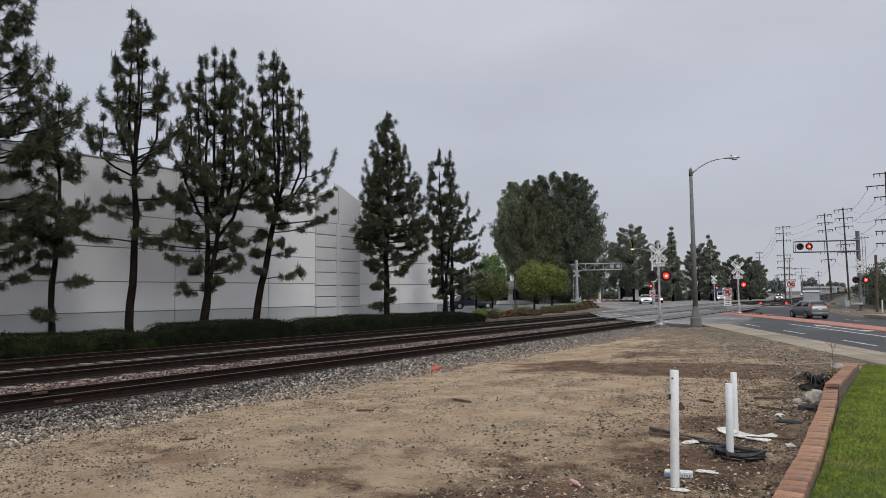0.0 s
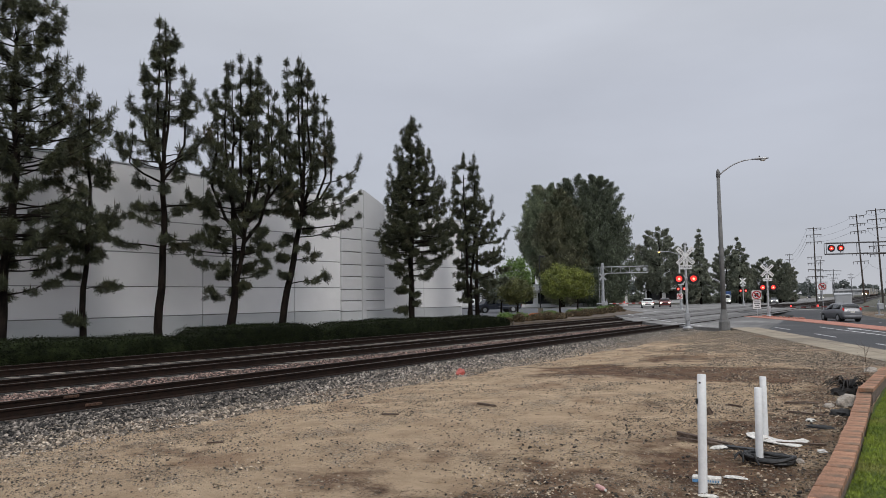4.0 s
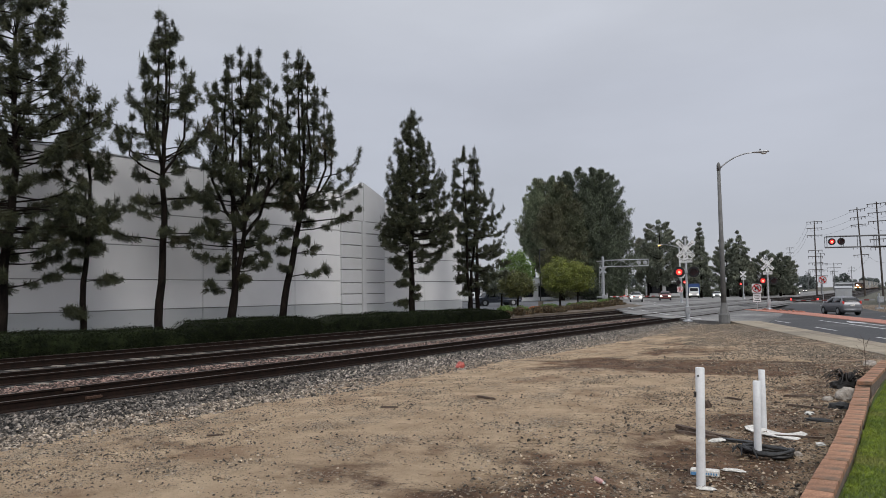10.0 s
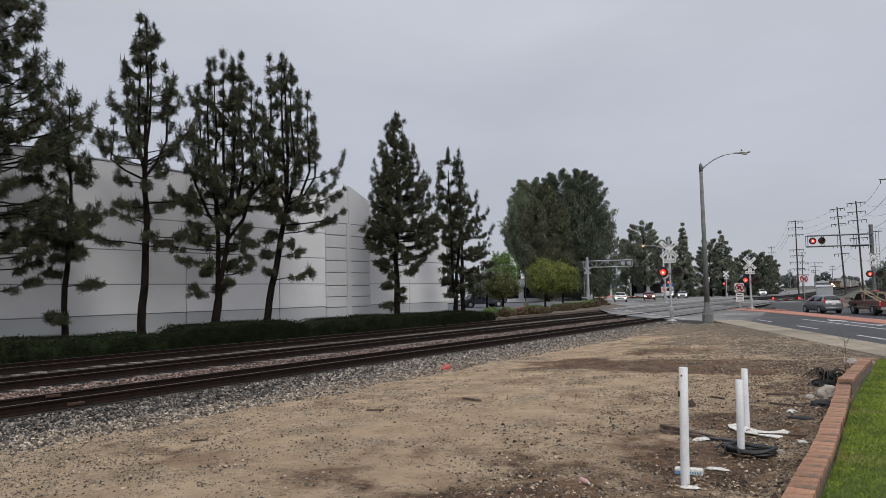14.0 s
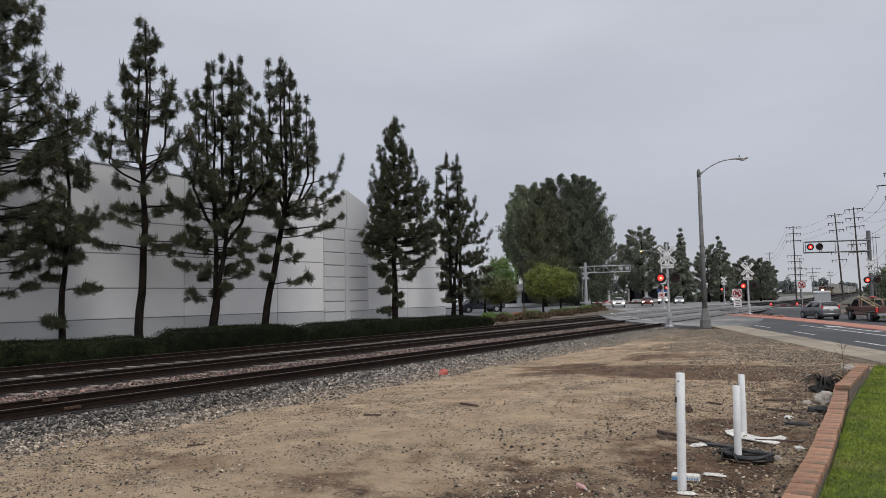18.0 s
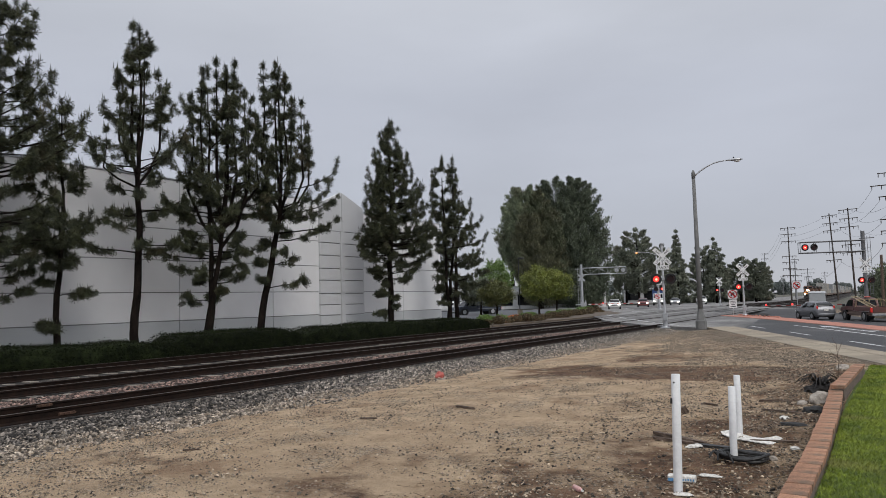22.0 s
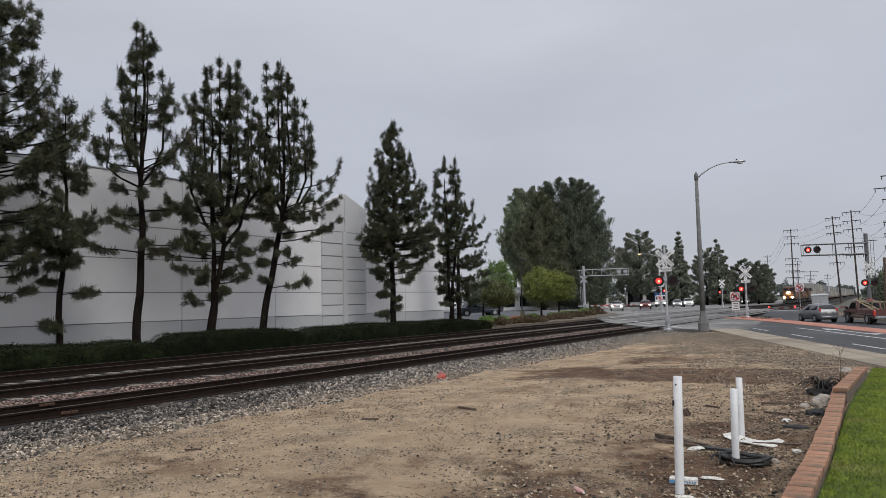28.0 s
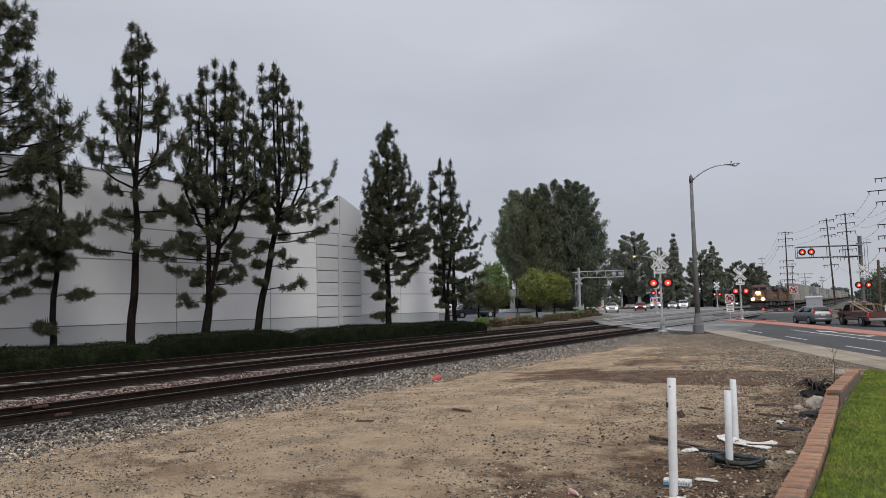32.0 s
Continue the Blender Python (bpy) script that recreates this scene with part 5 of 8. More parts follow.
pine((-27, 35.55), 13.2, 0.15, [(13.0, 0.3, 0.25, 0.35, 8), (12.0, 0.5, 0.5, 0.8, 24), (11.0, 0.5, 0.8, 1.15, 36), (9.9, 0.5, 1.1, 1.6, 46), (8.9, 0.5, 1.3, 1.9, 50), (7.9, 0.45, 1.4, 2.0, 52), (6.9, 0.45, 1.5, 2.3, 50), (6.1, 0.4, 1.7, 2.4, 48), (5.2, 0.4, 1.7, 2.4, 44), (4.4, 0.35, 1.0, 1.9, 24), (3.4, 0.35, 0.7, 1.4, 14), (2.4, 0.3, 0.9, 0.6, 10), (1.6, 0.25, 0.9, 0.3, 9)], 26, label="conical dark pine standing alone", trunk_r=0.20, length=0.225, dense=2.5)
pine((-27, 42.3), 11.9, 0.0, [(11.6, 0.35, 0.2, 0.3, 10), (10.7, 0.5, 0.7, 0.9, 30), (9.5, 0.6, 0.8, 1.2, 40), (8.4, 0.5, 0.8, 1.5, 44), (7.3, 0.5, 0.8, 1.8, 46), (6.2, 0.5, 0.7, 2.1, 46), (5.1, 0.5, 0.7, 2.3, 46), (4.0, 0.4, 0.6, 2.3, 36), (3.0, 0.4, 0.6, 2.0, 26), (2.2, 0.3, 0.4, 1.4, 14)], 27, stems=3, fork=1.2, label="bushy multi-stemmed pine at the warehouse corner", trunk_r=0.2, length=0.225, twist=0.0, dense=1.5)
pine((-31.5, 50.5), 10.5, 0.0, [(9.5, 0.8, 0.8, 0.8, 40), (7.5, 0.9, 1.5, 1.5, 60), (5.5, 0.9, 2.0, 2.0, 70), (3.6, 0.8, 2.1, 2.1, 60), (2.2, 0.4, 1.2, 1.6, 20)], 28, label="dark shady pine behind the warehouse corner", trunk_r=0.2)


def leafy(name, base, profile, count, size, material, label, seed, trunk=(0.3, 3.0), clump=0.9, group="", z0=0.0, fill=0.75, limbs=7, ragged=0.3):
    """A broad or columnar tree: profile is a list of (height, radius)."""
    rng = np.random.default_rng(seed)
    bx, by = base
    t = thing(name, pose(bx, by, z0), label, "tree", group)
    pz, pr = np.array([p[0] for p in profile]), np.array([p[1] for p in profile])
    area = np.interp(np.linspace(pz[0], pz[-1], 200), pz, pr)
    cdf = np.cumsum(area + 0.05)
    cdf /= cdf[-1]
    kc = max(12, count // 55)
    zc = np.interp(rng.random(kc), cdf, np.linspace(pz[0], pz[-1], 200))
    rc = np.interp(zc, pz, pr) * np.sqrt(rng.uniform(1 - fill, 1, kc)) * rng.uniform(1 - ragged, 1.06, kc)
    ac = rng.uniform(0, 6.283, kc)
    cc = np.stack([rc * np.cos(ac), rc * np.sin(ac), zc], 1)
    per = count // kc
    sp = clump * rng.uniform(0.5, 1.2, (kc, 1, 1))
    c = cc[:, None, :] + np.clip(rng.normal(size=(kc, per, 3)), -1.7, 1.7) * sp * np.array([0.42, 0.42, 0.55])
    v, f = leaves(c.reshape(-1, 3), size, rng)
    bm = B()
    r, h = trunk
    top = pz[-1] * 0.8
    tube(bm, [(0, 0, -0.2), (0.02, 0, h * 0.5), (0.05, 0.03, h), (0.03, 0.05, (h + top) / 2), (0, 0, top)], [r * 1.25, r, r * 0.85, r * 0.5, 0.03], 8)
    for k in range(limbs):
        q = cc[rng.integers(kc)]
        zb = min(q[2] * 0.8, h + (q[2] - h) * 0.3)
        tube(bm, [(0, 0, max(h * 0.5, zb - 0.5)), (q[0] * 0.4, q[1] * 0.4, (zb + q[2]) / 2), tuple(q)], [r * 0.4, r * 0.25, 0.02], 5, False)
    part("trunk", bm, M["bark"], t, smooth=True)
    ob = solid("crown", v, f, M[material])
    ob.parent = t
    return t


leafy("street_tree", (-29.6, 53.8), [(1.7, 0.5), (2.0, 1.5), (2.5, 1.6), (2.9, 1.1), (3.2, 0.4)], 9000, 0.085, "leaf_o", "small spreading olive-brown tree by the parking lot", 31, (0.09, 1.6), 0.5, "small lot trees")
leafy("street_tree", (-31.6, 66.2), [(2.1, 0.9), (2.5, 2.0), (3.2, 2.3), (4.0, 1.9), (4.6, 1.1), (4.95, 0.4)], 17000, 0.09, "leaf_y", "round yellow-green tree with several thin stems", 32, (0.10, 1.9), 0.5, "small lot trees", fill=0.95, ragged=0.45)
leafy("street_tree", (-30.0, 66.9), [(2.1, 0.8), (2.5, 1.6), (3.2, 1.9), (4.0, 1.4), (4.6, 0.5)], 12000, 0.09, "leaf_y", "round yellow-green tree with several thin stems", 33, (0.09, 1.9), 0.5, "small lot trees", fill=0.95, ragged=0.45)
leafy("street_tree", (-48.2, 87.6), [(2.2, 1.4), (4, 2.4), (5.8, 2.1), (7.0, 0.9)], 7000, 0.15, "leaf", "fresh green tree in the parking lot", 34, (0.15, 2.0), 0.8, "small lot trees")
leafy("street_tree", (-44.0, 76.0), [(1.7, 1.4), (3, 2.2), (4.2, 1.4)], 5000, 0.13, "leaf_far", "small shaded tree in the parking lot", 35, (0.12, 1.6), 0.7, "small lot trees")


def plumes(centres, axis, length, width, rng):
    """A thin pointed spray (one triangle) at each centre, along its axis more or less."""
    k = len(centres)
    d = axis + rng.normal(size=(k, 3)) * 0.55
    d /= np.linalg.norm(d, axis=1, keepdims=True) + 1e-9
    e = np.cross(d, rng.normal(size=(k, 3)))
    e /= np.linalg.norm(e, axis=1, keepdims=True) + 1e-9
    s = rng.uniform(0.6, 1.4, (k, 1))
    v = np.stack([centres - e * width * s, centres + e * width * s, centres + d * length * s], 1)
    return v.reshape(-1, 3), np.arange(3 * k).reshape(-1, 3)


def evergreen(name, base, profile, branches, per, material, label, group, seed, rise=0.55, length=0.42, width=0.07, trunk=0.45, z0=0.0, inner=0.35, bare=0.0, puff=1.0):
    """A big conifer: limbs leave the trunk and sweep up (or droop), each a plume of sprays that fills its outer part."""
    rng = np.random.default_rng(seed)
    t = thing(name, pose(*base, z0), label, "tree", group)
    pz, pr = np.array([p[0] for p in profile]), np.array([p[1] for p in profile])
    hs = np.linspace(pz[0], pz[-1], 200)
    cdf = np.cumsum(np.interp(hs, pz, pr) + 0.3)
    cdf /= cdf[-1]
    zt = np.interp((np.arange(branches) + rng.random(branches)) / branches, cdf, hs)
    rad = np.interp(zt, pz, pr) * rng.uniform(0.60, 1.17, branches)
    az = 2.4 * np.arange(branches) + rng.uniform(-0.5, 0.5, branches)
    tip = np.stack([rad * np.cos(az), rad * np.sin(az), zt], 1)
    root = np.stack([0 * rad, 0 * rad, np.maximum(0.6, zt - rise * rad)], 1)
    u = inner + (1.02 - inner) * rng.random((branches, per)) ** 0.7
    mid = root[:, None, :] + (tip - root)[:, None, :] * u[:, :, None]
    mid[:, :, 2] -= 0.10 * rise * (rad[:, None] * np.sin(np.pi * u))
    fat = (0.22 + 0.36 * np.sin(np.pi * np.clip(u, 0, 1)) ** 0.7)[:, :, None] * (0.45 + 0.14 * rad[:, None, None]) * puff
    c = mid + np.clip(rng.normal(size=(branches, per, 3)), -1.8, 1.8) * fat * np.array([1, 1, 0.8])
    ax = 0.5 * np.broadcast_to(((tip - root) / (np.linalg.norm(tip - root, axis=1, keepdims=True) + 1e-9))[:, None, :], c.shape) + np.array([0, 0, 0.75 if rise > 0 else -0.35])
    c, ax = c.reshape(-1, 3), ax.reshape(-1, 3)
    low = c[:, 2] > bare
    v, f = plumes(c[low], ax[low], length, width, rng)
    bm = B()
    top = pz[-1] * 0.93
    tube(bm, [(0, 0, -0.2), (0.05, 0, top * 0.3), (0, 0.06, top * 0.65), (0, 0, top)], [trunk * 1.2, trunk * 0.85, trunk * 0.5, 0.04], 8)
    for k in range(0, branches, max(1, branches // 26)):
        tube(bm, [tuple(root[k]), tuple(root[k] * 0.5 + tip[k] * 0.5 + np.array([0, 0, -0.1 * rise * rad[k]])), tuple(tip[k])], [0.10, 0.06, 0.02], 5, False)
    part("trunk", bm, M["bark"], t, smooth=True)
    ob = solid("crown", v, f, M[material])
    ob.parent = t
    return t


E_BIG = "huge dense dark evergreen tree beyond the parking lot"
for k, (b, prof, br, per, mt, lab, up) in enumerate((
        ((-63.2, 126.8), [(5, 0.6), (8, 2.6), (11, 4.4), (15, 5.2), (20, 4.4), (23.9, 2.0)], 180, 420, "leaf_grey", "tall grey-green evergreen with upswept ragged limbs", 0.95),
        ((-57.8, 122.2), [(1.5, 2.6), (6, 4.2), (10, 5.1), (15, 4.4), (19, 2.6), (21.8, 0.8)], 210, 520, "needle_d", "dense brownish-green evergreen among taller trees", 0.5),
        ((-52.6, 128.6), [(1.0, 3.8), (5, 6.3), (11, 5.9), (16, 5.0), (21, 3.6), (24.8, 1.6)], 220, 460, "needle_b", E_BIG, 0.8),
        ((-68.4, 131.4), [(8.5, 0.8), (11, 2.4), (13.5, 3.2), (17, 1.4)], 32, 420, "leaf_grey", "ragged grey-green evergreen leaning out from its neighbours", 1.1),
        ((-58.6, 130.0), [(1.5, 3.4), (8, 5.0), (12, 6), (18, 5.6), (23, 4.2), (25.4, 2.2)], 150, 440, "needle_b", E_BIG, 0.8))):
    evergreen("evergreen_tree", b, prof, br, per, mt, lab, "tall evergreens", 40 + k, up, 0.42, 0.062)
DK = "tall dark tree beyond the crossing with bare trunk"
for k, (b, prof, br, per, rise) in enumerate((
        ((-57.0, 176.5), [(4, 3.0), (8, 5.6), (12, 6.2), (16, 4.6), (19.2, 1.4)], 70, 418, 0.5), ((-61.5, 180.4), [(4, 2.4), (8, 4.2), (12, 3.6), (15.5, 1.0)], 40, 374, 0.5), ((-54.6, 188), [(3, 2.4), (8, 3.6), (13, 2.4), (16, 0.8)], 40, 352, 0.5),
        ((-51.9, 193.2), [(1.5, 3.4), (5, 3.2), (10, 2.3), (15, 1.2), (19.7, 0.15)], 75, 330, -0.35), ((-49.0, 209.1), [(3, 3), (8, 4.2), (12, 3.8), (16.0, 1.6)], 48, 396, 0.45), ((-44.9, 205.3), [(2, 3.2), (7, 3.6), (12, 2.4), (17.7, 0.3)], 60, 330, -0.25),
        ((-42.6, 225.8), [(3, 3.4), (7, 4.6), (10, 4), (13.4, 1.2)], 46, 418, 0.4), ((-37.8, 221.8), [(1.5, 3.2), (6, 4.2), (9, 3.8), (12.4, 1.2)], 46, 418, 0.4), ((-47.2, 220), [(3, 3), (6, 4), (9, 3.2), (12, 1.2)], 36, 374, 0.4), ((-40, 240), [(2.5, 3.5), (6, 4.5), (9, 3.8), (12.2, 1.5)], 36, 374, 0.4))):
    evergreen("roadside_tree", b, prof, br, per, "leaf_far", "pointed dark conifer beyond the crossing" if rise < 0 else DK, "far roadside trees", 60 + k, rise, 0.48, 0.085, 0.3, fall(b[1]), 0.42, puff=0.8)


for k in range(17):
    rr = random.Random(700 + k)
    u = k / 16
    h = rr.uniform(2.2, 3.8)
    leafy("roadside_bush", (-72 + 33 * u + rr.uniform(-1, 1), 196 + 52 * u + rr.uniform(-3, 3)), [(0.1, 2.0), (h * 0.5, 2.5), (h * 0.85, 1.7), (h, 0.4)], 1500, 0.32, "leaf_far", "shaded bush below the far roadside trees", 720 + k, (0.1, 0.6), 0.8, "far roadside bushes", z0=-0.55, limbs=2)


# ---- crossing signals, signs, lamps ----
FACE = Matrix(((1, 0, 0, 0), (0, 0, -1, 0), (0, 1, 0, 0), (0, 0, 0, 1)))  # flat x, y drawn upright, facing -y


def face(x, y, z, roll=0.0):
    """A plane facing -y at (x, y, z), turned by roll degrees in itself."""
    return Matrix.Translation((x, y, z)) @ FACE @ pose(0, 0, 0, 0, 0, roll)


FLASHERS = []


def flasher(parent, x, z, lit, y=-0.12, r=0.30):
    """One crossing light: black background, hood, red lens. lit: it leads its twin by half a turn."""
    bm = B()
    disc(bm, r, face(x, y, z), 0.025, 28)
    head = part("light_background", bm, M["black"], parent)
    bm = B()
    k = 18
    rows = []
    for d in (0.0, 0.30):
        rows.append([bm.verts.new((x + (r * 0.66) * math.cos(a), y - 0.02 - d * (0.25 + 0.75 * max(0.0, math.sin(a)) ** 0.5), z + (r * 0.66) * math.sin(a))) for a in (-0.5 + (math.pi + 1.0) * i / k for i in range(k + 1))])
    for i in range(k):
        bm.faces.new((rows[0][i], rows[0][i + 1], rows[1][i + 1], rows[1][i]))
    hood = part("hood", bm, M["black"], head)
    md = hood.modifiers.new("thick", "SOLIDIFY")
    md.thickness = 0.008
    bm = B()
    disc(bm, r * 0.55, face(x, y - 0.026, z), 0.02, 24)
    part("lens", bm, M["redlit"], head, "glowing red lens")
    bm = B()
    disc(bm, r * 0.22, face(x + 0.01, y - 0.048, z - 0.01), 0.006, 16)
    part("bulb", bm, M["redcore"], head, "bright red lamp core")
    # added shutter, which real lamps lack: covers the always-lit lens to imitate flashing
    bm = B()
    disc(bm, r * 0.57, face(0, 0, 0), 0.010, 24)
    FLASHERS.append((part("shutter", bm, M["redoff"], head, "added dark red disc that imitates an unlit lens"), Vector((x, y - 0.062, z)), lit))


def crossbuck(parent, z, y=-0.09, size=1.22, words=True, face_of="white"):
    w = 0.22 * size / 1.22
    for roll, dy, txt in ((-45, 0.0, ("RAIL", "ROAD")), (45, -0.02, ("CROSS", "ING"))):
        bm = B()
        h = size / 2
        prism(bm, [(-h, -w / 2), (h, -w / 2), (h, w / 2), (-h, w / 2)], face(0, y + dy, z, roll), 0.012)
        bl = part("crossbuck_blade", bm, M[face_of], parent, "white crossbuck board with black letters" if face_of == "white" else "bare grey back of a crossbuck board")
        if words:
            for sx, s in ((-0.31, txt[0]), (0.33, txt[1])):
                part("lettering", text_bm(s, 0.17 * size / 1.22, face(0, y + dy - 0.013, z, roll) @ pose(sx * size / 1.22, 0, 0), 0.002), M["signblack"], bl)


def tracks_plate(parent, z, y=-0.08):
    bm = B()
    prism(bm, [(-0.34, -0.115), (0.34, -0.115), (0.34, 0.115), (0.13, 0.115), (0.13, 0.36), (-0.13, 0.36), (-0.13, 0.115), (-0.34, 0.115)], face(0, y, z), 0.01)
    pl = part("tracks_plate", bm, M["white"], parent, "white plate reading 3 TRACKS")
    part("lettering", text_bm("TRACKS", 0.17, face(0, y - 0.011, z - 0.005), 0.002), M["signblack"], pl)
    part("numeral", text_bm("3", 0.26, face(0, y - 0.011, z + 0.235), 0.002), M["signblack"], pl)


def mast(place, turn, buck_z, plate_z, light_z, top, label, lit=(True, False), plain=False, gap=0.38):
    t = thing("crossing_signal", Matrix.Translation(place) @ pose(0, 0, 0, 0, 0, turn), label, "crossing signal", "crossing signals")
    bm = B()
    tube(bm, [(0, 0, 0.3), (0, 0, top)], 0.062, 14)
    part("mast", bm, M["alum"], t)
    bm = B()
    box(bm, (0, 0, 0.02), (0.5, 0.5, 0.06), bev=0.01)
    tube(bm, [(0, 0, 0.05), (0, 0, 0.12), (0, 0, 0.42)], [0.17, 0.13, 0.10], 14)
    for a in (-0.19, 0.19):
        for b in (-0.19, 0.19):
            tube(bm, [(a, b, 0.0), (a, b, 0.14)], 0.018, 6)
    part("base", bm, M["galv"], t)
    bm = B()
    box(bm, (0.0, -0.11, 0.62), (0.26, 0.14, 0.42), bev=0.02)
    part("junction_box", bm, M["galv"], t)
    bm = B()
    tube(bm, [(0, 0, top), (0, 0, top + 0.05), (0, 0, top + 0.11), (0, 0, top + 0.17)], [0.05, 0.095, 0.095, 0.02], 14)
    part("bell", bm, M["galv"], t)
    crossbuck(t, buck_z, words=not plain)
    tracks_plate(t, plate_z)
    bm = B()
    tube(bm, [(-gap, 0, light_z), (gap, 0, light_z)], 0.03, 8)
    box(bm, (0, 0, light_z), (0.2, 0.18, 0.16), bev=0.02)
    part("crossarm", bm, M["galv"], t)
    for x, on in ((-gap, lit[0]), (gap, lit[1])):
        flasher(t, x, light_z, on)
    return t


S1 = mast((-11.69, 40.55, 0.06), 20, 3.98, 3.36, 2.72, 4.6, "silver crossing mast with crossbuck and red flashers beside the dirt lot")
S2 = mast((-11.3, 61.0, 0.125), 20, 3.58, 2.87, 2.27, 3.91, "silver crossing mast with crossbuck standing on the traffic island")
S4 = mast((-28.0, 95.0, 0.08), 20, 3.9, 3.3, 2.66, 4.0, "far crossing mast with red flashers beyond the tracks", (False, True), True)
S5 = mast((-26.2, 122.0, 0.1), 20, 3.95, 3.2, 2.4, 4.3, "distant crossing mast with one red flasher lit", (True, False), True)


def cantilever(place, turn, length, z0, z1, top, sgn, lights, label, diag, words):
    """A post with a signal arm over the road; the arm points to sgn * x."""
    t = thing("signal_cantilever", Matrix.Translation(place) @ pose(0, 0, 0, 0, 0, turn), label, "signal cantilever", "signal cantilevers")
    bm = B()
    tube(bm, [(0, 0, 0), (0, 0, top)], 0.165, 14)
    tube(bm, [(0, 0, top), (0, 0, top + 0.05)], [0.18, 0.15], 14)
    part("post", bm, M["beam"] if lights else M["galv"], t)
    bm = B()
    tube(bm, [(0, 0, 0), (0, 0, 0.06)], 0.36, 16)
    part("base", bm, M["beam"] if lights else M["galv"], t)
    bm = B()
    box(bm, (0, -0.25, 0.85), (0.42, 0.25, 0.75), bev=0.02)
    part("control_box", bm, M["beam"] if lights else M["galv"], t)
    for dy in (-0.32, 0.32):
        for z in (z0, z1):
            bm = B()
            tube(bm, [(0.1 * -sgn, dy, z), (sgn * length, dy, z)], 0.045, 8)
            part("chord", bm, M["beam"] if lights else M["galv"], t)
    k = int(length / 1.05)
    for j in range(k + 1):
        x = sgn * (length * j / k)
        for dy in (-0.32, 0.32):
            bm = B()
            tube(bm, [(x, dy, z0), (x, dy, z1)], 0.026, 6)
            part("upright", bm, M["beam"] if lights else M["galv"], t)
        if diag and j < k:
            bm = B()
            x2 = sgn * (length * (j + 1) / k)
            tube(bm, [(x, -0.32, z0 if j % 2 else z1), (x2, -0.32, z1 if j % 2 else z0)], 0.022, 6)
            part("diagonal", bm, M["beam"] if lights else M["galv"], t)
    bm = B()
    box(bm, (sgn * length / 2, 0, z0 + 0.03), (length, 0.6, 0.03))
    part("walkway", bm, M["beam"] if lights else M["galv"], t)
    bm = B()
    tube(bm, [(sgn * 0.3, 0.0, top - 0.6), (-sgn * 0.9, 0, top - 0.55)], 0.04, 6)
    tube(bm, [(-sgn * 0.26, -0.2, 0.3), (-sgn * 0.26, -0.2, top - 0.4)], 0.02, 6)
    tube(bm, [(-sgn * 0.5, -0.2, 0.3), (-sgn * 0.5, -0.2, top - 0.4)], 0.02, 6)
    for q in range(16):
        tube(bm, [(-sgn * 0.26, -0.2, 0.5 + 0.33 * q), (-sgn * 0.5, -0.2, 0.5 + 0.33 * q)], 0.012, 5)
    part("ladder", bm, M["beam"] if lights else M["galv"], t)
    if lights:
        for x, on in lights:
            flasher(t, sgn * x, (z0 + z1) / 2, on, -0.5)
            bm = B()
            tube(bm, [(sgn * x, -0.5, (z0 + z1) / 2), (sgn * x, 0, (z0 + z1) / 2)], 0.03, 6)
            part("bracket", bm, M["galv"], t)
    else:
        for x in (length - 0.4, length - 1.25):
            bm = B()
            disc(bm, 0.28, face(sgn * x, -0.2, (z0 + z1) / 2), 0.04, 22)
            tube(bm, [(sgn * x, -0.2, (z0 + z1) / 2), (sgn * x, -0.42, (z0 + z1) / 2)], [0.12, 0.09], 12)
            part("light_back", bm, M["galv"], t, "grey back of a crossing light")
    crossbuck(t, 4.1 if words else 4.55, -0.22, words=words, face_of="white" if words else "galv")
    if words:
        tracks_plate(t, 3.4, -0.2)
        for x, on in ((-0.38, True), (0.38, False)):
            flasher(t, x, 2.66, on, -0.26)
        bm = B()
        tube(bm, [(-0.4, -0.14, 2.66), (0.4, -0.14, 2.66)], 0.03, 6)
        part("crossarm", bm, M["galv"], t)
    return t


cantilever((-3.42, 71.9, 0.06), 21, 5.12, 5.16, 6.1, 6.85, -1, ((4.05, False), (4.78, True)), "galvanised cantilever with red flashers over the waiting lanes", False, True)
cantilever((-38.2, 93.8, 0.06), 21, 5.98, 5.0, 5.87, 6.33, 1, (), "galvanised truss cantilever beyond the tracks", True, False)


def gate(place, turn, length, z, sgn, label, tip=(), pale="gatepale", red="gatered", tall=0.10):
    t = thing("crossing_gate", Matrix.Translation(place) @ pose(0, 0, 0, 0, 0, turn), label, "crossing gate", "crossing gates")
    bm = B()
    box(bm, (0, 0, 0.02), (0.5, 0.5, 0.08))
    tube(bm, [(0, 0, 0), (0, 0, z + 0.55)], 0.07, 10)
    part("mast", bm, M["galv"], t)
    bm = B()
    box(bm, (-sgn * 0.1, 0, z), (0.42, 0.34, 0.5), bev=0.03)
    part("mechanism", bm, M["galv"], t)
    bm = B()
    box(bm, (-sgn * 0.9, 0, z), (0.9, 0.06, 0.16), bev=0.01)
    part("counterweight", bm, M["galv"], t)
    k = int(length / 0.4)
    for j in range(k):
        bm = B()
        h = tall - 0.03 * j / k
        box(bm, (sgn * (0.35 + (j + 0.5) * length / k), -0.05, z + 0.001 * j), (length / k - 0.002, 0.03, h))
        part("stripe", bm, M[red if j % 2 else pale], t)
    if tip:
        for x in tip:
            bm = B()
            tube(bm, [(sgn * x, -0.05, z + 0.03), (sgn * x, -0.05, z + 0.08), (sgn * x, -0.05, z + 0.20)], [0.06, 0.085, 0.06], 12)
            part("gate_lamp", bm, M["redlit"], t, "glowing red gate lamp")
    return t


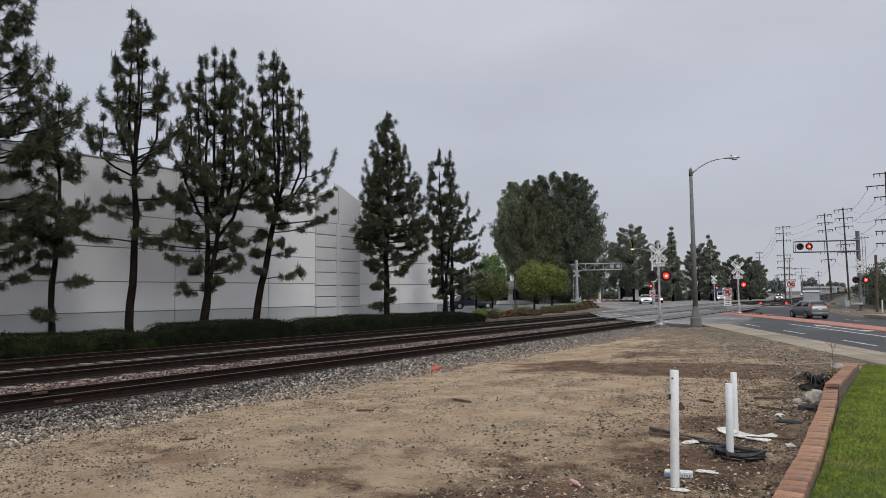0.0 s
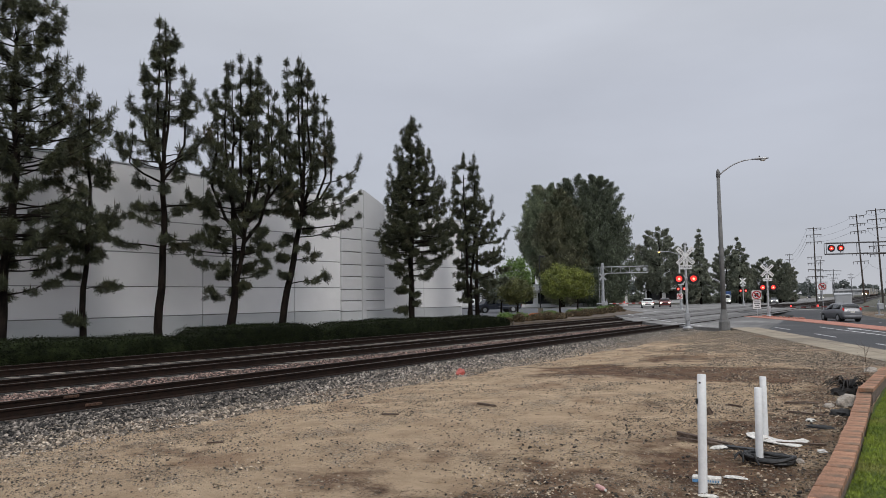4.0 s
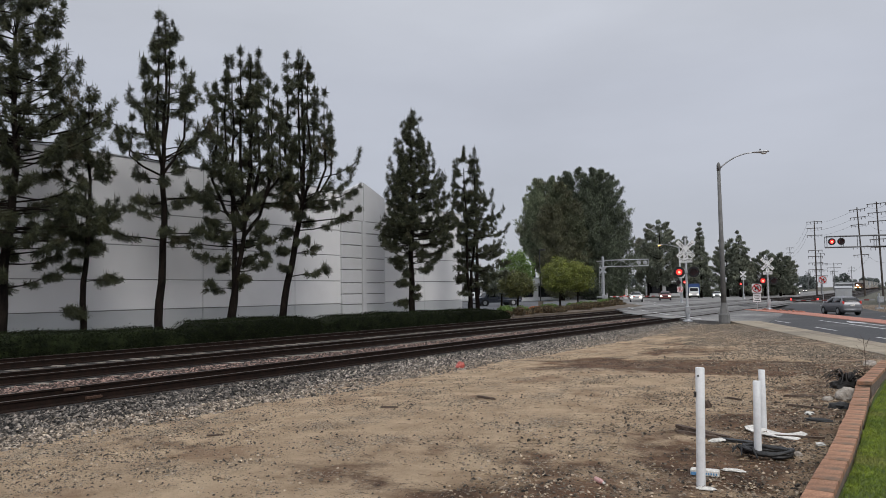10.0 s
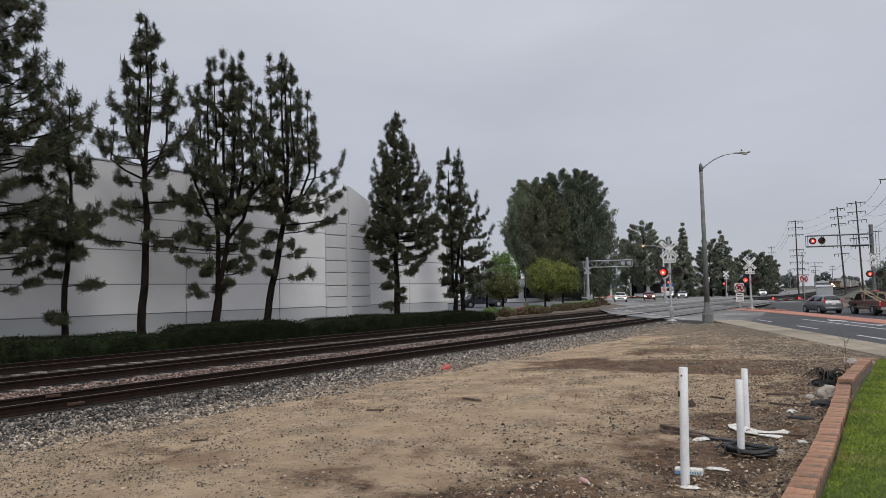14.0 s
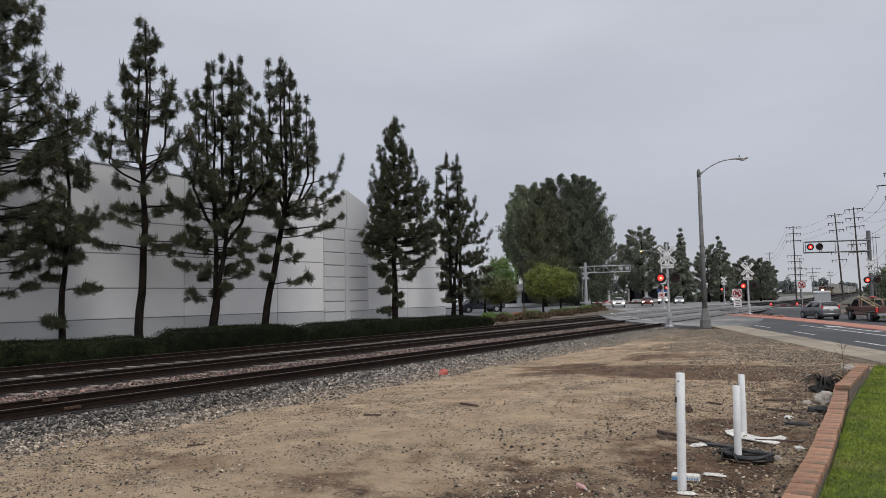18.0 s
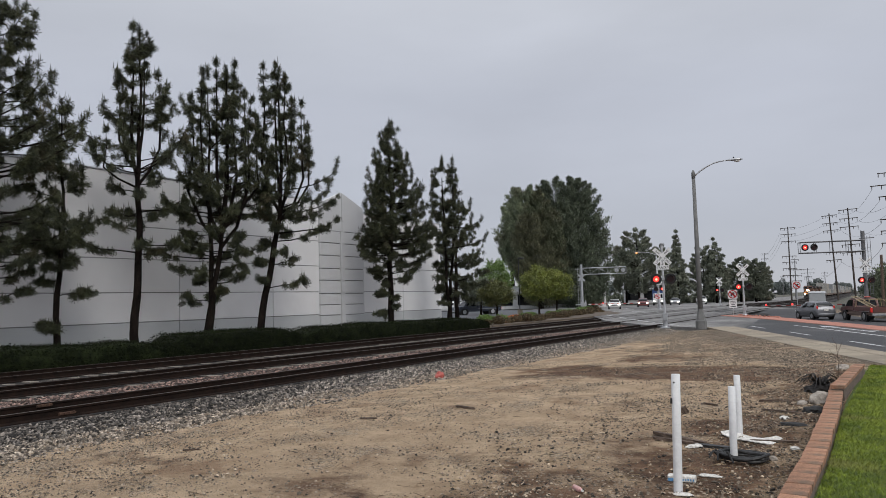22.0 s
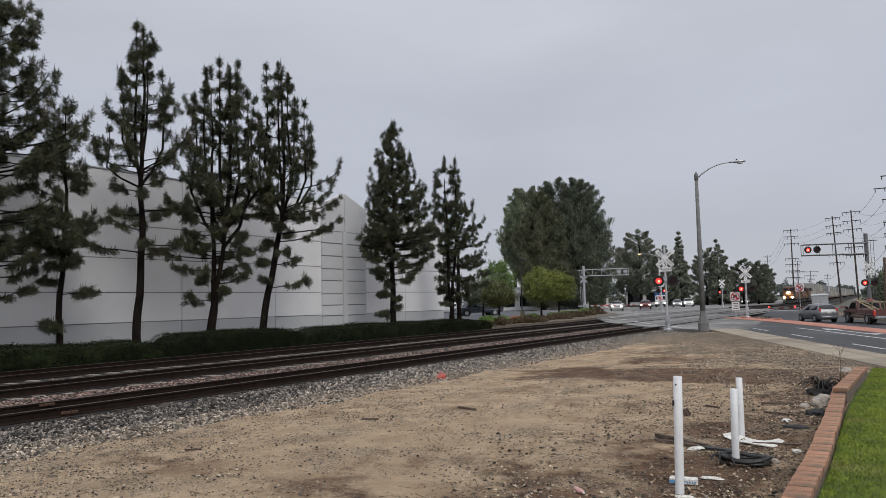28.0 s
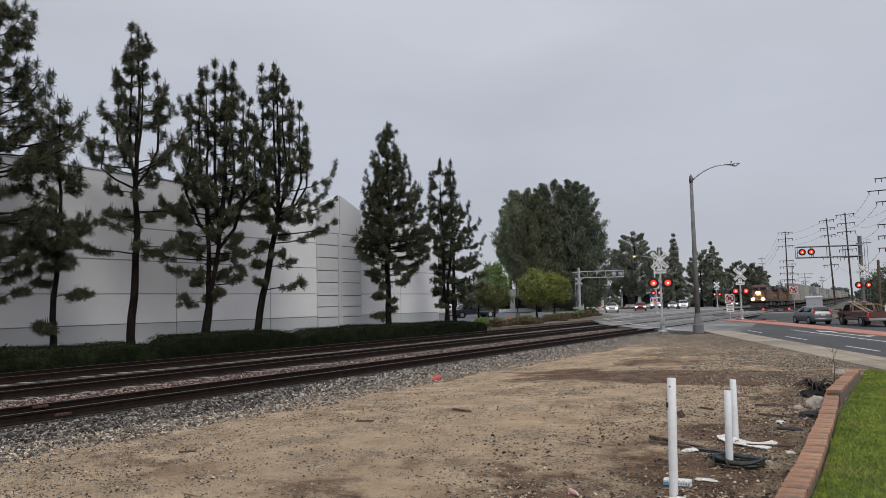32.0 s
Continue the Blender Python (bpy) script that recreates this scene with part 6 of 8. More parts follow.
gate((-4.5, 70.6, -0.02), 21, 6.9, 0.72, -1, "lowered red and white gate arm across the waiting lanes", (4.7, 6.8))
gate((-37.5, 93.2, 0.06), 21, 6.3, 0.9, 1, "lowered red and white gate arm beyond the tracks", (2.3,), "gatewhite", "gatebright", 0.12)


def round_ban(parent, z, y, r, arrow):
    bm = B()
    ring(bm, r, r * 0.80, face(0, y - 0.002, z), 0.006, 28)
    part("ban_ring", bm, M["signred"], parent, "red prohibition ring")
    bm = B()
    prism(bm, [(-r * 0.85, -0.05 * r / 0.3), (r * 0.85, -0.05 * r / 0.3), (r * 0.85, 0.05 * r / 0.3), (-r * 0.85, 0.05 * r / 0.3)], face(0, y - 0.010, z, -45), 0.004)
    part("ban_bar", bm, M["signred"], parent)
    bm = B()
    s = r / 0.33
    if arrow == "u":
        for pts in ([(0.07, -0.2), (0.13, -0.2), (0.13, 0.1), (0.07, 0.1)], [(-0.13, 0.06), (0.13, 0.06), (0.13, 0.14), (-0.13, 0.14)], [(-0.13, -0.03), (-0.07, -0.03), (-0.07, 0.1), (-0.13, 0.1)], [(-0.2, -0.03), (-0.1, -0.18), (0.0, -0.03)]):
            prism(bm, [(a * s, b * s) for a, b in pts], face(0, y - 0.004, z), 0.004)
    else:
        for pts in ([(-0.09, -0.2), (-0.02, -0.2), (-0.02, 0.07), (-0.09, 0.07)], [(-0.09, 0.02), (0.06, 0.02), (0.06, 0.09), (-0.09, 0.09)], [(0.06, -0.05), (0.2, 0.055), (0.06, 0.16)]):
            prism(bm, [(a * s, b * s) for a, b in pts], face(0, y - 0.004, z), 0.004)
    part("arrow", bm, M["signblack"], parent, "black arrow")


def road_sign(place, turn, z, w, arrow, extra, label):
    t = thing("road_sign", Matrix.Translation(place) @ pose(0, 0, 0, 0, 0, turn), label, "road sign", "traffic ban signs")
    bm = B()
    tube(bm, [(0, 0, 0), (0, 0, z + w / 2)], 0.032, 8)
    part("post", bm, M["galv"], t)
    bm = B()
    a, c = w / 2, 0.05
    prism(bm, [(-a + c, -a), (a - c, -a), (a, -a + c), (a, a - c), (a - c, a), (-a + c, a), (-a, a - c), (-a, -a + c)], face(0, -0.045, z), 0.008)
    part("sign_face", bm, M["white"], t)
    round_ban(t, z, -0.056, w * 0.46, arrow)
    if extra:
        bm = B()
        box(bm, (0, -0.05, z - w * 0.5 - 0.40), (w * 0.8, 0.008, 0.68))
        pl = part("text_plate", bm, M["white"], t)
        for q in range(4):
            bm = B()
            box(bm, (0, -0.056, z - w * 0.5 - 0.19 - 0.14 * q), (w * (0.52, 0.6, 0.4, 0.55)[q], 0.004, 0.055))
            part("text_bar", bm, M["signblack"], pl)
    return t


road_sign((-12.2, 61.3, 0.125), 18, 1.69, 0.72, "u", True, "white no U-turn sign with text plate on the traffic island")
road_sign((-9.0, 73.4, -0.2), 14, 2.68, 0.70, "l", False, "white turn ban sign with red ring beside the crossing")
road_sign((-27.2, 91.6, 0.06), 18, 1.72, 0.70, "u", False, "white no U-turn sign beyond the tracks")


def street_lamp(place, turn, height, reach, rise, mat_pole, lit, label, base=True, head_drop=0.0):
    t = thing("street_lamp", Matrix.Translation(place) @ pose(0, 0, 0, 0, 0, turn), label, "street lamp", "street lamps")
    bm = B()
    tube(bm, [(0, 0, 0.9 if base else 0), (0, 0, height * 0.5), (0, 0, height - 0.25)], [0.135, 0.115, 0.085], 16)
    tube(bm, [(0, 0, height - 0.25), (0, 0, height + 0.02), (0, 0, height + 0.1), (0, 0, height + 0.2)], [0.10, 0.10, 0.08, 0.02], 12)
    part("pole", bm, M[mat_pole], t, smooth=True)
    if base:
        bm = B()
        vs = []
        for z, h in ((0, 0.27), (0.42, 0.265), (0.50, 0.22), (0.95, 0.14), (1.05, 0.13)):
            vs.append([bm.verts.new((h * x, h * y, z)) for x, y in ((-1, -0.6), (-0.6, -1), (0.6, -1), (1, -0.6), (1, 0.6), (0.6, 1), (-0.6, 1), (-1, 0.6))])
        for a, b in zip(vs, vs[1:]):
            for k in range(8):
                bm.faces.new((a[k], a[(k + 1) % 8], b[(k + 1) % 8], b[k]))
        bm.faces.new(vs[-1])
        part("base", bm, M[mat_pole], t)
    pts = []
    for k in range(9):
        u = k / 8
        pts.append((reach * u, 0, height - 0.18 + rise * (1 - (1 - u) ** 2.2)))
    bm = B()
    tube(bm, pts, [0.045 - 0.012 * k / 8 for k in range(9)], 8)
    part("arm", bm, M["galv"], t, smooth=True)
    ex, ez = reach, height - 0.18 + rise
    bm = B()
    tube(bm, [(ex - 0.08, 0, ez), (ex + 0.08, 0, ez + 0.01), (ex + 0.3, 0, ez + 0.02), (ex + 0.6, 0, ez + 0.03), (ex + 0.74, 0, ez + 0.02)], [0.05, 0.075, 0.13, 0.12, 0.03], 12)
    bmesh.ops.scale(bm, vec=(1, 1, 0.62), space=Matrix.Translation((0, 0, -ez)), verts=bm.verts[:])
    part("lamp_head", bm, M["galv"], t, smooth=True)
    bm = B()
    bmesh.ops.create_uvsphere(bm, u_segments=14, v_segments=8, radius=0.12)
    for v in bm.verts:
        v.co = Vector((ex + 0.46 + v.co.x * 1.35, v.co.y, ez - 0.04 + min(0.0, v.co.z) * 0.75))
    part("refractor", bm, M["amber" if lit else "lampglass"], t, "glowing amber lamp glass" if lit else "clear lamp bowl", True)
    bm = B()
    tube(bm, [(ex + 0.3, 0, ez + 0.09), (ex + 0.3, 0, ez + 0.16)], 0.035, 8)
    part("photocell", bm, M["black"], t)
    return t


M["lampglass"] = surf("dull_lamp_glass", (0.5, 0.5, 0.48), (0.62, 0.62, 0.6), 6, 0.2, 0, 0, 40, gain=0.05)
street_lamp((-9.43, 39.18, 0.06), ROAD_TURN - 4, 8.2, 1.75, 0.78, "polecon", False, "grey concrete street lamp with curved arm by the sidewalk")
street_lamp((-29.2, 98.6, 0.08), 180 + 14, 7.5, 2.1, 0.5, "galv", True, "galvanised street lamp with glowing amber light beyond the tracks", False)


def lot_lamp():
    t = thing("lot_light", pose(-34.1, 66.9, 0.1), "thin dark parking lot light pole on a white concrete foot", "lamp post")
    bm = B()
    tube(bm, [(0, 0, 0.7), (0, 0, 6.0)], 0.06, 10)
    part("pole", bm, M["black"], t)
    bm = B()
    tube(bm, [(0, 0, 0), (0, 0, 0.75)], 0.27, 16)
    part("foot", bm, M["concrete"], t)
    bm = B()
    box(bm, (0.3, 0, 6.0), (0.6, 0.3, 0.16), bev=0.03)
    part("lamp_head", bm, M["black"], t)


lot_lamp()


M["cabinetpaint"] = surf("dull_silver_cabinet", (0.40, 0.41, 0.42), (0.46, 0.47, 0.48), 1, 0.5, 0.3, 0, 30, gain=0.05)


def cabinet():
    t = thing("signal_cabinet", pose(-7.9, 78.6, 0.02, 0, 0, 8), "silver metal railway signal cabinet beside the crossing", "cabinet")
    bm = B()
    box(bm, (0, 0, 0.9), (1.4, 1.1, 1.6), bev=0.02)
    part("body", bm, M["cabinetpaint"], t)
    bm = B()
    vs = [(-0.75, -0.62), (0.75, -0.62), (0.75, 0.62), (-0.75, 0.62)]
    low = [bm.verts.new((x, y, 1.7)) for x, y in vs]
    high = [bm.verts.new((x * 0.97, y * 0.1, 1.86)) for x, y in vs]
    bm.faces.new(low[::-1])
    bm.faces.new(high)
    for k in range(4):
        bm.faces.new((low[k], low[(k + 1) % 4], high[(k + 1) % 4], high[k]))
    part("roof", bm, M["cabinetpaint"], t)
    bm = B()
    box(bm, (-0.25, -0.56, 0.9), (0.8, 0.02, 1.4), bev=0.006)
    d = part("door", bm, M["cabinetpaint"], t)
    bm = B()
    box(bm, (0.02, -0.58, 0.95), (0.03, 0.03, 0.2))
    part("handle", bm, M["black"], d)
    bm = B()
    box(bm, (0, 0, 0.05), (1.8, 1.3, 0.12))
    part("plinth", bm, M["concrete"], t)


cabinet()


# ---- utility poles and wires ----
def utility_pole(place, height, arms, turn, lean, material, label, group="utility poles"):
    t = thing("utility_pole", pose(*place, 0, lean, turn), label, "utility pole", group)
    bm = B()
    tube(bm, [(0, 0, -0.3), (0, 0, height * 0.5), (0, 0, height)], [0.21, 0.17, 0.12], 9)
    part("pole", bm, M[material], t)
    for z, w in arms:
        bm = B()
        box(bm, (0, -0.12, z), (w, 0.12, 0.14))
        a = part("crossarm", bm, M[material], t)
        for x in (-0.46, 0.46, -0.22, 0.22):
            if abs(x) < 0.3 and w < 3:
                continue
            bm = B()
            tube(bm, [(x * w, -0.12, z - 0.07), (x * w, -0.12, z - 0.32), (x * w, -0.12, z - 0.62)], [0.05, 0.07, 0.03], 6)
            part("insulator", bm, M[material], a)
    return t


utility_pole((-10.35, 175.7, 0), 19.5, [(19.1, 3.6), (17.2, 3.5), (15.4, 3.6), (11.6, 3.5), (9.9, 3.5)], -6, -1.2, "pole", "tall dark timber power pole with five crossarms")
utility_pole((-14.7, 189.4, 0), 19.9, [(19.4, 3.2), (17.6, 3.2), (15.9, 3.2), (10.9, 3.2), (9.0, 3.2)], -6, -2.2, "pole", "tall dark timber power pole with five crossarms")
utility_pole((-27.5, 213.2, 0), 19.4, [(19.1, 3.8), (17.4, 3.8), (15.5, 3.8), (11.5, 3.6), (9.9, 3.6), (8.2, 3.6), (6.4, 3.6)], -6, 0.3, "pole", "tall timber power pole with paired crossarms")
utility_pole((-2.05, 125.0, 0), 19.3, [(19.1, 3.2), (17.3, 5.2), (15.6, 3.2), (12.2, 3.2), (10.5, 3.2), (8.7, 3.2)], -6, 0.4, "pole", "tall dark timber power pole near the crossing")
utility_pole((-52.9, 335.9, 0), 19, [(18.6, 3), (16.5, 3), (8, 4), (6.4, 4)], -6, 0, "mistpole", "distant power pole in a haze-pale grey")
utility_pole((-35.8, 328.1, 0), 11.5, [(11.0, 6), (9.5, 5), (8, 3)], -6, 0, "mistpole", "distant power pole in a haze-pale grey")
utility_pole((-32.0, 258.0, 0), 12.7, [(12.4, 2.4), (9.2, 4), (7.2, 4), (5.5, 4)], -6, 1.5, "mistpole", "power pole with bent top in a haze-pale grey")
utility_pole((-66.7, 414.7, 0), 18.5, [(18, 3), (15, 3), (9, 4)], -6, 0, "mistpole", "distant power pole in a haze-pale grey")
utility_pole((-65.5, 475.5, 0), 12, [(11.3, 3), (9.8, 3)], -6, 0, "mistpole", "distant power pole in a haze-pale grey")
utility_pole((-62.0, 560.0, 0), 13, [(12.3, 3), (10.8, 3)], -6, 0, "mistpole", "distant power pole in a haze-pale grey")
utility_pole((-38.0, 420.0, 0), 12, [(11.3, 3), (9.8, 3)], -6, 0, "mistpole", "distant power pole in a haze-pale grey")
utility_pole((-20.0, 430.0, 0), 12, [(11.3, 3), (9.8, 3)], -6, 0, "mistpole", "distant power pole in a haze-pale grey")


def wires():
    t = thing("overhead_wires", pose(0, 0, 0), "thin sagging overhead power lines", "power lines", kind="stuff")
    runs = []
    for (z1, w1), (z2, w2) in zip(((17.3, 5.2), (15.6, 3.2), (12.2, 3.2)), ((19.1, 3.6), (17.2, 3.5), (15.4, 3.6))):
        for sd in (-0.46, 0.46):
            runs.append(((-2.0 + sd * w1, 125, z1 - 0.6), (-10.7 + sd * w2, 175.6, z2 - 0.6), 1.6))
    for z1, z2 in ((19.1, 19.4), (17.2, 17.6), (15.4, 16.2)):
        runs.append(((-12.3, 175.6, z1 - 0.6), (-16.9, 189.3, z2 - 0.6), 0.2))
        runs.append(((-17.0, 189.3, z2 - 0.6), (-29.1, 213.2, z2 - 0.9), 0.6))
        runs.append(((-29.2, 213.2, z2 - 0.9), (-54.0, 335.9, z2 - 1.2), 2.2))
    runs.append(((-3.5, 125, 8.1), (-13.4, 189.3, 8.4), 2.0))
    runs.append(((-13.5, 189.3, 8.4), (-36, 328, 9.0), 3.0))
    for z in (17.3, 15.6, 12.2, 10.5):
        runs.append(((-1.2, 125, z - 0.6), (8.0, 60, z), 1.6))
    for a, b, sag in runs:
        bm = B()
        pts = []
        for k in range(11):
            u = k / 10
            p = Vector(a).lerp(Vector(b), u)
            p.z -= sag * 4 * u * (1 - u)
            pts.append(p)
        tube(bm, pts, 0.022, 4, False)
        part("wire", bm, M["wire"], t)


wires()


# ---- brick-capped wall and lawn ----
def wall_x(y):
    return float(np.interp(y, (2, 6.5, 8, 10, 12.4, 14.6), (-0.86, -0.905, -0.93, -1.0, -1.1, -1.24)))


def garden_wall():
    rnd = random.Random(6)
    t = thing("garden_wall", pose(0, 0, 0), "low planter wall capped with terracotta brick blocks beside the lawn", "garden wall", kind="structure")
    bm = B()
    box(bm, (0, 0, 0), (0.205, 0.392, 0.060), bev=0.005)
    me = bpy.data.meshes.new("cap_block")
    bm.to_mesh(me)
    bm.free()
    me.materials.append(M["brick"])
    core = B()

    def cap(x, y, z, a):
        share("cap_block", me, t, pose(x + rnd.uniform(-0.006, 0.006), y, z + rnd.uniform(-0.004, 0.004), rnd.uniform(-0.7, 0.7), rnd.uniform(-0.9, 0.9), a + rnd.uniform(-1.0, 1.0)))
        box(core, (0, 0, 0), (0.18, 0.40, z + 0.135), Matrix.Translation((x, y, z - 0.034 - (z + 0.135) / 2)) @ pose(0, 0, 0, 0, 0, a))

    for q in range(-14, 31):
        y = 2.2 + 0.401 * q
        cap(wall_x(y), y, 0.219, -math.degrees(math.atan2(wall_x(y + 0.3) - wall_x(y - 0.3), 0.6)))
    for q in range(10):
        y = 13.55 + 0.401 * q
        cap(-1.13 + 0.0085 * q, y, 0.30, -1.2)
    part("core", core, M["mortar"], t, "grey-brown mortar core")


garden_wall()


def lawn():
    sheet("lawn_soil", [(-0.82, 1.0, 0.12), (-0.82, 8, 0.12), (-1.0, 13, 0.12), (-1.02, 17.6, 0.12), (-0.95, 19.4, 0.12), (3.0, 10.6, 0.12), (9, -3, 0.12), (6, -6, 0.12), (-0.6, -6, 0.12)], M["soil"], "damp green ground of a mown lawn", "lawn", 0.3)
    rng = np.random.default_rng(3)
    n = 230000
    y = 3.2 + 16.2 * rng.random(n) ** 1.35
    x = -0.95 + rng.random(n) * 2.6
    left = np.interp(y, (2, 6.5, 8, 10, 12.4, 14.6, 20), (-0.75, -0.795, -0.82, -0.89, -0.98, -1.0, -1.02))
    keep = (x > left) & (x * 0.919 + y * 0.395 < 7.05) & (np.hypot(x, y) > 2.8)
    x, y = x[keep], y[keep]
    n = len(x)
    h = rng.uniform(0.016, 0.036, n)
    a = rng.uniform(0, 6.283, n)
    lean = rng.normal(size=(n, 2)) * 0.022
    w = 0.0024 + 0.0002 * y
    dx, dy = np.cos(a) * w, np.sin(a) * w
    z = np.full(n, 0.118)
    v = np.stack([np.stack([x - dx, y - dy, z], 1), np.stack([x + dx, y + dy, z], 1), np.stack([x + lean[:, 0], y + lean[:, 1], z + h], 1)], 1).reshape(-1, 3)
    ob = solid("lawn_grass", v, np.arange(len(v)).reshape(-1, 3), M["grass"])
    tagged(ob, "bright green closely mown lawn grass", "grass", kind="stuff")


lawn()


# ---- pipes and litter on the lot ----
def lot_z(x, y):
    v = Vector((x, y, 0))
    return ground_z(x, y) + 0.035 * noise.noise(v * 0.55) + 0.018 * noise.noise(v * 1.9)


def pvc_pipe(x, y, h, r, lean, turn, label):
    t = thing("pvc_pipe", pose(x, y, lot_z(x, y) - 0.02, 0, lean, turn), label, "pipe", "upright white pipes")
    bm = B()
    seg = 24
    rings = [[bm.verts.new((rr * math.cos(2 * math.pi * k / seg), rr * math.sin(2 * math.pi * k / seg), z)) for k in range(seg)] for rr, z in ((r, -0.1), (r, h * 0.5), (r, h - 0.004), (r - 0.003, h), (r - 0.006, h), (r - 0.006, h - 0.4))]
    for a, b in zip(rings, rings[1:]):
        for k in range(seg):
            bm.faces.new((a[k], a[(k + 1) % seg], b[(k + 1) % seg], b[k]))
    part("tube", bm, M["pvc"], t, smooth=True)
    return t


P1 = pvc_pipe(-1.98, 7.01, 1.125, 0.041, 1.5, 0, "tall upright white plastic pipe stuck in the dirt")
bm = B()
box(bm, (-0.036, -0.028, 0.875), (0.018, 0.018, 0.05))
part("tape_mark", bm, M["black"], P1, "small black tape mark")
bm = B()
disc(bm, 0.009, Matrix.Translation((-0.006, -0.0405, 1.05)) @ FACE, 0.003, 10)
part("drilled_hole", bm, M["black"], P1)
pvc_pipe(-1.80, 8.62, 0.83, 0.040, 1.2, 0, "upright white plastic pipe inside a black hose coil")
pvc_pipe(-2.04, 10.2, 0.78, 0.041, 0.2, 0, "upright white plastic pipe leaning slightly")


def hose_coil():
    t = thing("hose_coil", pose(-1.70, 8.60, lot_z(-1.7, 8.6)), "flat coil of black corrugated hose on the dirt", "hose")
    rnd = random.Random(2)
    for k in range(6):
        bm = B()
        pts = []
        ph = rnd.uniform(0, 6)
        for j in range(41):
            a = 2 * math.pi * j / 40 + ph
            r = 0.175 + 0.017 * k + 0.02 * math.sin(2 * a + k)
            pts.append((r * math.cos(a) * 1.08, r * math.sin(a) * 0.82, 0.035 + 0.022 * (k % 2) + 0.03 * max(0.0, math.sin(a * 1.5 + k))))
        tube(bm, pts, [0.017 + 0.004 * (j % 2) for j in range(41)], 8)
        part("loop", bm, M["plastic"], t)
    for k in range(5):
        bm = B()
        a = 2.4 + 0.5 * k
        tube(bm, [(0.25 * math.cos(a), 0.2 * math.sin(a), 0.04), (0.31 * math.cos(a), 0.26 * math.sin(a), 0.07 + 0.012 * k), (0.37 * math.cos(a + 0.2), 0.30 * math.sin(a + 0.2), 0.03)], [0.02, 0.014, 0.008], 6)
        part("loose_end", bm, M["plastic"], t)


hose_coil()


def crumple(name, place, size, material, label, category, seed, sub=3, rough=0.35, group=""):
    """A crumpled lump: a sphere pushed about by noise and flattened."""
    bm = B()
    bmesh.ops.create_icosphere(bm, subdivisions=sub, radius=1.0)
    for v in bm.verts:
        p = v.co.copy()
        k = 1 + rough * noise.noise(p * 1.6 + Vector((seed, 0, 0))) + rough * 0.6 * noise.noise(p * 4.1 + Vector((0, seed, 0)))
        v.co = Vector((p.x * size[0] * k, p.y * size[1] * k, max(-0.2, p.z) * size[2] * k))
    ob = link(name, bm, material)
    ob.matrix_basis = pose(place[0], place[1], lot_z(*place) + 0.01, 0, 0, seed * 37 % 360)
    return tagged(ob, label, category, group)


def plank(place, length, width, thick, turn, tilt, label, material="driftwood"):
    bm = B()
    k = 8
    rings = []
    rnd = random.Random(int(place[0] * 100))
    for j in range(k + 1):
        u = j / k - 0.5
        w = width * (1 + rnd.uniform(-0.25, 0.2)) * (0.6 if j in (0, k) else 1)
        bowz = 0.03 * math.sin(j * 0.9)
        rings.append([bm.verts.new((u * length, s * w / 2 + rnd.uniform(-0.01, 0.01), z * thick + bowz * thick)) for s, z in ((-1, 0), (1, 0), (1, 1), (-1, 1))])
    for a, b in zip(rings, rings[1:]):
        for q in range(4):
            bm.faces.new((a[q], a[(q + 1) % 4], b[(q + 1) % 4], b[q]))
    bm.faces.new(rings[0][::-1])
    bm.faces.new(rings[-1])
    ob = link("timber_piece", bm, M[material])
    ob.matrix_basis = pose(place[0], place[1], lot_z(*place) + 0.005, 0, tilt, turn)
    return tagged(ob, label, "timber", "scrap timber")


plank((-2.63, 9.46), 0.82, 0.075, 0.045, -26, 1.5, "weathered broken timber lying on the dirt")
plank((-2.62, 9.27), 0.6, 0.05, 0.03, -12, 1.0, "thin rotten board lying on the dirt")
plank((-2.12, 9.18), 0.42, 0.09, 0.03, -8, 0, "charred dark board end on the dirt", "plastic")
plank((-1.55, 9.75), 0.55, 0.05, 0.03, 16, 0, "dark stick beside the planter wall")
plank((-2.05, 13.2), 0.5, 0.05, 0.03, 12, 0, "weathered stick among the litter")
plank((-1.75, 12.0), 0.7, 0.035, 0.025, -20, 0, "thin dark stick among the litter")
plank((-6.55, 10.68), 0.42, 0.05, 0.03, -14, 0, "short dark stick on bare dirt")
plank((-7.55, 9.3), 0.28, 0.04, 0.025, 30, 0, "short dark stick on bare dirt")
plank((-8.25, 6.4), 0.22, 0.03, 0.02, 40, 0, "short dark stick on bare dirt")
plank((-2.95, 12.6), 0.3, 0.04, 0.03, -30, 0, "short dark stick on bare dirt")
plank((-3.06, 11.5), 0.10, 0.08, 0.11, 10, -30, "small upright wedge of rotten wood")


M["paper"] = surf("dirty_white_paper", (0.52, 0.50, 0.46), (0.68, 0.66, 0.62), 9, 0.8, 0, 0.2, 40)


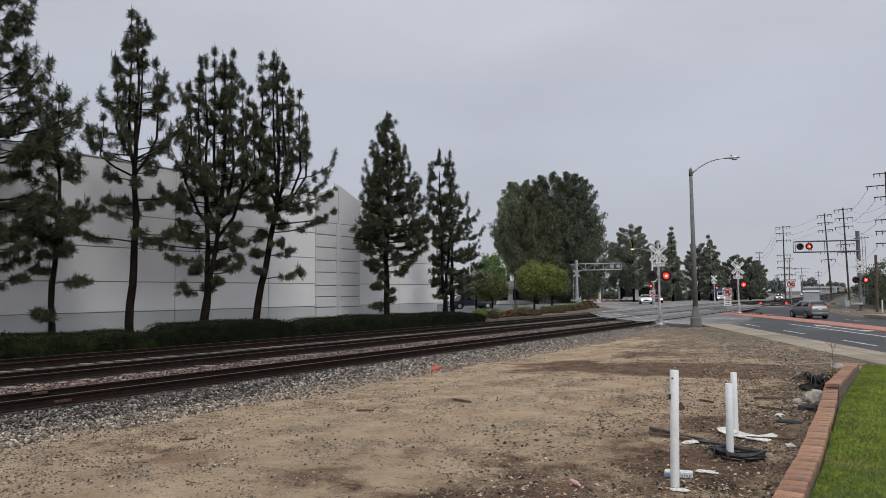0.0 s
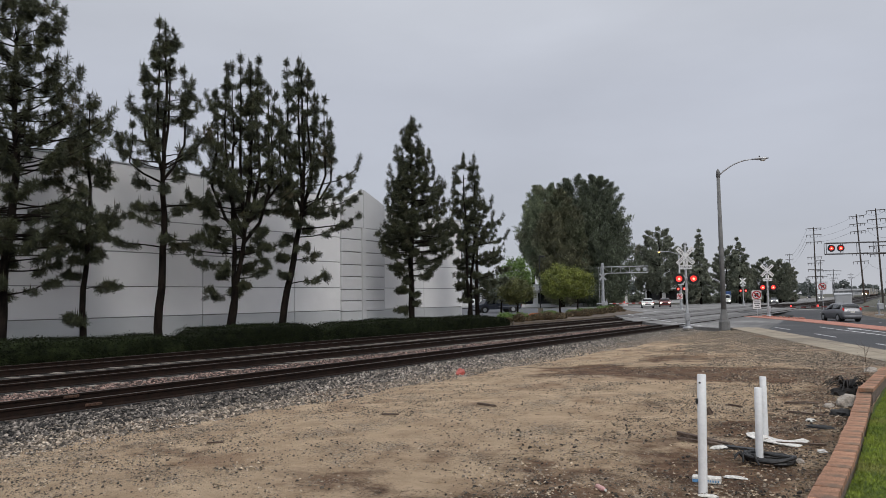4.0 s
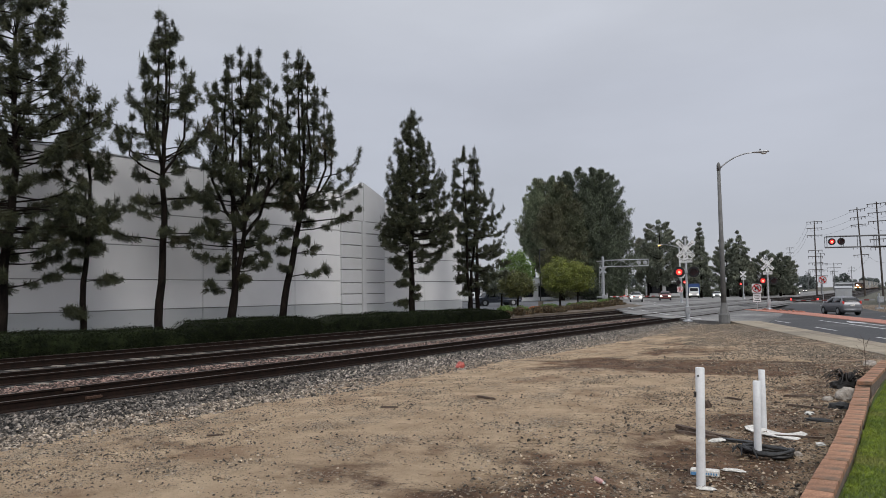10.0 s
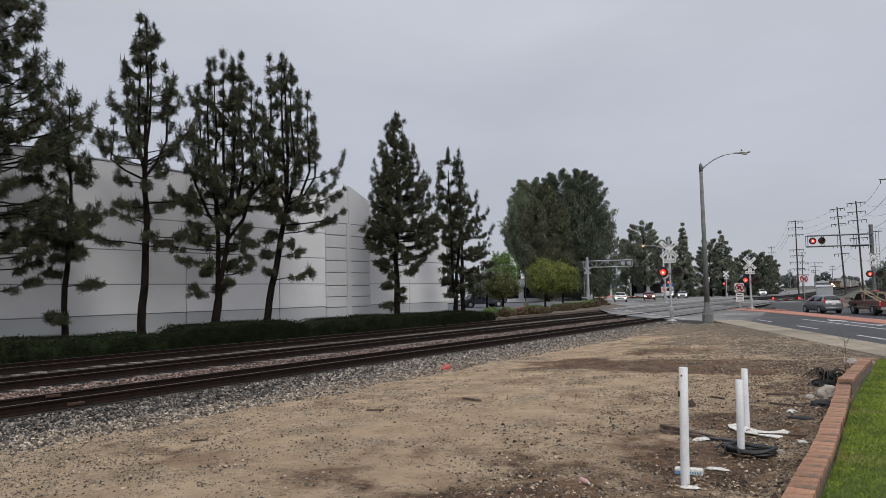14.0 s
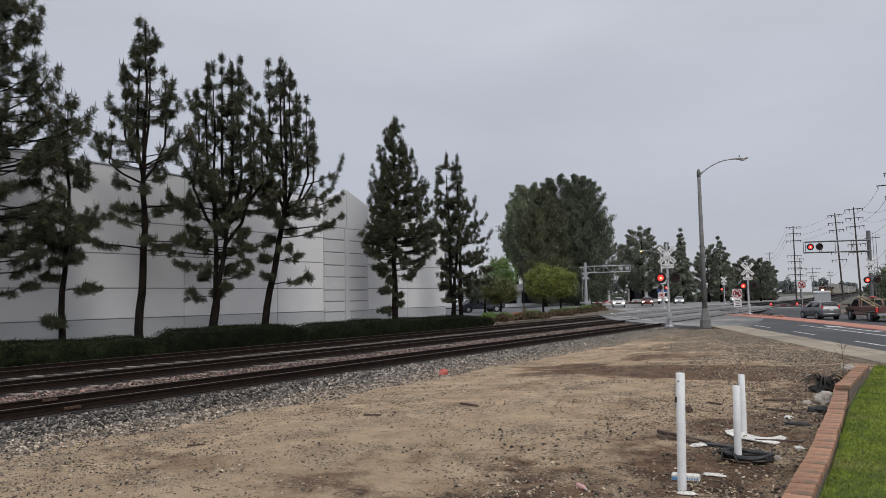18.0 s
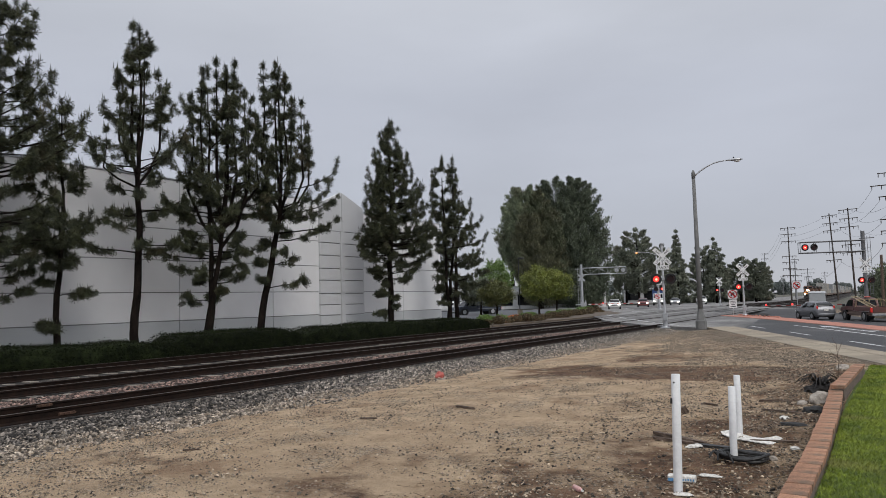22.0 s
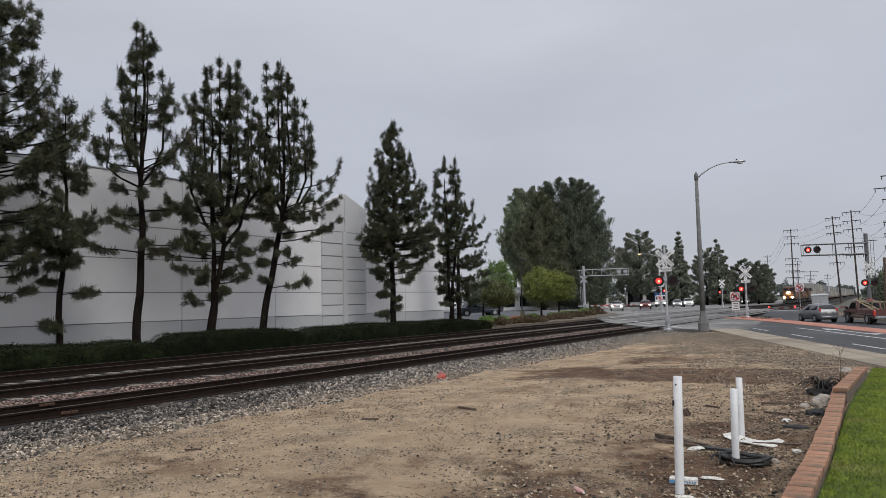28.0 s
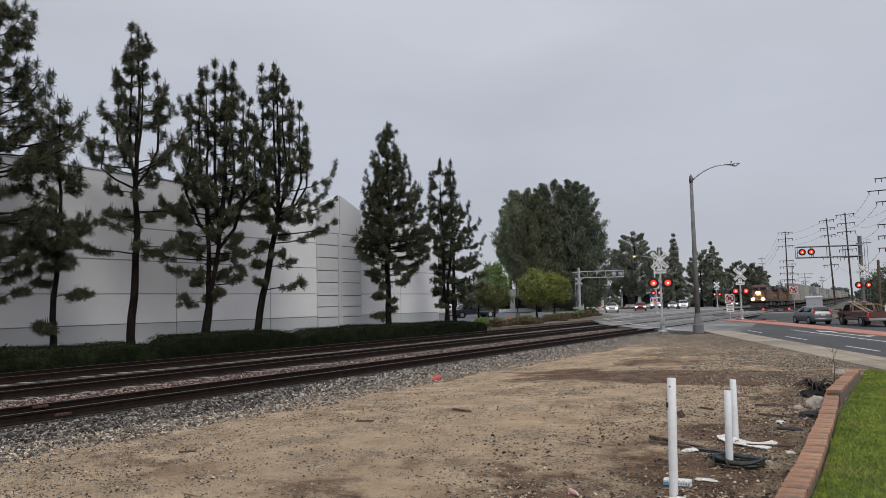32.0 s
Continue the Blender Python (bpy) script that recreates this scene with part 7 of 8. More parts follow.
def plastic_sheet():
    bm = B()
    out = [(-0.36, 0.02), (-0.34, 0.10), (-0.22, 0.12), (-0.05, 0.08), (0.12, 0.0), (0.2, 0.02), (0.22, 0.14), (0.30, 0.13), (0.36, -0.07), (0.1, -0.11), (-0.15, -0.04), (-0.3, -0.02)]
    prism(bm, out, Matrix.Identity(4), 0.018)
    bmesh.ops.triangulate(bm, faces=bm.faces[:])
    for v in bm.verts:
        v.co = Vector((v.co.x * 1.12, v.co.y * 1.7, v.co.z * 0.6 + 0.03 * abs(v.co.x) + 0.02 * math.sin(v.co.x * 11)))
    ob = link("foam_scrap", bm, M["paper"])
    ob.matrix_basis = pose(-1.88, 9.86, lot_z(-1.88, 9.86) + 0.015, 3, 0, -22)
    tagged(ob, "torn piece of white foam board on the dirt", "litter", "litter")


plastic_sheet()
M["bagred"] = surf("salmon_plastic_bag", (0.36, 0.055, 0.04), (0.50, 0.12, 0.09), 9, 0.4, 0, 0.2, 30)
M["pinkb"] = surf("faded_pink_plastic", (0.5, 0.26, 0.24), (0.62, 0.38, 0.35), 9, 0.4, 0, 0, 40)
M["greyrock"] = surf("pale_boulder", (0.24, 0.21, 0.18), (0.40, 0.36, 0.31), 6, 0.95, 0, 0.5, 40)
M["bluep"] = surf("blue_print", (0.10, 0.26, 0.48), (0.14, 0.32, 0.55), 9, 0.6, 0, 0, 40)
M["blackcloth"] = surf("black_sacking", (0.010, 0.009, 0.009), (0.03, 0.027, 0.025), 9, 0.7, 0, 0.4, 30)
crumple("plastic_bag", (-10.37, 15.7), (0.19, 0.13, 0.15), M["bagred"], "crumpled salmon-red plastic bag on the ballast edge", "litter", 3, group="litter")
crumple("paper_scrap", (-1.86, 7.72), (0.11, 0.05, 0.02), M["paper"], "crumpled white paper scrap on the dirt", "litter", 5, group="litter")
crumple("paper_scrap", (-1.68, 11.5), (0.09, 0.06, 0.03), M["paper"], "crumpled white paper scrap on the dirt", "litter", 8, group="litter")
crumple("paper_scrap", (-2.35, 9.1), (0.12, 0.05, 0.03), M["paper"], "crumpled white paper scrap on the dirt", "litter", 11, group="litter")
crumple("paper_scrap", (-1.28, 9.4), (0.06, 0.05, 0.025), M["paper"], "small white paper scrap beside the wall", "litter", 14, 2, group="litter")
crumple("paper_scrap", (-1.9, 6.9), (0.09, 0.05, 0.02), M["paper"], "crumpled white paper scrap by the pipe foot", "litter", 15, 2, group="litter")


def torn_sheeting():
    """Stiff black strips that spring from a low mound and curl over, like a heap of dead fronds."""
    rnd = random.Random(31)
    t = thing("torn_sheeting", pose(-1.50, 14.5, lot_z(-1.5, 14.5)), "shaggy heap of torn black sheeting beside the brick wall", "rubbish heap")
    bm = B()
    bmesh.ops.create_icosphere(bm, subdivisions=3, radius=1.0)
    for v in bm.verts:
        k = 1 + 0.4 * noise.noise(v.co * 2.1)
        v.co = Vector((v.co.x * 0.26 * k, v.co.y * 0.24 * k, max(-0.1, v.co.z) * 0.15 * k))
    part("mound", bm, M["blackcloth"], t)
    for q in range(46):
        a, r, h = rnd.uniform(0, 6.283), rnd.uniform(0.2, 0.42), rnd.uniform(0.10, 0.30)
        c, d = math.cos(a), math.sin(a)
        w = rnd.uniform(0.012, 0.03)
        bm = B()
        rows = []
        for j in range(6):
            u = j / 5
            x, z = 0.05 + r * u, 0.06 + h * math.sin(2.6 * u) * (1 - 0.25 * u)
            ww = w * (1 - 0.75 * u)
            rows.append([bm.verts.new((c * x - d * ww * e, d * x + c * ww * e, max(0.0, z) + (0.008 if e else 0.0))) for e in (-1, 0, 1)])
        for p, g in zip(rows, rows[1:]):
            for e in range(2):
                bm.faces.new((p[e], p[e + 1], g[e + 1], g[e]))
        part("strip", bm, M["blackcloth"], t)


torn_sheeting()
crumple("boulder", (-1.36, 13.2), (0.17, 0.22, 0.15), M["greyrock"], "pale grey rock beside the brick wall", "rock", 4, 3, 0.25, "rocks")
crumple("boulder", (-1.62, 13.0), (0.08, 0.10, 0.06), M["greyrock"], "small pale rock among the litter", "rock", 9, 2, 0.25, "rocks")
crumple("boulder", (-1.45, 18.6), (0.22, 0.14, 0.08), M["greyrock"], "flat pale rock at the end of the wall", "rock", 12, 3, 0.25, "rocks")
crumple("boulder", (-1.42, 8.75), (0.055, 0.05, 0.04), M["greyrock"], "fist-sized pale stone by the hose coil", "rock", 13, 2, 0.25, "rocks")
crumple("boulder", (-2.0, 8.95), (0.05, 0.05, 0.04), M["greyrock"], "fist-sized pale stone by the hose coil", "rock", 16, 2, 0.25, "rocks")
crumple("rubber_scrap", (-1.36, 12.2), (0.16, 0.20, 0.09), M["rubber"], "lump of black rubber beside the brick wall", "litter", 10, 3, 0.3, "litter")
crumple("rubber_scrap", (-1.5, 11.0), (0.10, 0.16, 0.03), M["rubber"], "flat black rubber strip beside the wall", "litter", 17, 3, 0.3, "litter")


def bottle():
    t = thing("plastic_bottle", pose(-2.82, 6.62, lot_z(-2.82, 6.62) + 0.026, 0, 90, -38) @ Matrix.Scale(0.78, 4), "faded pink crushed plastic bottle on the dirt", "bottle")
    bm = B()
    tube(bm, [(0, 0, -0.10), (0, 0, -0.095), (0, 0, -0.03), (0, 0, 0.02), (0, 0, 0.06), (0, 0, 0.09)], [0.028, 0.034, 0.031, 0.034, 0.026, 0.012], 14)
    part("body", bm, M["pinkb"], t, smooth=True)
    bm = B()
    tube(bm, [(0, 0, 0.09), (0, 0, 0.112)], 0.015, 10)
    part("cap", bm, M["paper"], t, "white cap")


bottle()


def packet():
    t = thing("paper_packet", pose(-2.06, 7.45, lot_z(-2.06, 7.45), 0, 0, 10), "flattened white and blue paper packet at the pipe foot", "packet")
    bm = B()
    box(bm, (0, 0, 0.032), (0.27, 0.10, 0.062), bev=0.008)
    b = part("box", bm, M["paper"], t)
    bm = B()
    box(bm, (-0.075, -0.0518, 0.024), (0.11, 0.002, 0.03))
    part("print_band", bm, M["bluep"], b, "blue printed band")
    for k in range(5):
        bm = B()
        box(bm, (0.015 + 0.024 * k, -0.0518, 0.028), (0.013, 0.002, 0.020))
        part("print_bar", bm, M["bluep"], b)


packet()


def weed():
    t = thing("dead_weed", pose(-1.42, 17.0, 0.05), "thin leafless dead weed at the wall's end", "weed")
    rnd = random.Random(8)
    bm = B()
    tube(bm, [(0, 0, 0), (0.02, 0, 0.35), (0.0, 0.02, 0.75)], [0.008, 0.006, 0.003], 5)
    part("stem", bm, M["driftwood"], t)
    bm = B()
    for k in range(11):
        z = 0.2 + 0.05 * k
        a = rnd.uniform(0, 6.28)
        r = rnd.uniform(0.08, 0.2)
        tube(bm, [(0.01, 0, z), (r * 0.6 * math.cos(a), r * 0.6 * math.sin(a), z + 0.06), (r * math.cos(a), r * math.sin(a), z + 0.15)], [0.004, 0.003, 0.002], 4)
        part("twig", bm, M["driftwood"], t)
        bm = B()
    bm.free()


weed()


# ---- dry shrubs and planting beyond the tracks ----
M["dryleaf"] = surf("dry_shrub_leaf", (0.045, 0.034, 0.019), (0.15, 0.108, 0.055), 1.5, 0.8, 0, 0, 12, each=0.5, c=(0.13, 0.065, 0.035), c_at=0.62)
M["orangeleaf"] = surf("orange_shrub_leaf", (0.42, 0.13, 0.04), (0.55, 0.20, 0.07), 1.5, 0.8, 0, 0, 12, each=0.3)
M["mulch"] = surf("brown_mulch", (0.07, 0.055, 0.042), (0.14, 0.108, 0.08), 1.0, 0.95, 0, 0.4, 20)
sheet("planting_bed", [(-24.6, 44, 0.13), (-24.8, 60, 0.13), (-26.5, 76, 0.13), (-32.5, 88, 0.13), (-38, 97, 0.13), (-36.5, 78, 0.16), (-29.5, 60, 0.16), (-28.5, 50, 0.16)], M["mulch"], "brown mulched planting bed beside the crossing", "planting bed", 0.2)


def shrub(x, y, r, h, mat, label, seed, n=520):
    rng = np.random.default_rng(seed)
    c = rng.normal(size=(n, 3))
    c /= np.linalg.norm(c, axis=1, keepdims=True)
    c *= rng.uniform(0.4, 1.0, (n, 1)) ** 0.5
    c = c * np.array([r, r, h * 0.55]) + np.array([0, 0, h * 0.5])
    c += rng.normal(size=(n, 3)) * 0.05
    c[:, 2] = np.abs(c[:, 2])
    v, f = leaves(c, 0.085, rng)
    ob = solid("shrub", v, f, M[mat])
    ob.matrix_basis = pose(x, y, 0.12)
    return tagged(ob, label, "shrub", "planting bed shrubs")


rnd = random.Random(77)
for k in range(85):
    u = rnd.random()
    x = -25.4 - 9.0 * u ** 1.6 + rnd.uniform(-0.8, 0.3)
    y = 46 + 44 * u + rnd.uniform(-2, 2)
    if rnd.random() < 0.25:
        shrub(x - 1, y, 0.55, 0.6, "leaf", "small green shrub in the planting bed", 200 + k)
    else:
        shrub(x, y, rnd.uniform(0.25, 0.6), rnd.uniform(0.2, 0.62), "dryleaf", "dry brownish shrub in the planting bed", 200 + k)
for k, (x, y) in enumerate(((-27.3, 52.2), (-26.6, 50.6), (-28.2, 54.6), (-31.5, 70.0))):
    shrub(x, y, 0.6, 0.42, "orangeleaf", "low orange flowering shrub by the parking lot", 300 + k)
for k, (x, y, r, h) in enumerate(((-1.6, 97, 3.2, 5.2), (0.5, 92, 3.0, 4.6), (2.5, 88, 3.0, 4.4), (-3.4, 104, 2.2, 4.2))):
    leafy("roadside_bush", (x, y), [(0.1, r * 0.8), (h * 0.4, r), (h * 0.8, r * 0.7), (h, r * 0.2)], 6000, 0.13, "needle_c", "dense green bush beside the sidewalk", 90 + k, (0.1, 0.8), 0.7, "roadside bushes")


def timber_post():
    t = thing("timber_post", pose(-2.1, 67.6, 0.05, 0, 1.0, 0), "plain brown timber post beside the sidewalk", "post")
    bm = B()
    tube(bm, [(0, 0, 0), (0, 0, 4.6)], [0.12, 0.10], 10)
    part("pole", bm, M["driftwood"], t)
    bm = B()
    tube(bm, [(0.35, -0.1, 0), (0.35, -0.1, 1.0)], 0.06, 8)
    part("marker", bm, M["white"], t, "short white marker pipe")


timber_post()


# ---- far buildings ----
def office(name, x, y, w, d, h, turn, label, wall="wallpaint", pane="carglass"):
    t = thing(name, pose(x, y, 0.05, 0, 0, turn), label, "building", "far office buildings")
    bm = B()
    box(bm, (0, 0, h / 2), (w, d, h), bev=0.05)
    part("wall", bm, M[wall], t)
    bm = B()
    box(bm, (0, 0, h + 0.1), (w + 0.4, d + 0.4, 0.25))
    part("roof", bm, M["bandpaint"] if pane == "carglass" else M[pane], t)
    k = int(w / 3.2)
    for j in range(k):
        xx = -w / 2 + (j + 0.5) * w / k
        bm = B()
        box(bm, (xx, -d / 2 - 0.02, h * 0.42), (w / k * 0.72, 0.08, h * 0.5))
        part("window", bm, M[pane], t, "dark window" if pane == "carglass" else "window in a haze-pale grey")
    bm = B()
    box(bm, (0, -d / 2 - 0.6, h * 0.78), (w * 0.9, 1.2, 0.3))
    part("canopy", bm, M[wall], t)
    return t


office("office_building", -66, 128, 34, 10, 4.2, 25, "low white office building behind the parking lot")
office("office_building", -60.5, 190, 9, 8, 4.8, 15, "low white office building with dark windows beyond the crossing")
office("distant_shed", -58, 640, 24, 14, 5.0, 3, "long low industrial shed in haze-pale colours", "mistwall", "mistpane")
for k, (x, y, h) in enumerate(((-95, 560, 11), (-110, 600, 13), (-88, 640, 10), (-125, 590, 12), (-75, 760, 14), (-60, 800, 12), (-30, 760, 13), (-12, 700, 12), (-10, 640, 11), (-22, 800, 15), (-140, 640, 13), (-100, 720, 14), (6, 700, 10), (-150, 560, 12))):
    leafy("distant_tree", (x, y), [(1, 4), (h * 0.4, 6), (h * 0.75, 4.5), (h, 1)], 1500, 0.8, "leaf_mist", "tree on the horizon, haze put into its pale colour", 120 + k, (0.4, 2), 2.0, "misty horizon trees", z0=-0.7, limbs=2)
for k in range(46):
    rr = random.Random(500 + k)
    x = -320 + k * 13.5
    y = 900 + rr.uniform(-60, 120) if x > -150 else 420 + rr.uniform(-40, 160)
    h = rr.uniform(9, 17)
    leafy("distant_tree", (x, y), [(0.5, 6), (h * 0.4, 8), (h * 0.75, 6), (h, 1)], 700, 1.3, "leaf_mist", "tree on the horizon, haze put into its pale colour", 160 + k, (0.4, 2), 2.6, "misty horizon trees", z0=-0.7, limbs=1)


# ---- vehicles ----
def shell(bm, outline, half):
    """A body from its side outline (y, z), half as wide at each height as half(y, z) says, with softened flanks."""
    L = [bm.verts.new((-half(y, z), y, z)) for y, z in outline]
    R = [bm.verts.new((half(y, z), y, z)) for y, z in outline]
    cy = sum(p[0] for p in outline) / len(outline)
    n = len(outline)
    for k in range(n):
        bm.faces.new((L[k], L[(k + 1) % n], R[(k + 1) % n], R[k]))
    bm.faces.new(L[::-1])
    bm.faces.new(R)
    bmesh.ops.recalc_face_normals(bm, faces=bm.faces[:])
    es = [e for e in bm.edges if abs(e.verts[0].co.x + e.verts[1].co.x) > 0.2]
    bmesh.ops.bevel(bm, geom=es, offset=0.13, segments=4, affect="EDGES", clamp_overlap=True)


def wheel(parent, x, y, r, w=0.2):
    sx = 1 if x > 0 else -1
    t = new("wheel")
    t.parent = parent
    t.matrix_basis = pose(x, y, r)
    bm = B()
    tube(bm, [(-w / 2, 0, 0), (-w / 2 + 0.03, 0, 0), (w / 2 - 0.03, 0, 0), (w / 2, 0, 0)], [r * 0.9, r, r, r * 0.9], 20)
    part("tyre", bm, M["rubber"], t)
    bm = B()
    tube(bm, [(sx * w / 2, 0, 0), (sx * (w / 2 + 0.012), 0, 0)], [r * 0.64, r * 0.58], 16)
    part("rim", bm, M["rim"], t)
    return t


def quad_part(name, pts, material, parent, label=""):
    bm = B()
    bm.faces.new([bm.verts.new(p) for p in pts])
    ob = part(name, bm, material, parent, label)
    md = ob.modifiers.new("thick", "SOLIDIFY")
    md.thickness, md.offset = 0.012, 0
    return ob


CAR_SHAPES = dict(
    hatch=(4.1, 1.53, ((-2.05, 0.42, 0.74, 0.78, 0.62, 0.58), (-1.98, 0.26, 0.93, 1.00, 0.79, 0.70), (-1.84, 0.22, 0.99, 1.20, 0.83, 0.64), (-1.62, 0.22, 0.99, 1.44, 0.845, 0.60), (-1.25, 0.22, 0.985, 1.52, 0.85, 0.59), (-0.35, 0.22, 0.965, 1.545, 0.85, 0.60), (0.35, 0.22, 0.95, 1.49, 0.85, 0.60), (0.82, 0.22, 0.945, 1.25, 0.85, 0.63), (1.24, 0.22, 0.94, 0.995, 0.84, 0.68), (1.62, 0.22, 0.86, 0.92, 0.82, 0.66), (1.92, 0.24, 0.70, 0.78, 0.75, 0.60), (2.05, 0.40, 0.56, 0.60, 0.60, 0.52)), (2, 3), (6, 8), 2),
    sedan=(4.6, 1.45, ((-2.30, 0.45, 0.74, 0.78, 0.66, 0.62), (-2.22, 0.28, 0.94, 0.99, 0.82, 0.70), (-1.65, 0.24, 0.97, 1.04, 0.88, 0.70), (-0.98, 0.24, 0.97, 1.37, 0.90, 0.60), (-0.55, 0.24, 0.96, 1.44, 0.90, 0.60), (-0.05, 0.24, 0.95, 1.455, 0.90, 0.61), (0.32, 0.24, 0.95, 1.41, 0.90, 0.61), (0.75, 0.24, 0.945, 1.22, 0.90, 0.64), (1.16, 0.24, 0.94, 1.0, 0.89, 0.70), (1.75, 0.24, 0.86, 0.91, 0.86, 0.68), (2.15, 0.26, 0.68, 0.75, 0.79, 0.62), (2.29, 0.40, 0.56, 0.60, 0.64, 0.55)), (2, 3), (6, 8), 3),
    suv=(4.6, 1.75, ((-2.28, 0.48, 0.80, 0.86, 0.70, 0.66), (-2.24, 0.36, 1.08, 1.14, 0.86, 0.76), (-2.16, 0.32, 1.12, 1.36, 0.90, 0.72), (-1.98, 0.32, 1.12, 1.64, 0.92, 0.68), (-1.6, 0.32, 1.11, 1.73, 0.925, 0.67), (-0.15, 0.32, 1.09, 1.755, 0.925, 0.68), (0.35, 0.32, 1.08, 1.69, 0.925, 0.68), (0.75, 0.32, 1.08, 1.42, 0.925, 0.70), (1.10, 0.32, 1.08, 1.15, 0.91, 0.75), (1.75, 0.32, 1.00, 1.06, 0.89, 0.72), (2.14, 0.34, 0.80, 0.88, 0.82, 0.66), (2.28, 0.48, 0.66, 0.70, 0.68, 0.58)), (2, 3), (6, 8), 2),
)


def car(place, turn, colour, kind, label, group, lights=True, brake=False):
    """A body lofted through cross-sections (y, underside, belt, top, half width at belt and top); the glass lies on the same surface."""
    t = thing("car", pose(*place, 0, 0, turn), label, "car", group)
    L, H, st, back_glass, front_glass, door = CAR_SHAPES[kind]
    W = 2 * max(q[4] for q in st)

    def section(q):
        y, z0, zb, zt, w, wt = q
        right_half = [(0, z0), (w * 0.80, z0), (w * 0.965, z0 + 0.10), (w, z0 + (zb - z0) * 0.62), (w * 0.975, zb), (w * 0.975 + (wt - w * 0.975) * 0.86, zb + (zt - zb) * 0.82), (wt * 0.80, zt - 0.012), (wt * 0.40, zt), (0, zt)]
        return [Vector((x, y, z)) for x, z in right_half] + [Vector((-x, y, z)) for x, z in right_half[-2:0:-1]]

    rings = [section(q) for q in st]
    n = len(rings[0])
    bm = B()
    vs = [[bm.verts.new(p) for p in r] for r in rings]
    for p, g in zip(vs, vs[1:]):
        for k in range(n):
            bm.faces.new((p[k], p[(k + 1) % n], g[(k + 1) % n], g[k]))
    bm.faces.new(vs[0])
    bm.faces.new(vs[-1][::-1])
    part("body", bm, colour, t, smooth=True)

    def pane(name, i0, i1, k0, k1, lo, hi, front, rear, label=""):
        """Glass over stations i0 to i1 and section points k0 to k1, drawn in from its border and just proud of the body."""
        bm = B()
        grid = []
        for i in range(i0, i1 + 1):
            row = [rings[i][k % n].copy() for k in range(k0, k1 + 1)]
            a, b = row[0].copy(), row[-1].copy()
            row[0], row[-1] = a.lerp(row[1], lo), b.lerp(row[-2], hi)
            grid.append(row)
        first, last = [v.copy() for v in grid[0]], [v.copy() for v in grid[-1]]
        grid[0] = [a.lerp(b, rear) for a, b in zip(first, grid[1])]
        grid[-1] = [a.lerp(b, front) for a, b in zip(last, [v for v in (first if i1 - i0 == 1 else grid[-2])])]
        rows = [[bm.verts.new(p) for p in r] for r in grid]
        for p, g in zip(rows, rows[1:]):
            for k in range(len(p) - 1):
                bm.faces.new((p[k], p[k + 1], g[k + 1], g[k]))
        bm.normal_update()
        mid = Vector((0, 0, 0.75))
        for v in bm.verts:
            out = v.normal if v.normal.dot(v.co - mid) > 0 else -v.normal
            v.co += out * 0.012
        ob = part(name, bm, M["carglass"], t, label, True)
        md = ob.modifiers.new("thick", "SOLIDIFY")
        md.thickness, md.offset = 0.008, 0
        return ob

    pane("windscreen", front_glass[0], front_glass[1], 5, 11, 0.12, 0.12, 0.14, 0.10)
    pane("rear_window", back_glass[0] - (1 if kind != "sedan" else 0), back_glass[1], 5, 11, 0.10, 0.10, 0.10, 0.55 if kind != "sedan" else 0.15)
    for k0, k1 in ((4, 5), (11, 12)):
        lo, hi = (0.10, 0.06) if k0 == 4 else (0.06, 0.10)
        pane("side_window", door + 1, 5, k0, k1, lo, hi, 0.03, 0.10)
        pane("side_window", 5, 7, k0, k1, lo, hi, 0.30, 0.08)
    belt = st[5][2]
    for s in (-1, 1):
        bm = B()
        box(bm, (s * (W / 2 + 0.06), st[7][0] - 0.05, belt + 0.08), (0.15, 0.11, 0.13), bev=0.03)
        part("mirror", bm, colour, t)
        bm = B()
        box(bm, (s * (W / 2 - 0.035), 0, st[5][1] + 0.05), (0.05, L * 0.5, 0.1), bev=0.01)
        part("sill", bm, M["plastic"], t)
        for y in (-0.62, 0.42):
            bm = B()
            box(bm, (s * (W / 2 + 0.004), y, belt - 0.13), (0.025, 0.17, 0.03), bev=0.006)
            part("door_handle", bm, colour, t)
        for y in (-L * 0.305, L * 0.315):
            bm = B()
            tube(bm, [(s * (W / 2 - 0.2), y, 0.32), (s * (W / 2 + 0.003), y, 0.32)], 0.355, 22)
            part("wheel_arch", bm, M["plastic"], t)
            wheel(t, s * (W / 2 - 0.085), y, 0.315)
        bm = B()
        zl = belt + (0.06 if kind == "hatch" else -0.08)
        box(bm, (s * (st[1][4] - 0.10), st[1][0] + 0.03, zl), (0.13, 0.16, 0.25 if kind != "sedan" else 0.16), bev=0.04)
        part("tail_light", bm, M["brakelit"] if brake else M["tail"], t, "red tail light")
        bm = B()
        box(bm, (s * (st[10][4] - 0.17), st[10][0] - 0.03, st[10][2] - 0.01), (0.34, 0.26, 0.15), bev=0.04)
        part("headlight", bm, M["head"] if lights else M["lampglass"], t, "lit headlight" if lights else "clear headlight")
    for y, nm, mat in ((st[0][0] - 0.01, "rear_bumper", colour), (st[-1][0] - 0.02, "front_bumper", colour)):
        bm = B()
        box(bm, (0, y, 0.42), (W * 0.82, 0.16, 0.24), bev=0.06)
        part(nm, bm, mat, t, smooth=True)
    bm = B()
    box(bm, (0, st[0][0] + 0.0, 0.28), (W * 0.74, 0.14, 0.12), bev=0.03)
    part("rear_valance", bm, M["plastic"], t, "black lower bumper")
    bm = B()
    box(bm, (0, st[0][0] - 0.015, 0.80), (0.36, 0.05, 0.15), bev=0.008)
    part("number_plate", bm, M["paper"], t)
    bm = B()
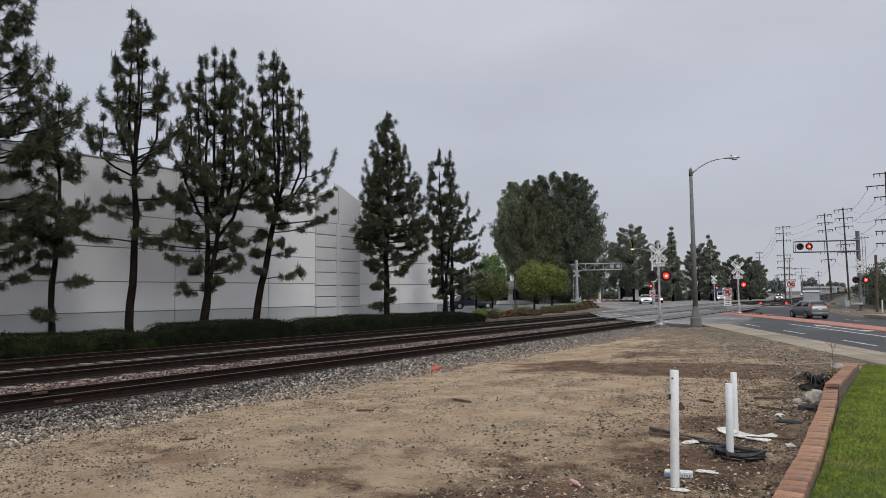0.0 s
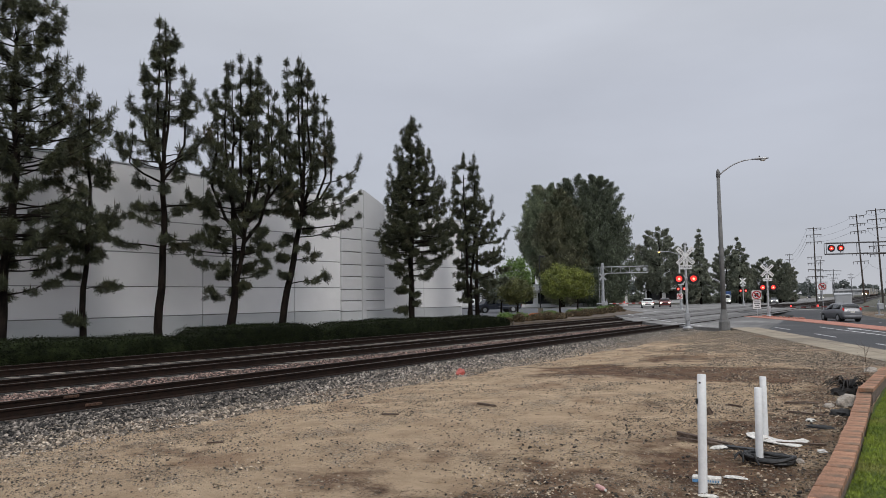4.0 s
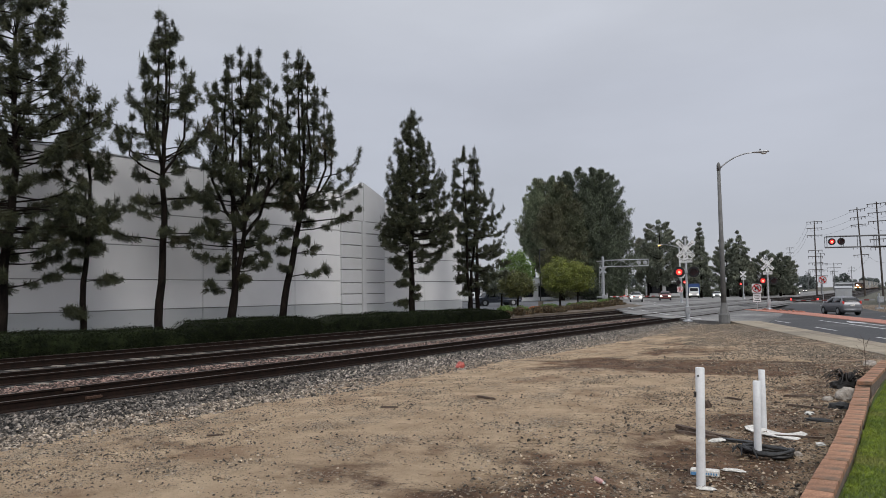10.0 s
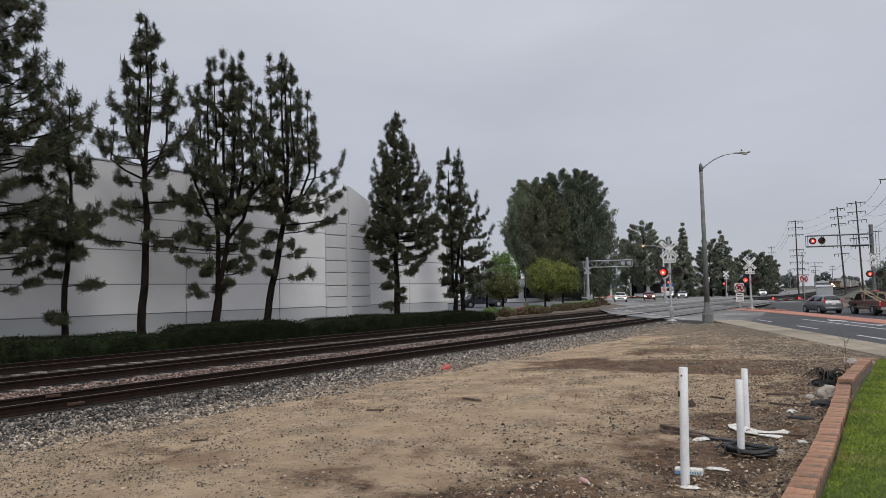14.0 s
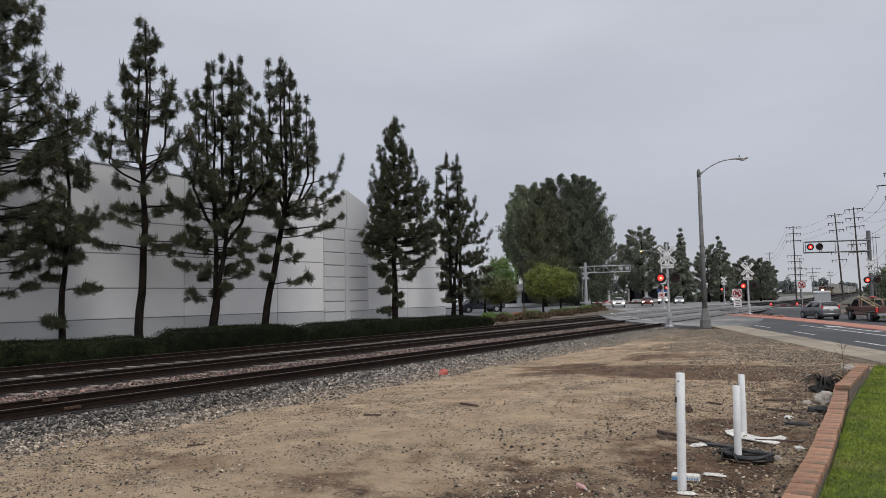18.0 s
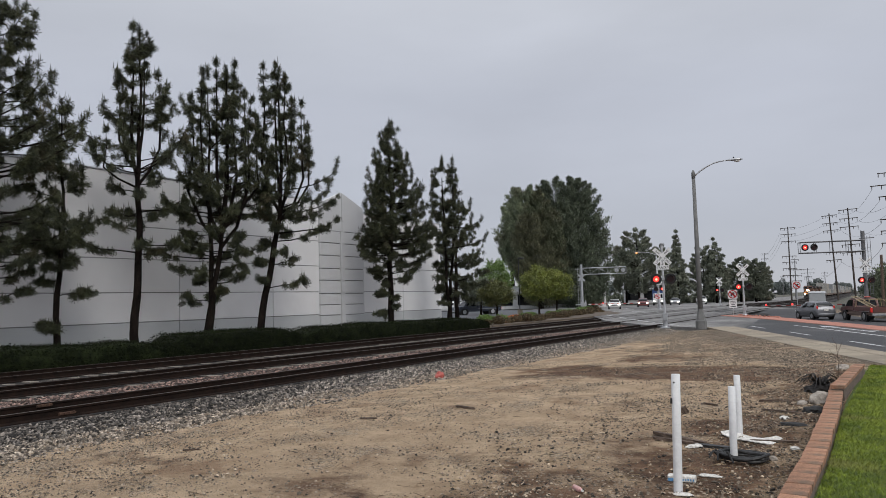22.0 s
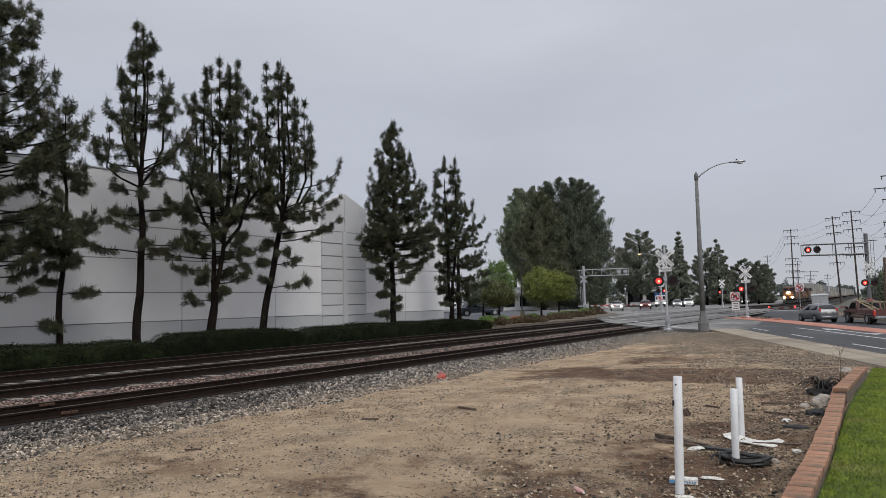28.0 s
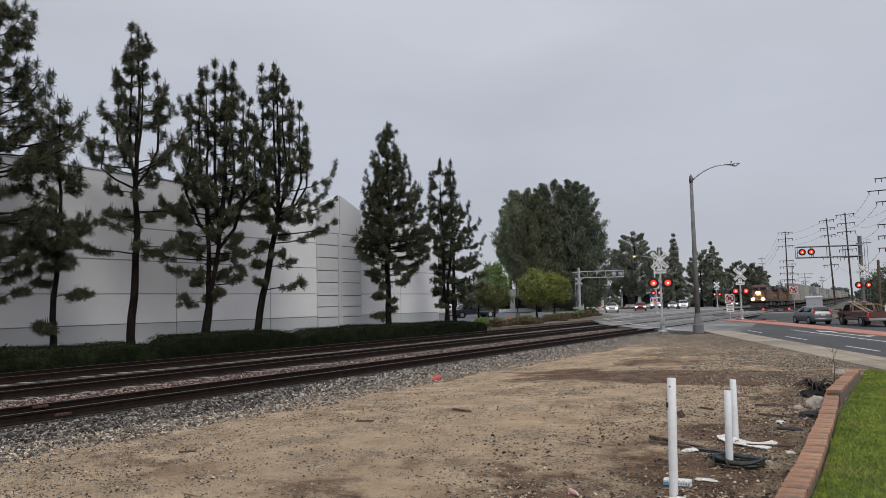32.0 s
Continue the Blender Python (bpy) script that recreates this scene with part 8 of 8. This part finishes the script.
    box(bm, (0, st[-1][0] - 0.01, 0.58), (W * 0.5, 0.10, 0.13), bev=0.01)
    part("grille", bm, M["black"], t)
    return t


M["brakelit"] = glow("lit_brake_lamp", (1.0, 0.05, 0.03), 0.22, (0.3, 0.01, 0.01))
GREY = paint("grey_car_paint", (0.20, 0.203, 0.215))
WHITE = paint("white_car_paint", (0.62, 0.62, 0.61), 0.0)
MAROON = paint("maroon_car_paint", (0.14, 0.03, 0.028))
SILVER = paint("silver_car_paint", (0.40, 0.41, 0.42), 0.5)
DARK = paint("charcoal_car_paint", (0.05, 0.052, 0.058))
BLUE = paint("blue_truck_paint", (0.035, 0.075, 0.20), 0.1)
RED = paint("faded_red_truck_paint", (0.115, 0.046, 0.038), 0.1, 0.4)
TAN = paint("tan_truck_paint", (0.25, 0.18, 0.15), 0.1, 0.45)
SLATE = paint("slate_blue_truck_paint", (0.055, 0.066, 0.09), 0.2)

HATCH_POSE = pose(-6.9, 66.1, away_z(60, 18.9), 0, 0, ROAD_TURN + 8)
hatch = car((0, 0, 0), 0, GREY, "hatch", "grey small hatchback waiting at the crossing", "waiting cars", False, True)
hatch.matrix_basis = HATCH_POSE @ Matrix.Scale(0.95, 4)


def pickup(upper, lower, label, rack, shell_top=False):
    t = thing("pickup_truck", pose(0, 0, 0), label, "pickup truck", "pickup trucks")
    W = 1.98

    def half(y, z):
        return W / 2 - (0.16 * (z - 1.12) / 0.7 if z > 1.12 else 0.0)

    bm = B()
    shell(bm, [(-2.62, 0.52), (-2.64, 0.78), (2.6, 0.78), (2.62, 0.5), (2.4, 0.42), (-2.4, 0.45)], lambda y, z: W / 2)
    part("lower_body", bm, lower, t)
    bm = B()
    shell(bm, [(0.05, 0.74), (0.05, 1.15), (0.16, 1.72), (0.35, 1.82), (1.05, 1.82), (1.22, 1.76), (1.62, 1.16), (2.56, 1.06), (2.62, 0.95), (2.62, 0.74)], half)
    part("cab", bm, upper, t)
    for s in (-1, 1):
        bm = B()
        box(bm, (s * (W / 2 - 0.035), -1.32, 0.94), (0.07, 2.66, 0.42), bev=0.02)
        part("bed_side", bm, upper, t)
        quad_part("side_window", [(s * (half(0, 1.2) + 0.006), 0.28, 1.2), (s * (half(0, 1.2) + 0.006), 1.42, 1.2), (s * (half(0, 1.68) + 0.006), 1.1, 1.68), (s * (half(0, 1.68) + 0.006), 0.34, 1.68)], M["carglass"], t)
        bm = B()
        box(bm, (s * (W / 2 + 0.12), 1.42, 1.26), (0.2, 0.08, 0.22), bev=0.02)
        part("mirror", bm, M["plastic"], t)
        bm = B()
        box(bm, (s * (W / 2 - 0.08), -2.62, 0.92), (0.15, 0.08, 0.36), bev=0.01)
        part("tail_light", bm, M["brakelit"], t, "red tail light")
        bm = B()
        box(bm, (s * 0.72, 2.6, 0.85), (0.34, 0.08, 0.2), bev=0.02)
        part("headlight", bm, M["lampglass"], t)
        bm = B()
        box(bm, (s * (W / 2 + 0.004), -1.2, 0.80), (0.012, 2.6, 0.03))
        part("side_trim", bm, M["rim"], t)
        for y in (-1.62, 1.62):
            bm = B()
            tube(bm, [(s * (W / 2 - 0.25), y, 0.42), (s * (W / 2 + 0.004), y, 0.42)], 0.46, 20)
            part("wheel_arch", bm, M["plastic"], t)
            wheel(t, s * (W / 2 - 0.10), y, 0.38, 0.25)
    bm = B()
    box(bm, (0, -1.32, 0.76), (W - 0.14, 2.6, 0.06))
    part("bed_floor", bm, M["plastic"], t)
    bm = B()
    box(bm, (0, -2.64, 0.94), (W - 0.34, 0.07, 0.42), bev=0.015)
    tg = part("tailgate", bm, upper, t)
    bm = B()
    box(bm, (0, -2.685, 0.95), (W - 0.5, 0.02, 0.2))
    part("tailgate_band", bm, M["white"], tg, "white tailgate band")
    bm = B()
    box(bm, (0, -2.76, 0.56), (W - 0.1, 0.16, 0.17), bev=0.03)
    part("rear_bumper", bm, M["rim"], t, "chrome bumper")
    bm = B()
    box(bm, (0, 2.68, 0.55), (W - 0.06, 0.14, 0.18), bev=0.03)
    part("front_bumper", bm, M["rim"], t, "chrome bumper")
    quad_part("rear_window", [(-0.7, 0.06, 1.22), (0.7, 0.06, 1.22), (0.64, 0.15, 1.68), (-0.64, 0.15, 1.68)], M["carglass"], t)
    quad_part("windscreen", [(-0.8, 1.58, 1.22), (0.8, 1.58, 1.22), (0.7, 1.27, 1.72), (-0.7, 1.27, 1.72)], M["carglass"], t)
    if shell_top:
        bm = B()
        shell(bm, [(-2.6, 1.16), (-2.5, 1.72), (-2.3, 1.8), (-0.1, 1.82), (0.0, 1.16)], half)
        part("camper_shell", bm, upper, t)
        for s in (-1, 1):
            quad_part("shell_window", [(s * (half(0, 1.3) + 0.006), -2.3, 1.3), (s * (half(0, 1.3) + 0.006), -0.3, 1.3), (s * (half(0, 1.66) + 0.006), -0.35, 1.66), (s * (half(0, 1.66) + 0.006), -2.25, 1.66)], M["carglass"], t)
    if rack:
        for y in (-2.3, -0.2):
            bm = B()
            for s in (-1, 1):
                tube(bm, [(s * 0.92, y, 1.12), (s * 0.86, y, 1.72)], 0.025, 6)
            tube(bm, [(-0.86, y, 1.72), (0.86, y, 1.72)], 0.025, 6)
            part("rack_hoop", bm, M["ladder"], t)
        bm = B()
        for s in (-1, 1):
            tube(bm, [(-0.62 + 0.18 * s, -2.3, 1.16), (-0.62 + 0.18 * s, 0.75, 1.98)], 0.03, 6)
        for k in range(9):
            u = (k + 0.5) / 9
            tube(bm, [(-0.8, -2.3 + 3.05 * u, 1.16 + 0.82 * u), (-0.44, -2.3 + 3.05 * u, 1.16 + 0.82 * u)], 0.018, 5)
        part("ladder", bm, M["ladder"], t, "pale yellow ladder leaning on the rack")
        bm = B()
        for s in (-1, 1):
            tube(bm, [(s * 0.9, -2.35, 1.15), (s * 0.88, -0.2, 1.74)], 0.022, 6)
        part("rack_brace", bm, M["ladder"], t)
        bm = B()
        box(bm, (0.1, 0.2, 1.90), (0.4, 0.3, 0.12), bev=0.04)
        part("roof_load", bm, M["bagred"], t, "red bundle on the rack")
    # a long wheelbase
    for ob in t.children:
        if ob.type == "MESH":
            ob.data.transform(Matrix.Diagonal((0.97, 1.20, 0.93, 1)))
        else:
            ob.matrix_basis = Matrix.Translation((-0.03 * ob.location.x, 0.20 * ob.location.y, 0)) @ ob.matrix_basis
    return t


truck = pickup(RED, TAN, "old red and tan pickup truck with ladder rack", True)
parked = pickup(SLATE, SLATE, "slate blue pickup with camper shell in the parking lot", False, True)
parked.matrix_basis = pose(-46.3, 78.6, 0.12, 0, 0, 146)
van = car((-57.5, 88.5, 0.12), 100, WHITE, "suv", "white van-like car parked behind the trees", "parked cars", False)


def box_truck():
    t = thing("box_truck", pose(0, 0, 0), "blue and white cab-over box truck waiting beyond the crossing", "truck", "")
    bm = B()
    box(bm, (0, -1.3, 2.0), (2.3, 4.4, 2.3), bev=0.05)
    part("cargo_box", bm, BLUE, t)
    bm = B()
    shell(bm, [(0.95, 0.5), (0.95, 2.3), (1.2, 2.4), (2.1, 2.35), (2.45, 1.5), (2.75, 1.3), (2.8, 0.5)], lambda y, z: 1.0)
    part("cab", bm, WHITE, t)
    quad_part("windscreen", [(-0.85, 2.47, 1.5), (0.85, 2.47, 1.5), (0.8, 2.17, 2.25), (-0.8, 2.17, 2.25)], M["carglass"], t)
    for s in (-1, 1):
        quad_part("side_window", [(s * 1.008, 1.3, 1.5), (s * 1.008, 2.3, 1.5), (s * 1.008, 2.0, 2.15), (s * 1.008, 1.3, 2.15)], M["carglass"], t)
        bm = B()
        box(bm, (s * 0.75, 2.8, 0.85), (0.3, 0.1, 0.2), bev=0.02)
        part("headlight", bm, M["head"], t, "lit headlight")
        for y in (-2.2, 1.8):
            wheel(t, s * 0.92, y, 0.42, 0.26)
    bm = B()
    box(bm, (0, 2.82, 0.5), (2.0, 0.16, 0.24), bev=0.02)
    part("front_bumper", bm, M["plastic"], t)
    bm = B()
    box(bm, (0, -0.4, 0.6), (1.0, 5.6, 0.25))
    part("chassis", bm, M["plastic"], t)
    return t


BOX_TRUCK = box_truck()
CAR_A = car((0, 0, 0), 0, WHITE, "sedan", "white sedan with headlights on at the far gate", "oncoming cars")
CAR_B = car((0, 0, 0), 0, MAROON, "sedan", "maroon sedan with headlights on at the far gate", "oncoming cars")
CAR_C = car((0, 0, 0), 0, SILVER, "sedan", "silver sedan joining the queue beyond the crossing", "oncoming cars")
CAR_D = car((0, 0, 0), 0, WHITE, "suv", "white sport utility car joining the queue", "oncoming cars")
CAR_E = car((0, 0, 0), 0, SILVER, "suv", "silver car on the far parallel road", "oncoming cars")
CAR_F = car((0, 0, 0), 0, DARK, "sedan", "dark sedan on the far parallel road", "oncoming cars")
for k, (x, y, c) in enumerate(((-45.5, 255, WHITE), (-49.5, 300, DARK), (-48.0, 278, SILVER), (-57, 380, DARK))):
    car((x, y, ROAD_Z + fall(y)), 185, c, ("suv", "sedan")[k % 2], "distant car standing on the parallel road", "distant cars", k == 0)


# ---- the freight train ----
def locomotive(first):
    t = thing("locomotive", pose(0, 0, 0), "weathered orange freight locomotive with dark hood and bright headlights" if first else "weathered orange freight locomotive coupled in the train", "locomotive", "train")
    bm = B()
    box(bm, (0, 0, 1.35), (3.0, 21.6, 0.28), bev=0.03)
    part("frame", bm, M["locodark"], t)
    bm = B()
    shell(bm, [(7.9, 1.5), (7.9, 3.05), (9.7, 2.95), (10.35, 2.4), (10.4, 1.5)], lambda y, z: 0.95)
    part("nose", bm, M["orange"], t)
    bm = B()
    shell(bm, [(5.6, 1.5), (5.6, 4.45), (5.9, 4.62), (7.7, 4.58), (8.0, 4.3), (8.05, 1.5)], lambda y, z: 1.5 if z < 4.4 else 1.2)
    part("cab", bm, M["orange"], t)
    for s in (-1, 1):
        quad_part("windscreen", [(s * 0.25, 8.07, 3.6), (s * 1.2, 8.07, 3.6), (s * 1.2, 8.05, 4.1), (s * 0.25, 8.05, 4.1)], M["carglass"], t)
        quad_part("side_window", [(s * 1.51, 6.0, 3.3), (s * 1.51, 7.5, 3.3), (s * 1.51, 7.5, 4.1), (s * 1.51, 6.0, 4.1)], M["carglass"], t)
    bm = B()
    box(bm, (0, -1.8, 2.75), (1.9, 14.6, 2.5), bev=0.12)
    part("hood", bm, M["orange"], t)
    bm = B()
    box(bm, (0, -1.8, 4.12), (1.9, 14.4, 0.3), bev=0.1)
    part("hood_top", bm, M["locodark"], t)
    bm = B()
    box(bm, (0, -8.0, 4.05), (3.0, 4.2, 0.95), bev=0.15)
    part("radiator", bm, M["locodark"], t)
    bm = B()
    box(bm, (0, 2.2, 4.35), (1.6, 2.4, 0.45), bev=0.1)
    part("exhaust_housing", bm, M["locodark"], t)
    bm = B()
    box(bm, (0, 0, 0.75), (2.6, 5.2, 0.95), bev=0.12)
    part("fuel_tank", bm, M["locodark"], t)
    for y in (-6.8, 6.8):
        bm = B()
        box(bm, (0, y, 0.62), (2.5, 4.4, 0.5), bev=0.06)
        tr = part("bogie", bm, M["locodark"], t)
        for dy in (-1.6, 0, 1.6):
            for s in (-1, 1):
                bm = B()
                tube(bm, [(s * 0.72, y + dy, 0.52), (s * 0.86, y + dy, 0.52)], 0.52, 18)
                part("wheel", bm, M["rail"], tr)
    bm = B()
    prism(bm, [(-1.45, 0.0), (1.45, 0.0), (1.2, 0.75), (-1.2, 0.75)], Matrix.Translation((0, 10.95, 0.22)) @ FACE, 0.12)
    part("plough", bm, M["locodark"], t)
    for s in (-1, 1):
        bm = B()
        tube(bm, [(s * 1.45, -10.5, 2.45), (s * 1.45, 5.4, 2.45)], 0.025, 5)
        for q in range(9):
            tube(bm, [(s * 1.45, -10.4 + q * 1.95, 1.5), (s * 1.45, -10.4 + q * 1.95, 2.45)], 0.02, 5)
        tube(bm, [(s * 1.35, 10.7, 1.5), (s * 1.35, 10.7, 2.5), (s * 0.5, 10.7, 2.5)], 0.025, 5)
        part("handrail", bm, M["yellow"], t)
    bm = B()
    box(bm, (0, 10.42, 1.5), (2.9, 0.1, 0.25))
    part("front_step", bm, M["yellow"], t)
    if first:
        # real lamps, but the discs are oversized to imitate their glare
        for nm, pts in (("headlight", ((-0.2, 3.0), (0.2, 3.0))), ("ditch_light", ((-0.95, 1.72), (0.95, 1.72)))):
            for x, z in pts:
                bm = B()
                disc(bm, 0.21 if nm == "headlight" else 0.27, Matrix.Translation((x, 10.5 if nm != "headlight" else 9.9, z)) @ pose(0, 0, 0, -90, 0, 0), 0.12, 16)
                part(nm, bm, M["trainlight"], t, "glaring yellow-white lamp")
        bm = B()
        box(bm, (0, 9.75, 2.98), (1.1, 0.3, 0.72), bev=0.03)
        part("headlight_housing", bm, M["locodark"], t)
    return t


CONT = [paint("container_paint", c, 0.0, 0.6) for c in ((0.30, 0.29, 0.27), (0.37, 0.34, 0.29), (0.22, 0.23, 0.24), (0.42, 0.42, 0.41))]


def well_car(seed):
    rnd = random.Random(seed)
    t = thing("well_wagon", pose(0, 0, 0), "well wagon loaded with two stacked pale containers", "freight wagon", "train")
    bm = B()
    for s in (-1, 1):
        box(bm, (s * 1.35, 0, 0.95), (0.2, 18.6, 0.8), bev=0.03)
    box(bm, (0, 0, 0.55), (2.6, 17, 0.15))
    for s in (-1, 1):
        box(bm, (0, s * 9.6, 1.1), (2.6, 1.6, 0.35), bev=0.03)
    part("well", bm, M["wagon"], t)
    for y in (-9.6, 9.6):
        for dy in (-0.85, 0.85):
            bm = B()
            tube(bm, [(-0.8, y + dy, 0.42), (0.8, y + dy, 0.42)], 0.42, 14)
            part("wheelset", bm, M["rail"], t)
    for z, L in ((2.0, 16.1), (4.85, 16.1)):
        c = rnd.choice(CONT)
        bm = B()
        box(bm, (0, 0, z), (2.55, L, 2.8), bev=0.04)
        k = 18
        for j in range(k):
            y = -L / 2 + (j + 0.5) * L / k
            for s in (-1, 1):
                box(bm, (s * 1.28, y, z), (0.05, L / k * 0.45, 2.5))
        part("container", bm, c, t)
    return t


TRAIN = [(locomotive(True), 0.0), (locomotive(False), 23.0), (locomotive(False), 46.0)]
first_car = well_car(1)
TRAIN.append((first_car, 69.5))
for k in range(1, 38):
    TRAIN.append((well_car(k + 1) if k < 6 else copy_thing(TRAIN[3 + k % 6][0], Matrix.Identity(4)), 69.5 + 21.6 * k))


# ---- motion ----
def motions():
    # train: how far north its front is at each time, then every unit on the curve of the far track
    times = (0, 3, 6, 9, 13, 16, 19, 22, 25, 28, 30, 32)
    front = (664, 603, 545, 489, 420, 374, 330, 287, 246, 207, 182, 157)
    for ob, back in TRAIN:
        rows = []
        for t, y0 in zip(times, front):
            y = y0 + 10.6 + back
            x = TRACKS[2] + bend(y)
            rows.append((t, pose(x, y, 0.12 + fall(y), 0, 0, 180 - math.degrees(math.atan(slope(y))))))
        walk(ob, rows)
    # added shutters imitate lights flashing in turn, a little over once a second
    rate, start = 1.0165, 5.95
    for ob, shut, leads in FLASHERS:
        held = Matrix.Translation(shut)
        away = Matrix.Translation(shut + Vector((0, 0.11, 0)))
        rows, state = [], None
        for k in range(961):
            t = k / 30
            ph = ((t - start) * rate + (0.0 if leads else 0.5)) % 1.0
            now = away if ph < 0.52 or ph > 0.955 else held
            if state is None or now is not state or k == 960:
                if state is not None and rows[-1][0] < t - 0.05:
                    rows.append(((k - 1) / 30, state))
                rows.append((t, now))
                state = now
        walk(ob, rows)
    # pickup rolls up beside the hatchback and stops
    spot = ((0, -70), (5, -32), (8, -14.0), (10, -8.4), (11, -5.4), (12, -2.3), (12.5, -1.4), (13, -0.75), (13.5, -0.35), (14, -0.12), (16.5, -0.05), (20, 0.0), (32, 0.0))
    walk(truck, [(t, Matrix.Translation(rd(59.0 + d, 22.1, away_z(58, 22.1))) @ pose(0, 0, 0, 0, 0, ROAD_TURN - 1)) for t, d in spot])
    # cars that come up to the far gate and wait
    face_us = 180 + ROAD_TURN
    for ob, turn, near, rows in (
        (CAR_A, face_us - 3, 0.86, ((0, -40.5, 132.0), (2, -41.5, 126.5), (3.5, -42.1, 124.0), (6, -42.8, 121.5), (8, -43.2, 120.3), (32, -43.2, 120.3))),
        (CAR_B, face_us - 5, 0.88, ((0, -41.0, 141), (1.5, -41.8, 133.5), (2.5, -41.95, 132), (32, -41.95, 132))),
        (BOX_TRUCK, face_us - 8, 1.0, ((0, -40.5, 196), (2, -42.5, 192), (3.5, -43.5, 187), (6, -45.0, 178), (8, -45.2, 170), (9, -45.0, 165), (11, -44.6, 158), (13, -44.2, 153), (16, -43.6, 149), (20, -43.2, 146), (32, -43.2, 146))),
        (CAR_C, face_us - 8, 0.93, ((0, -33.0, 240), (6, -39.5, 195), (10, -42.8, 172), (12, -42.4, 161), (14, -42.2, 155), (18, -42.0, 153.5), (32, -42.0, 153.5))),
        (CAR_D, face_us - 6, 0.92, ((0, -46, 420), (10, -42, 275), (16, -38, 205), (19, -38.2, 182), (22, -40.2, 168.5), (25, -41.9, 163.0), (28, -42.0, 162.0), (32, -42.0, 162.0))),
        (CAR_E, 183, 1.0, ((0, -50.0, 330), (10, -47, 280), (20, -44.6, 252), (32, -43.0, 224))),
        (CAR_F, 184, 1.0, ((0, -58.0, 430), (10, -54, 380), (20, -51.0, 330), (32, -47.5, 285))),
    ):
        walk(ob, [(t, pose(x * near, y * near, ROAD_Z + fall(y * near), 0, 0, turn)) for t, x, y in rows])


motions()
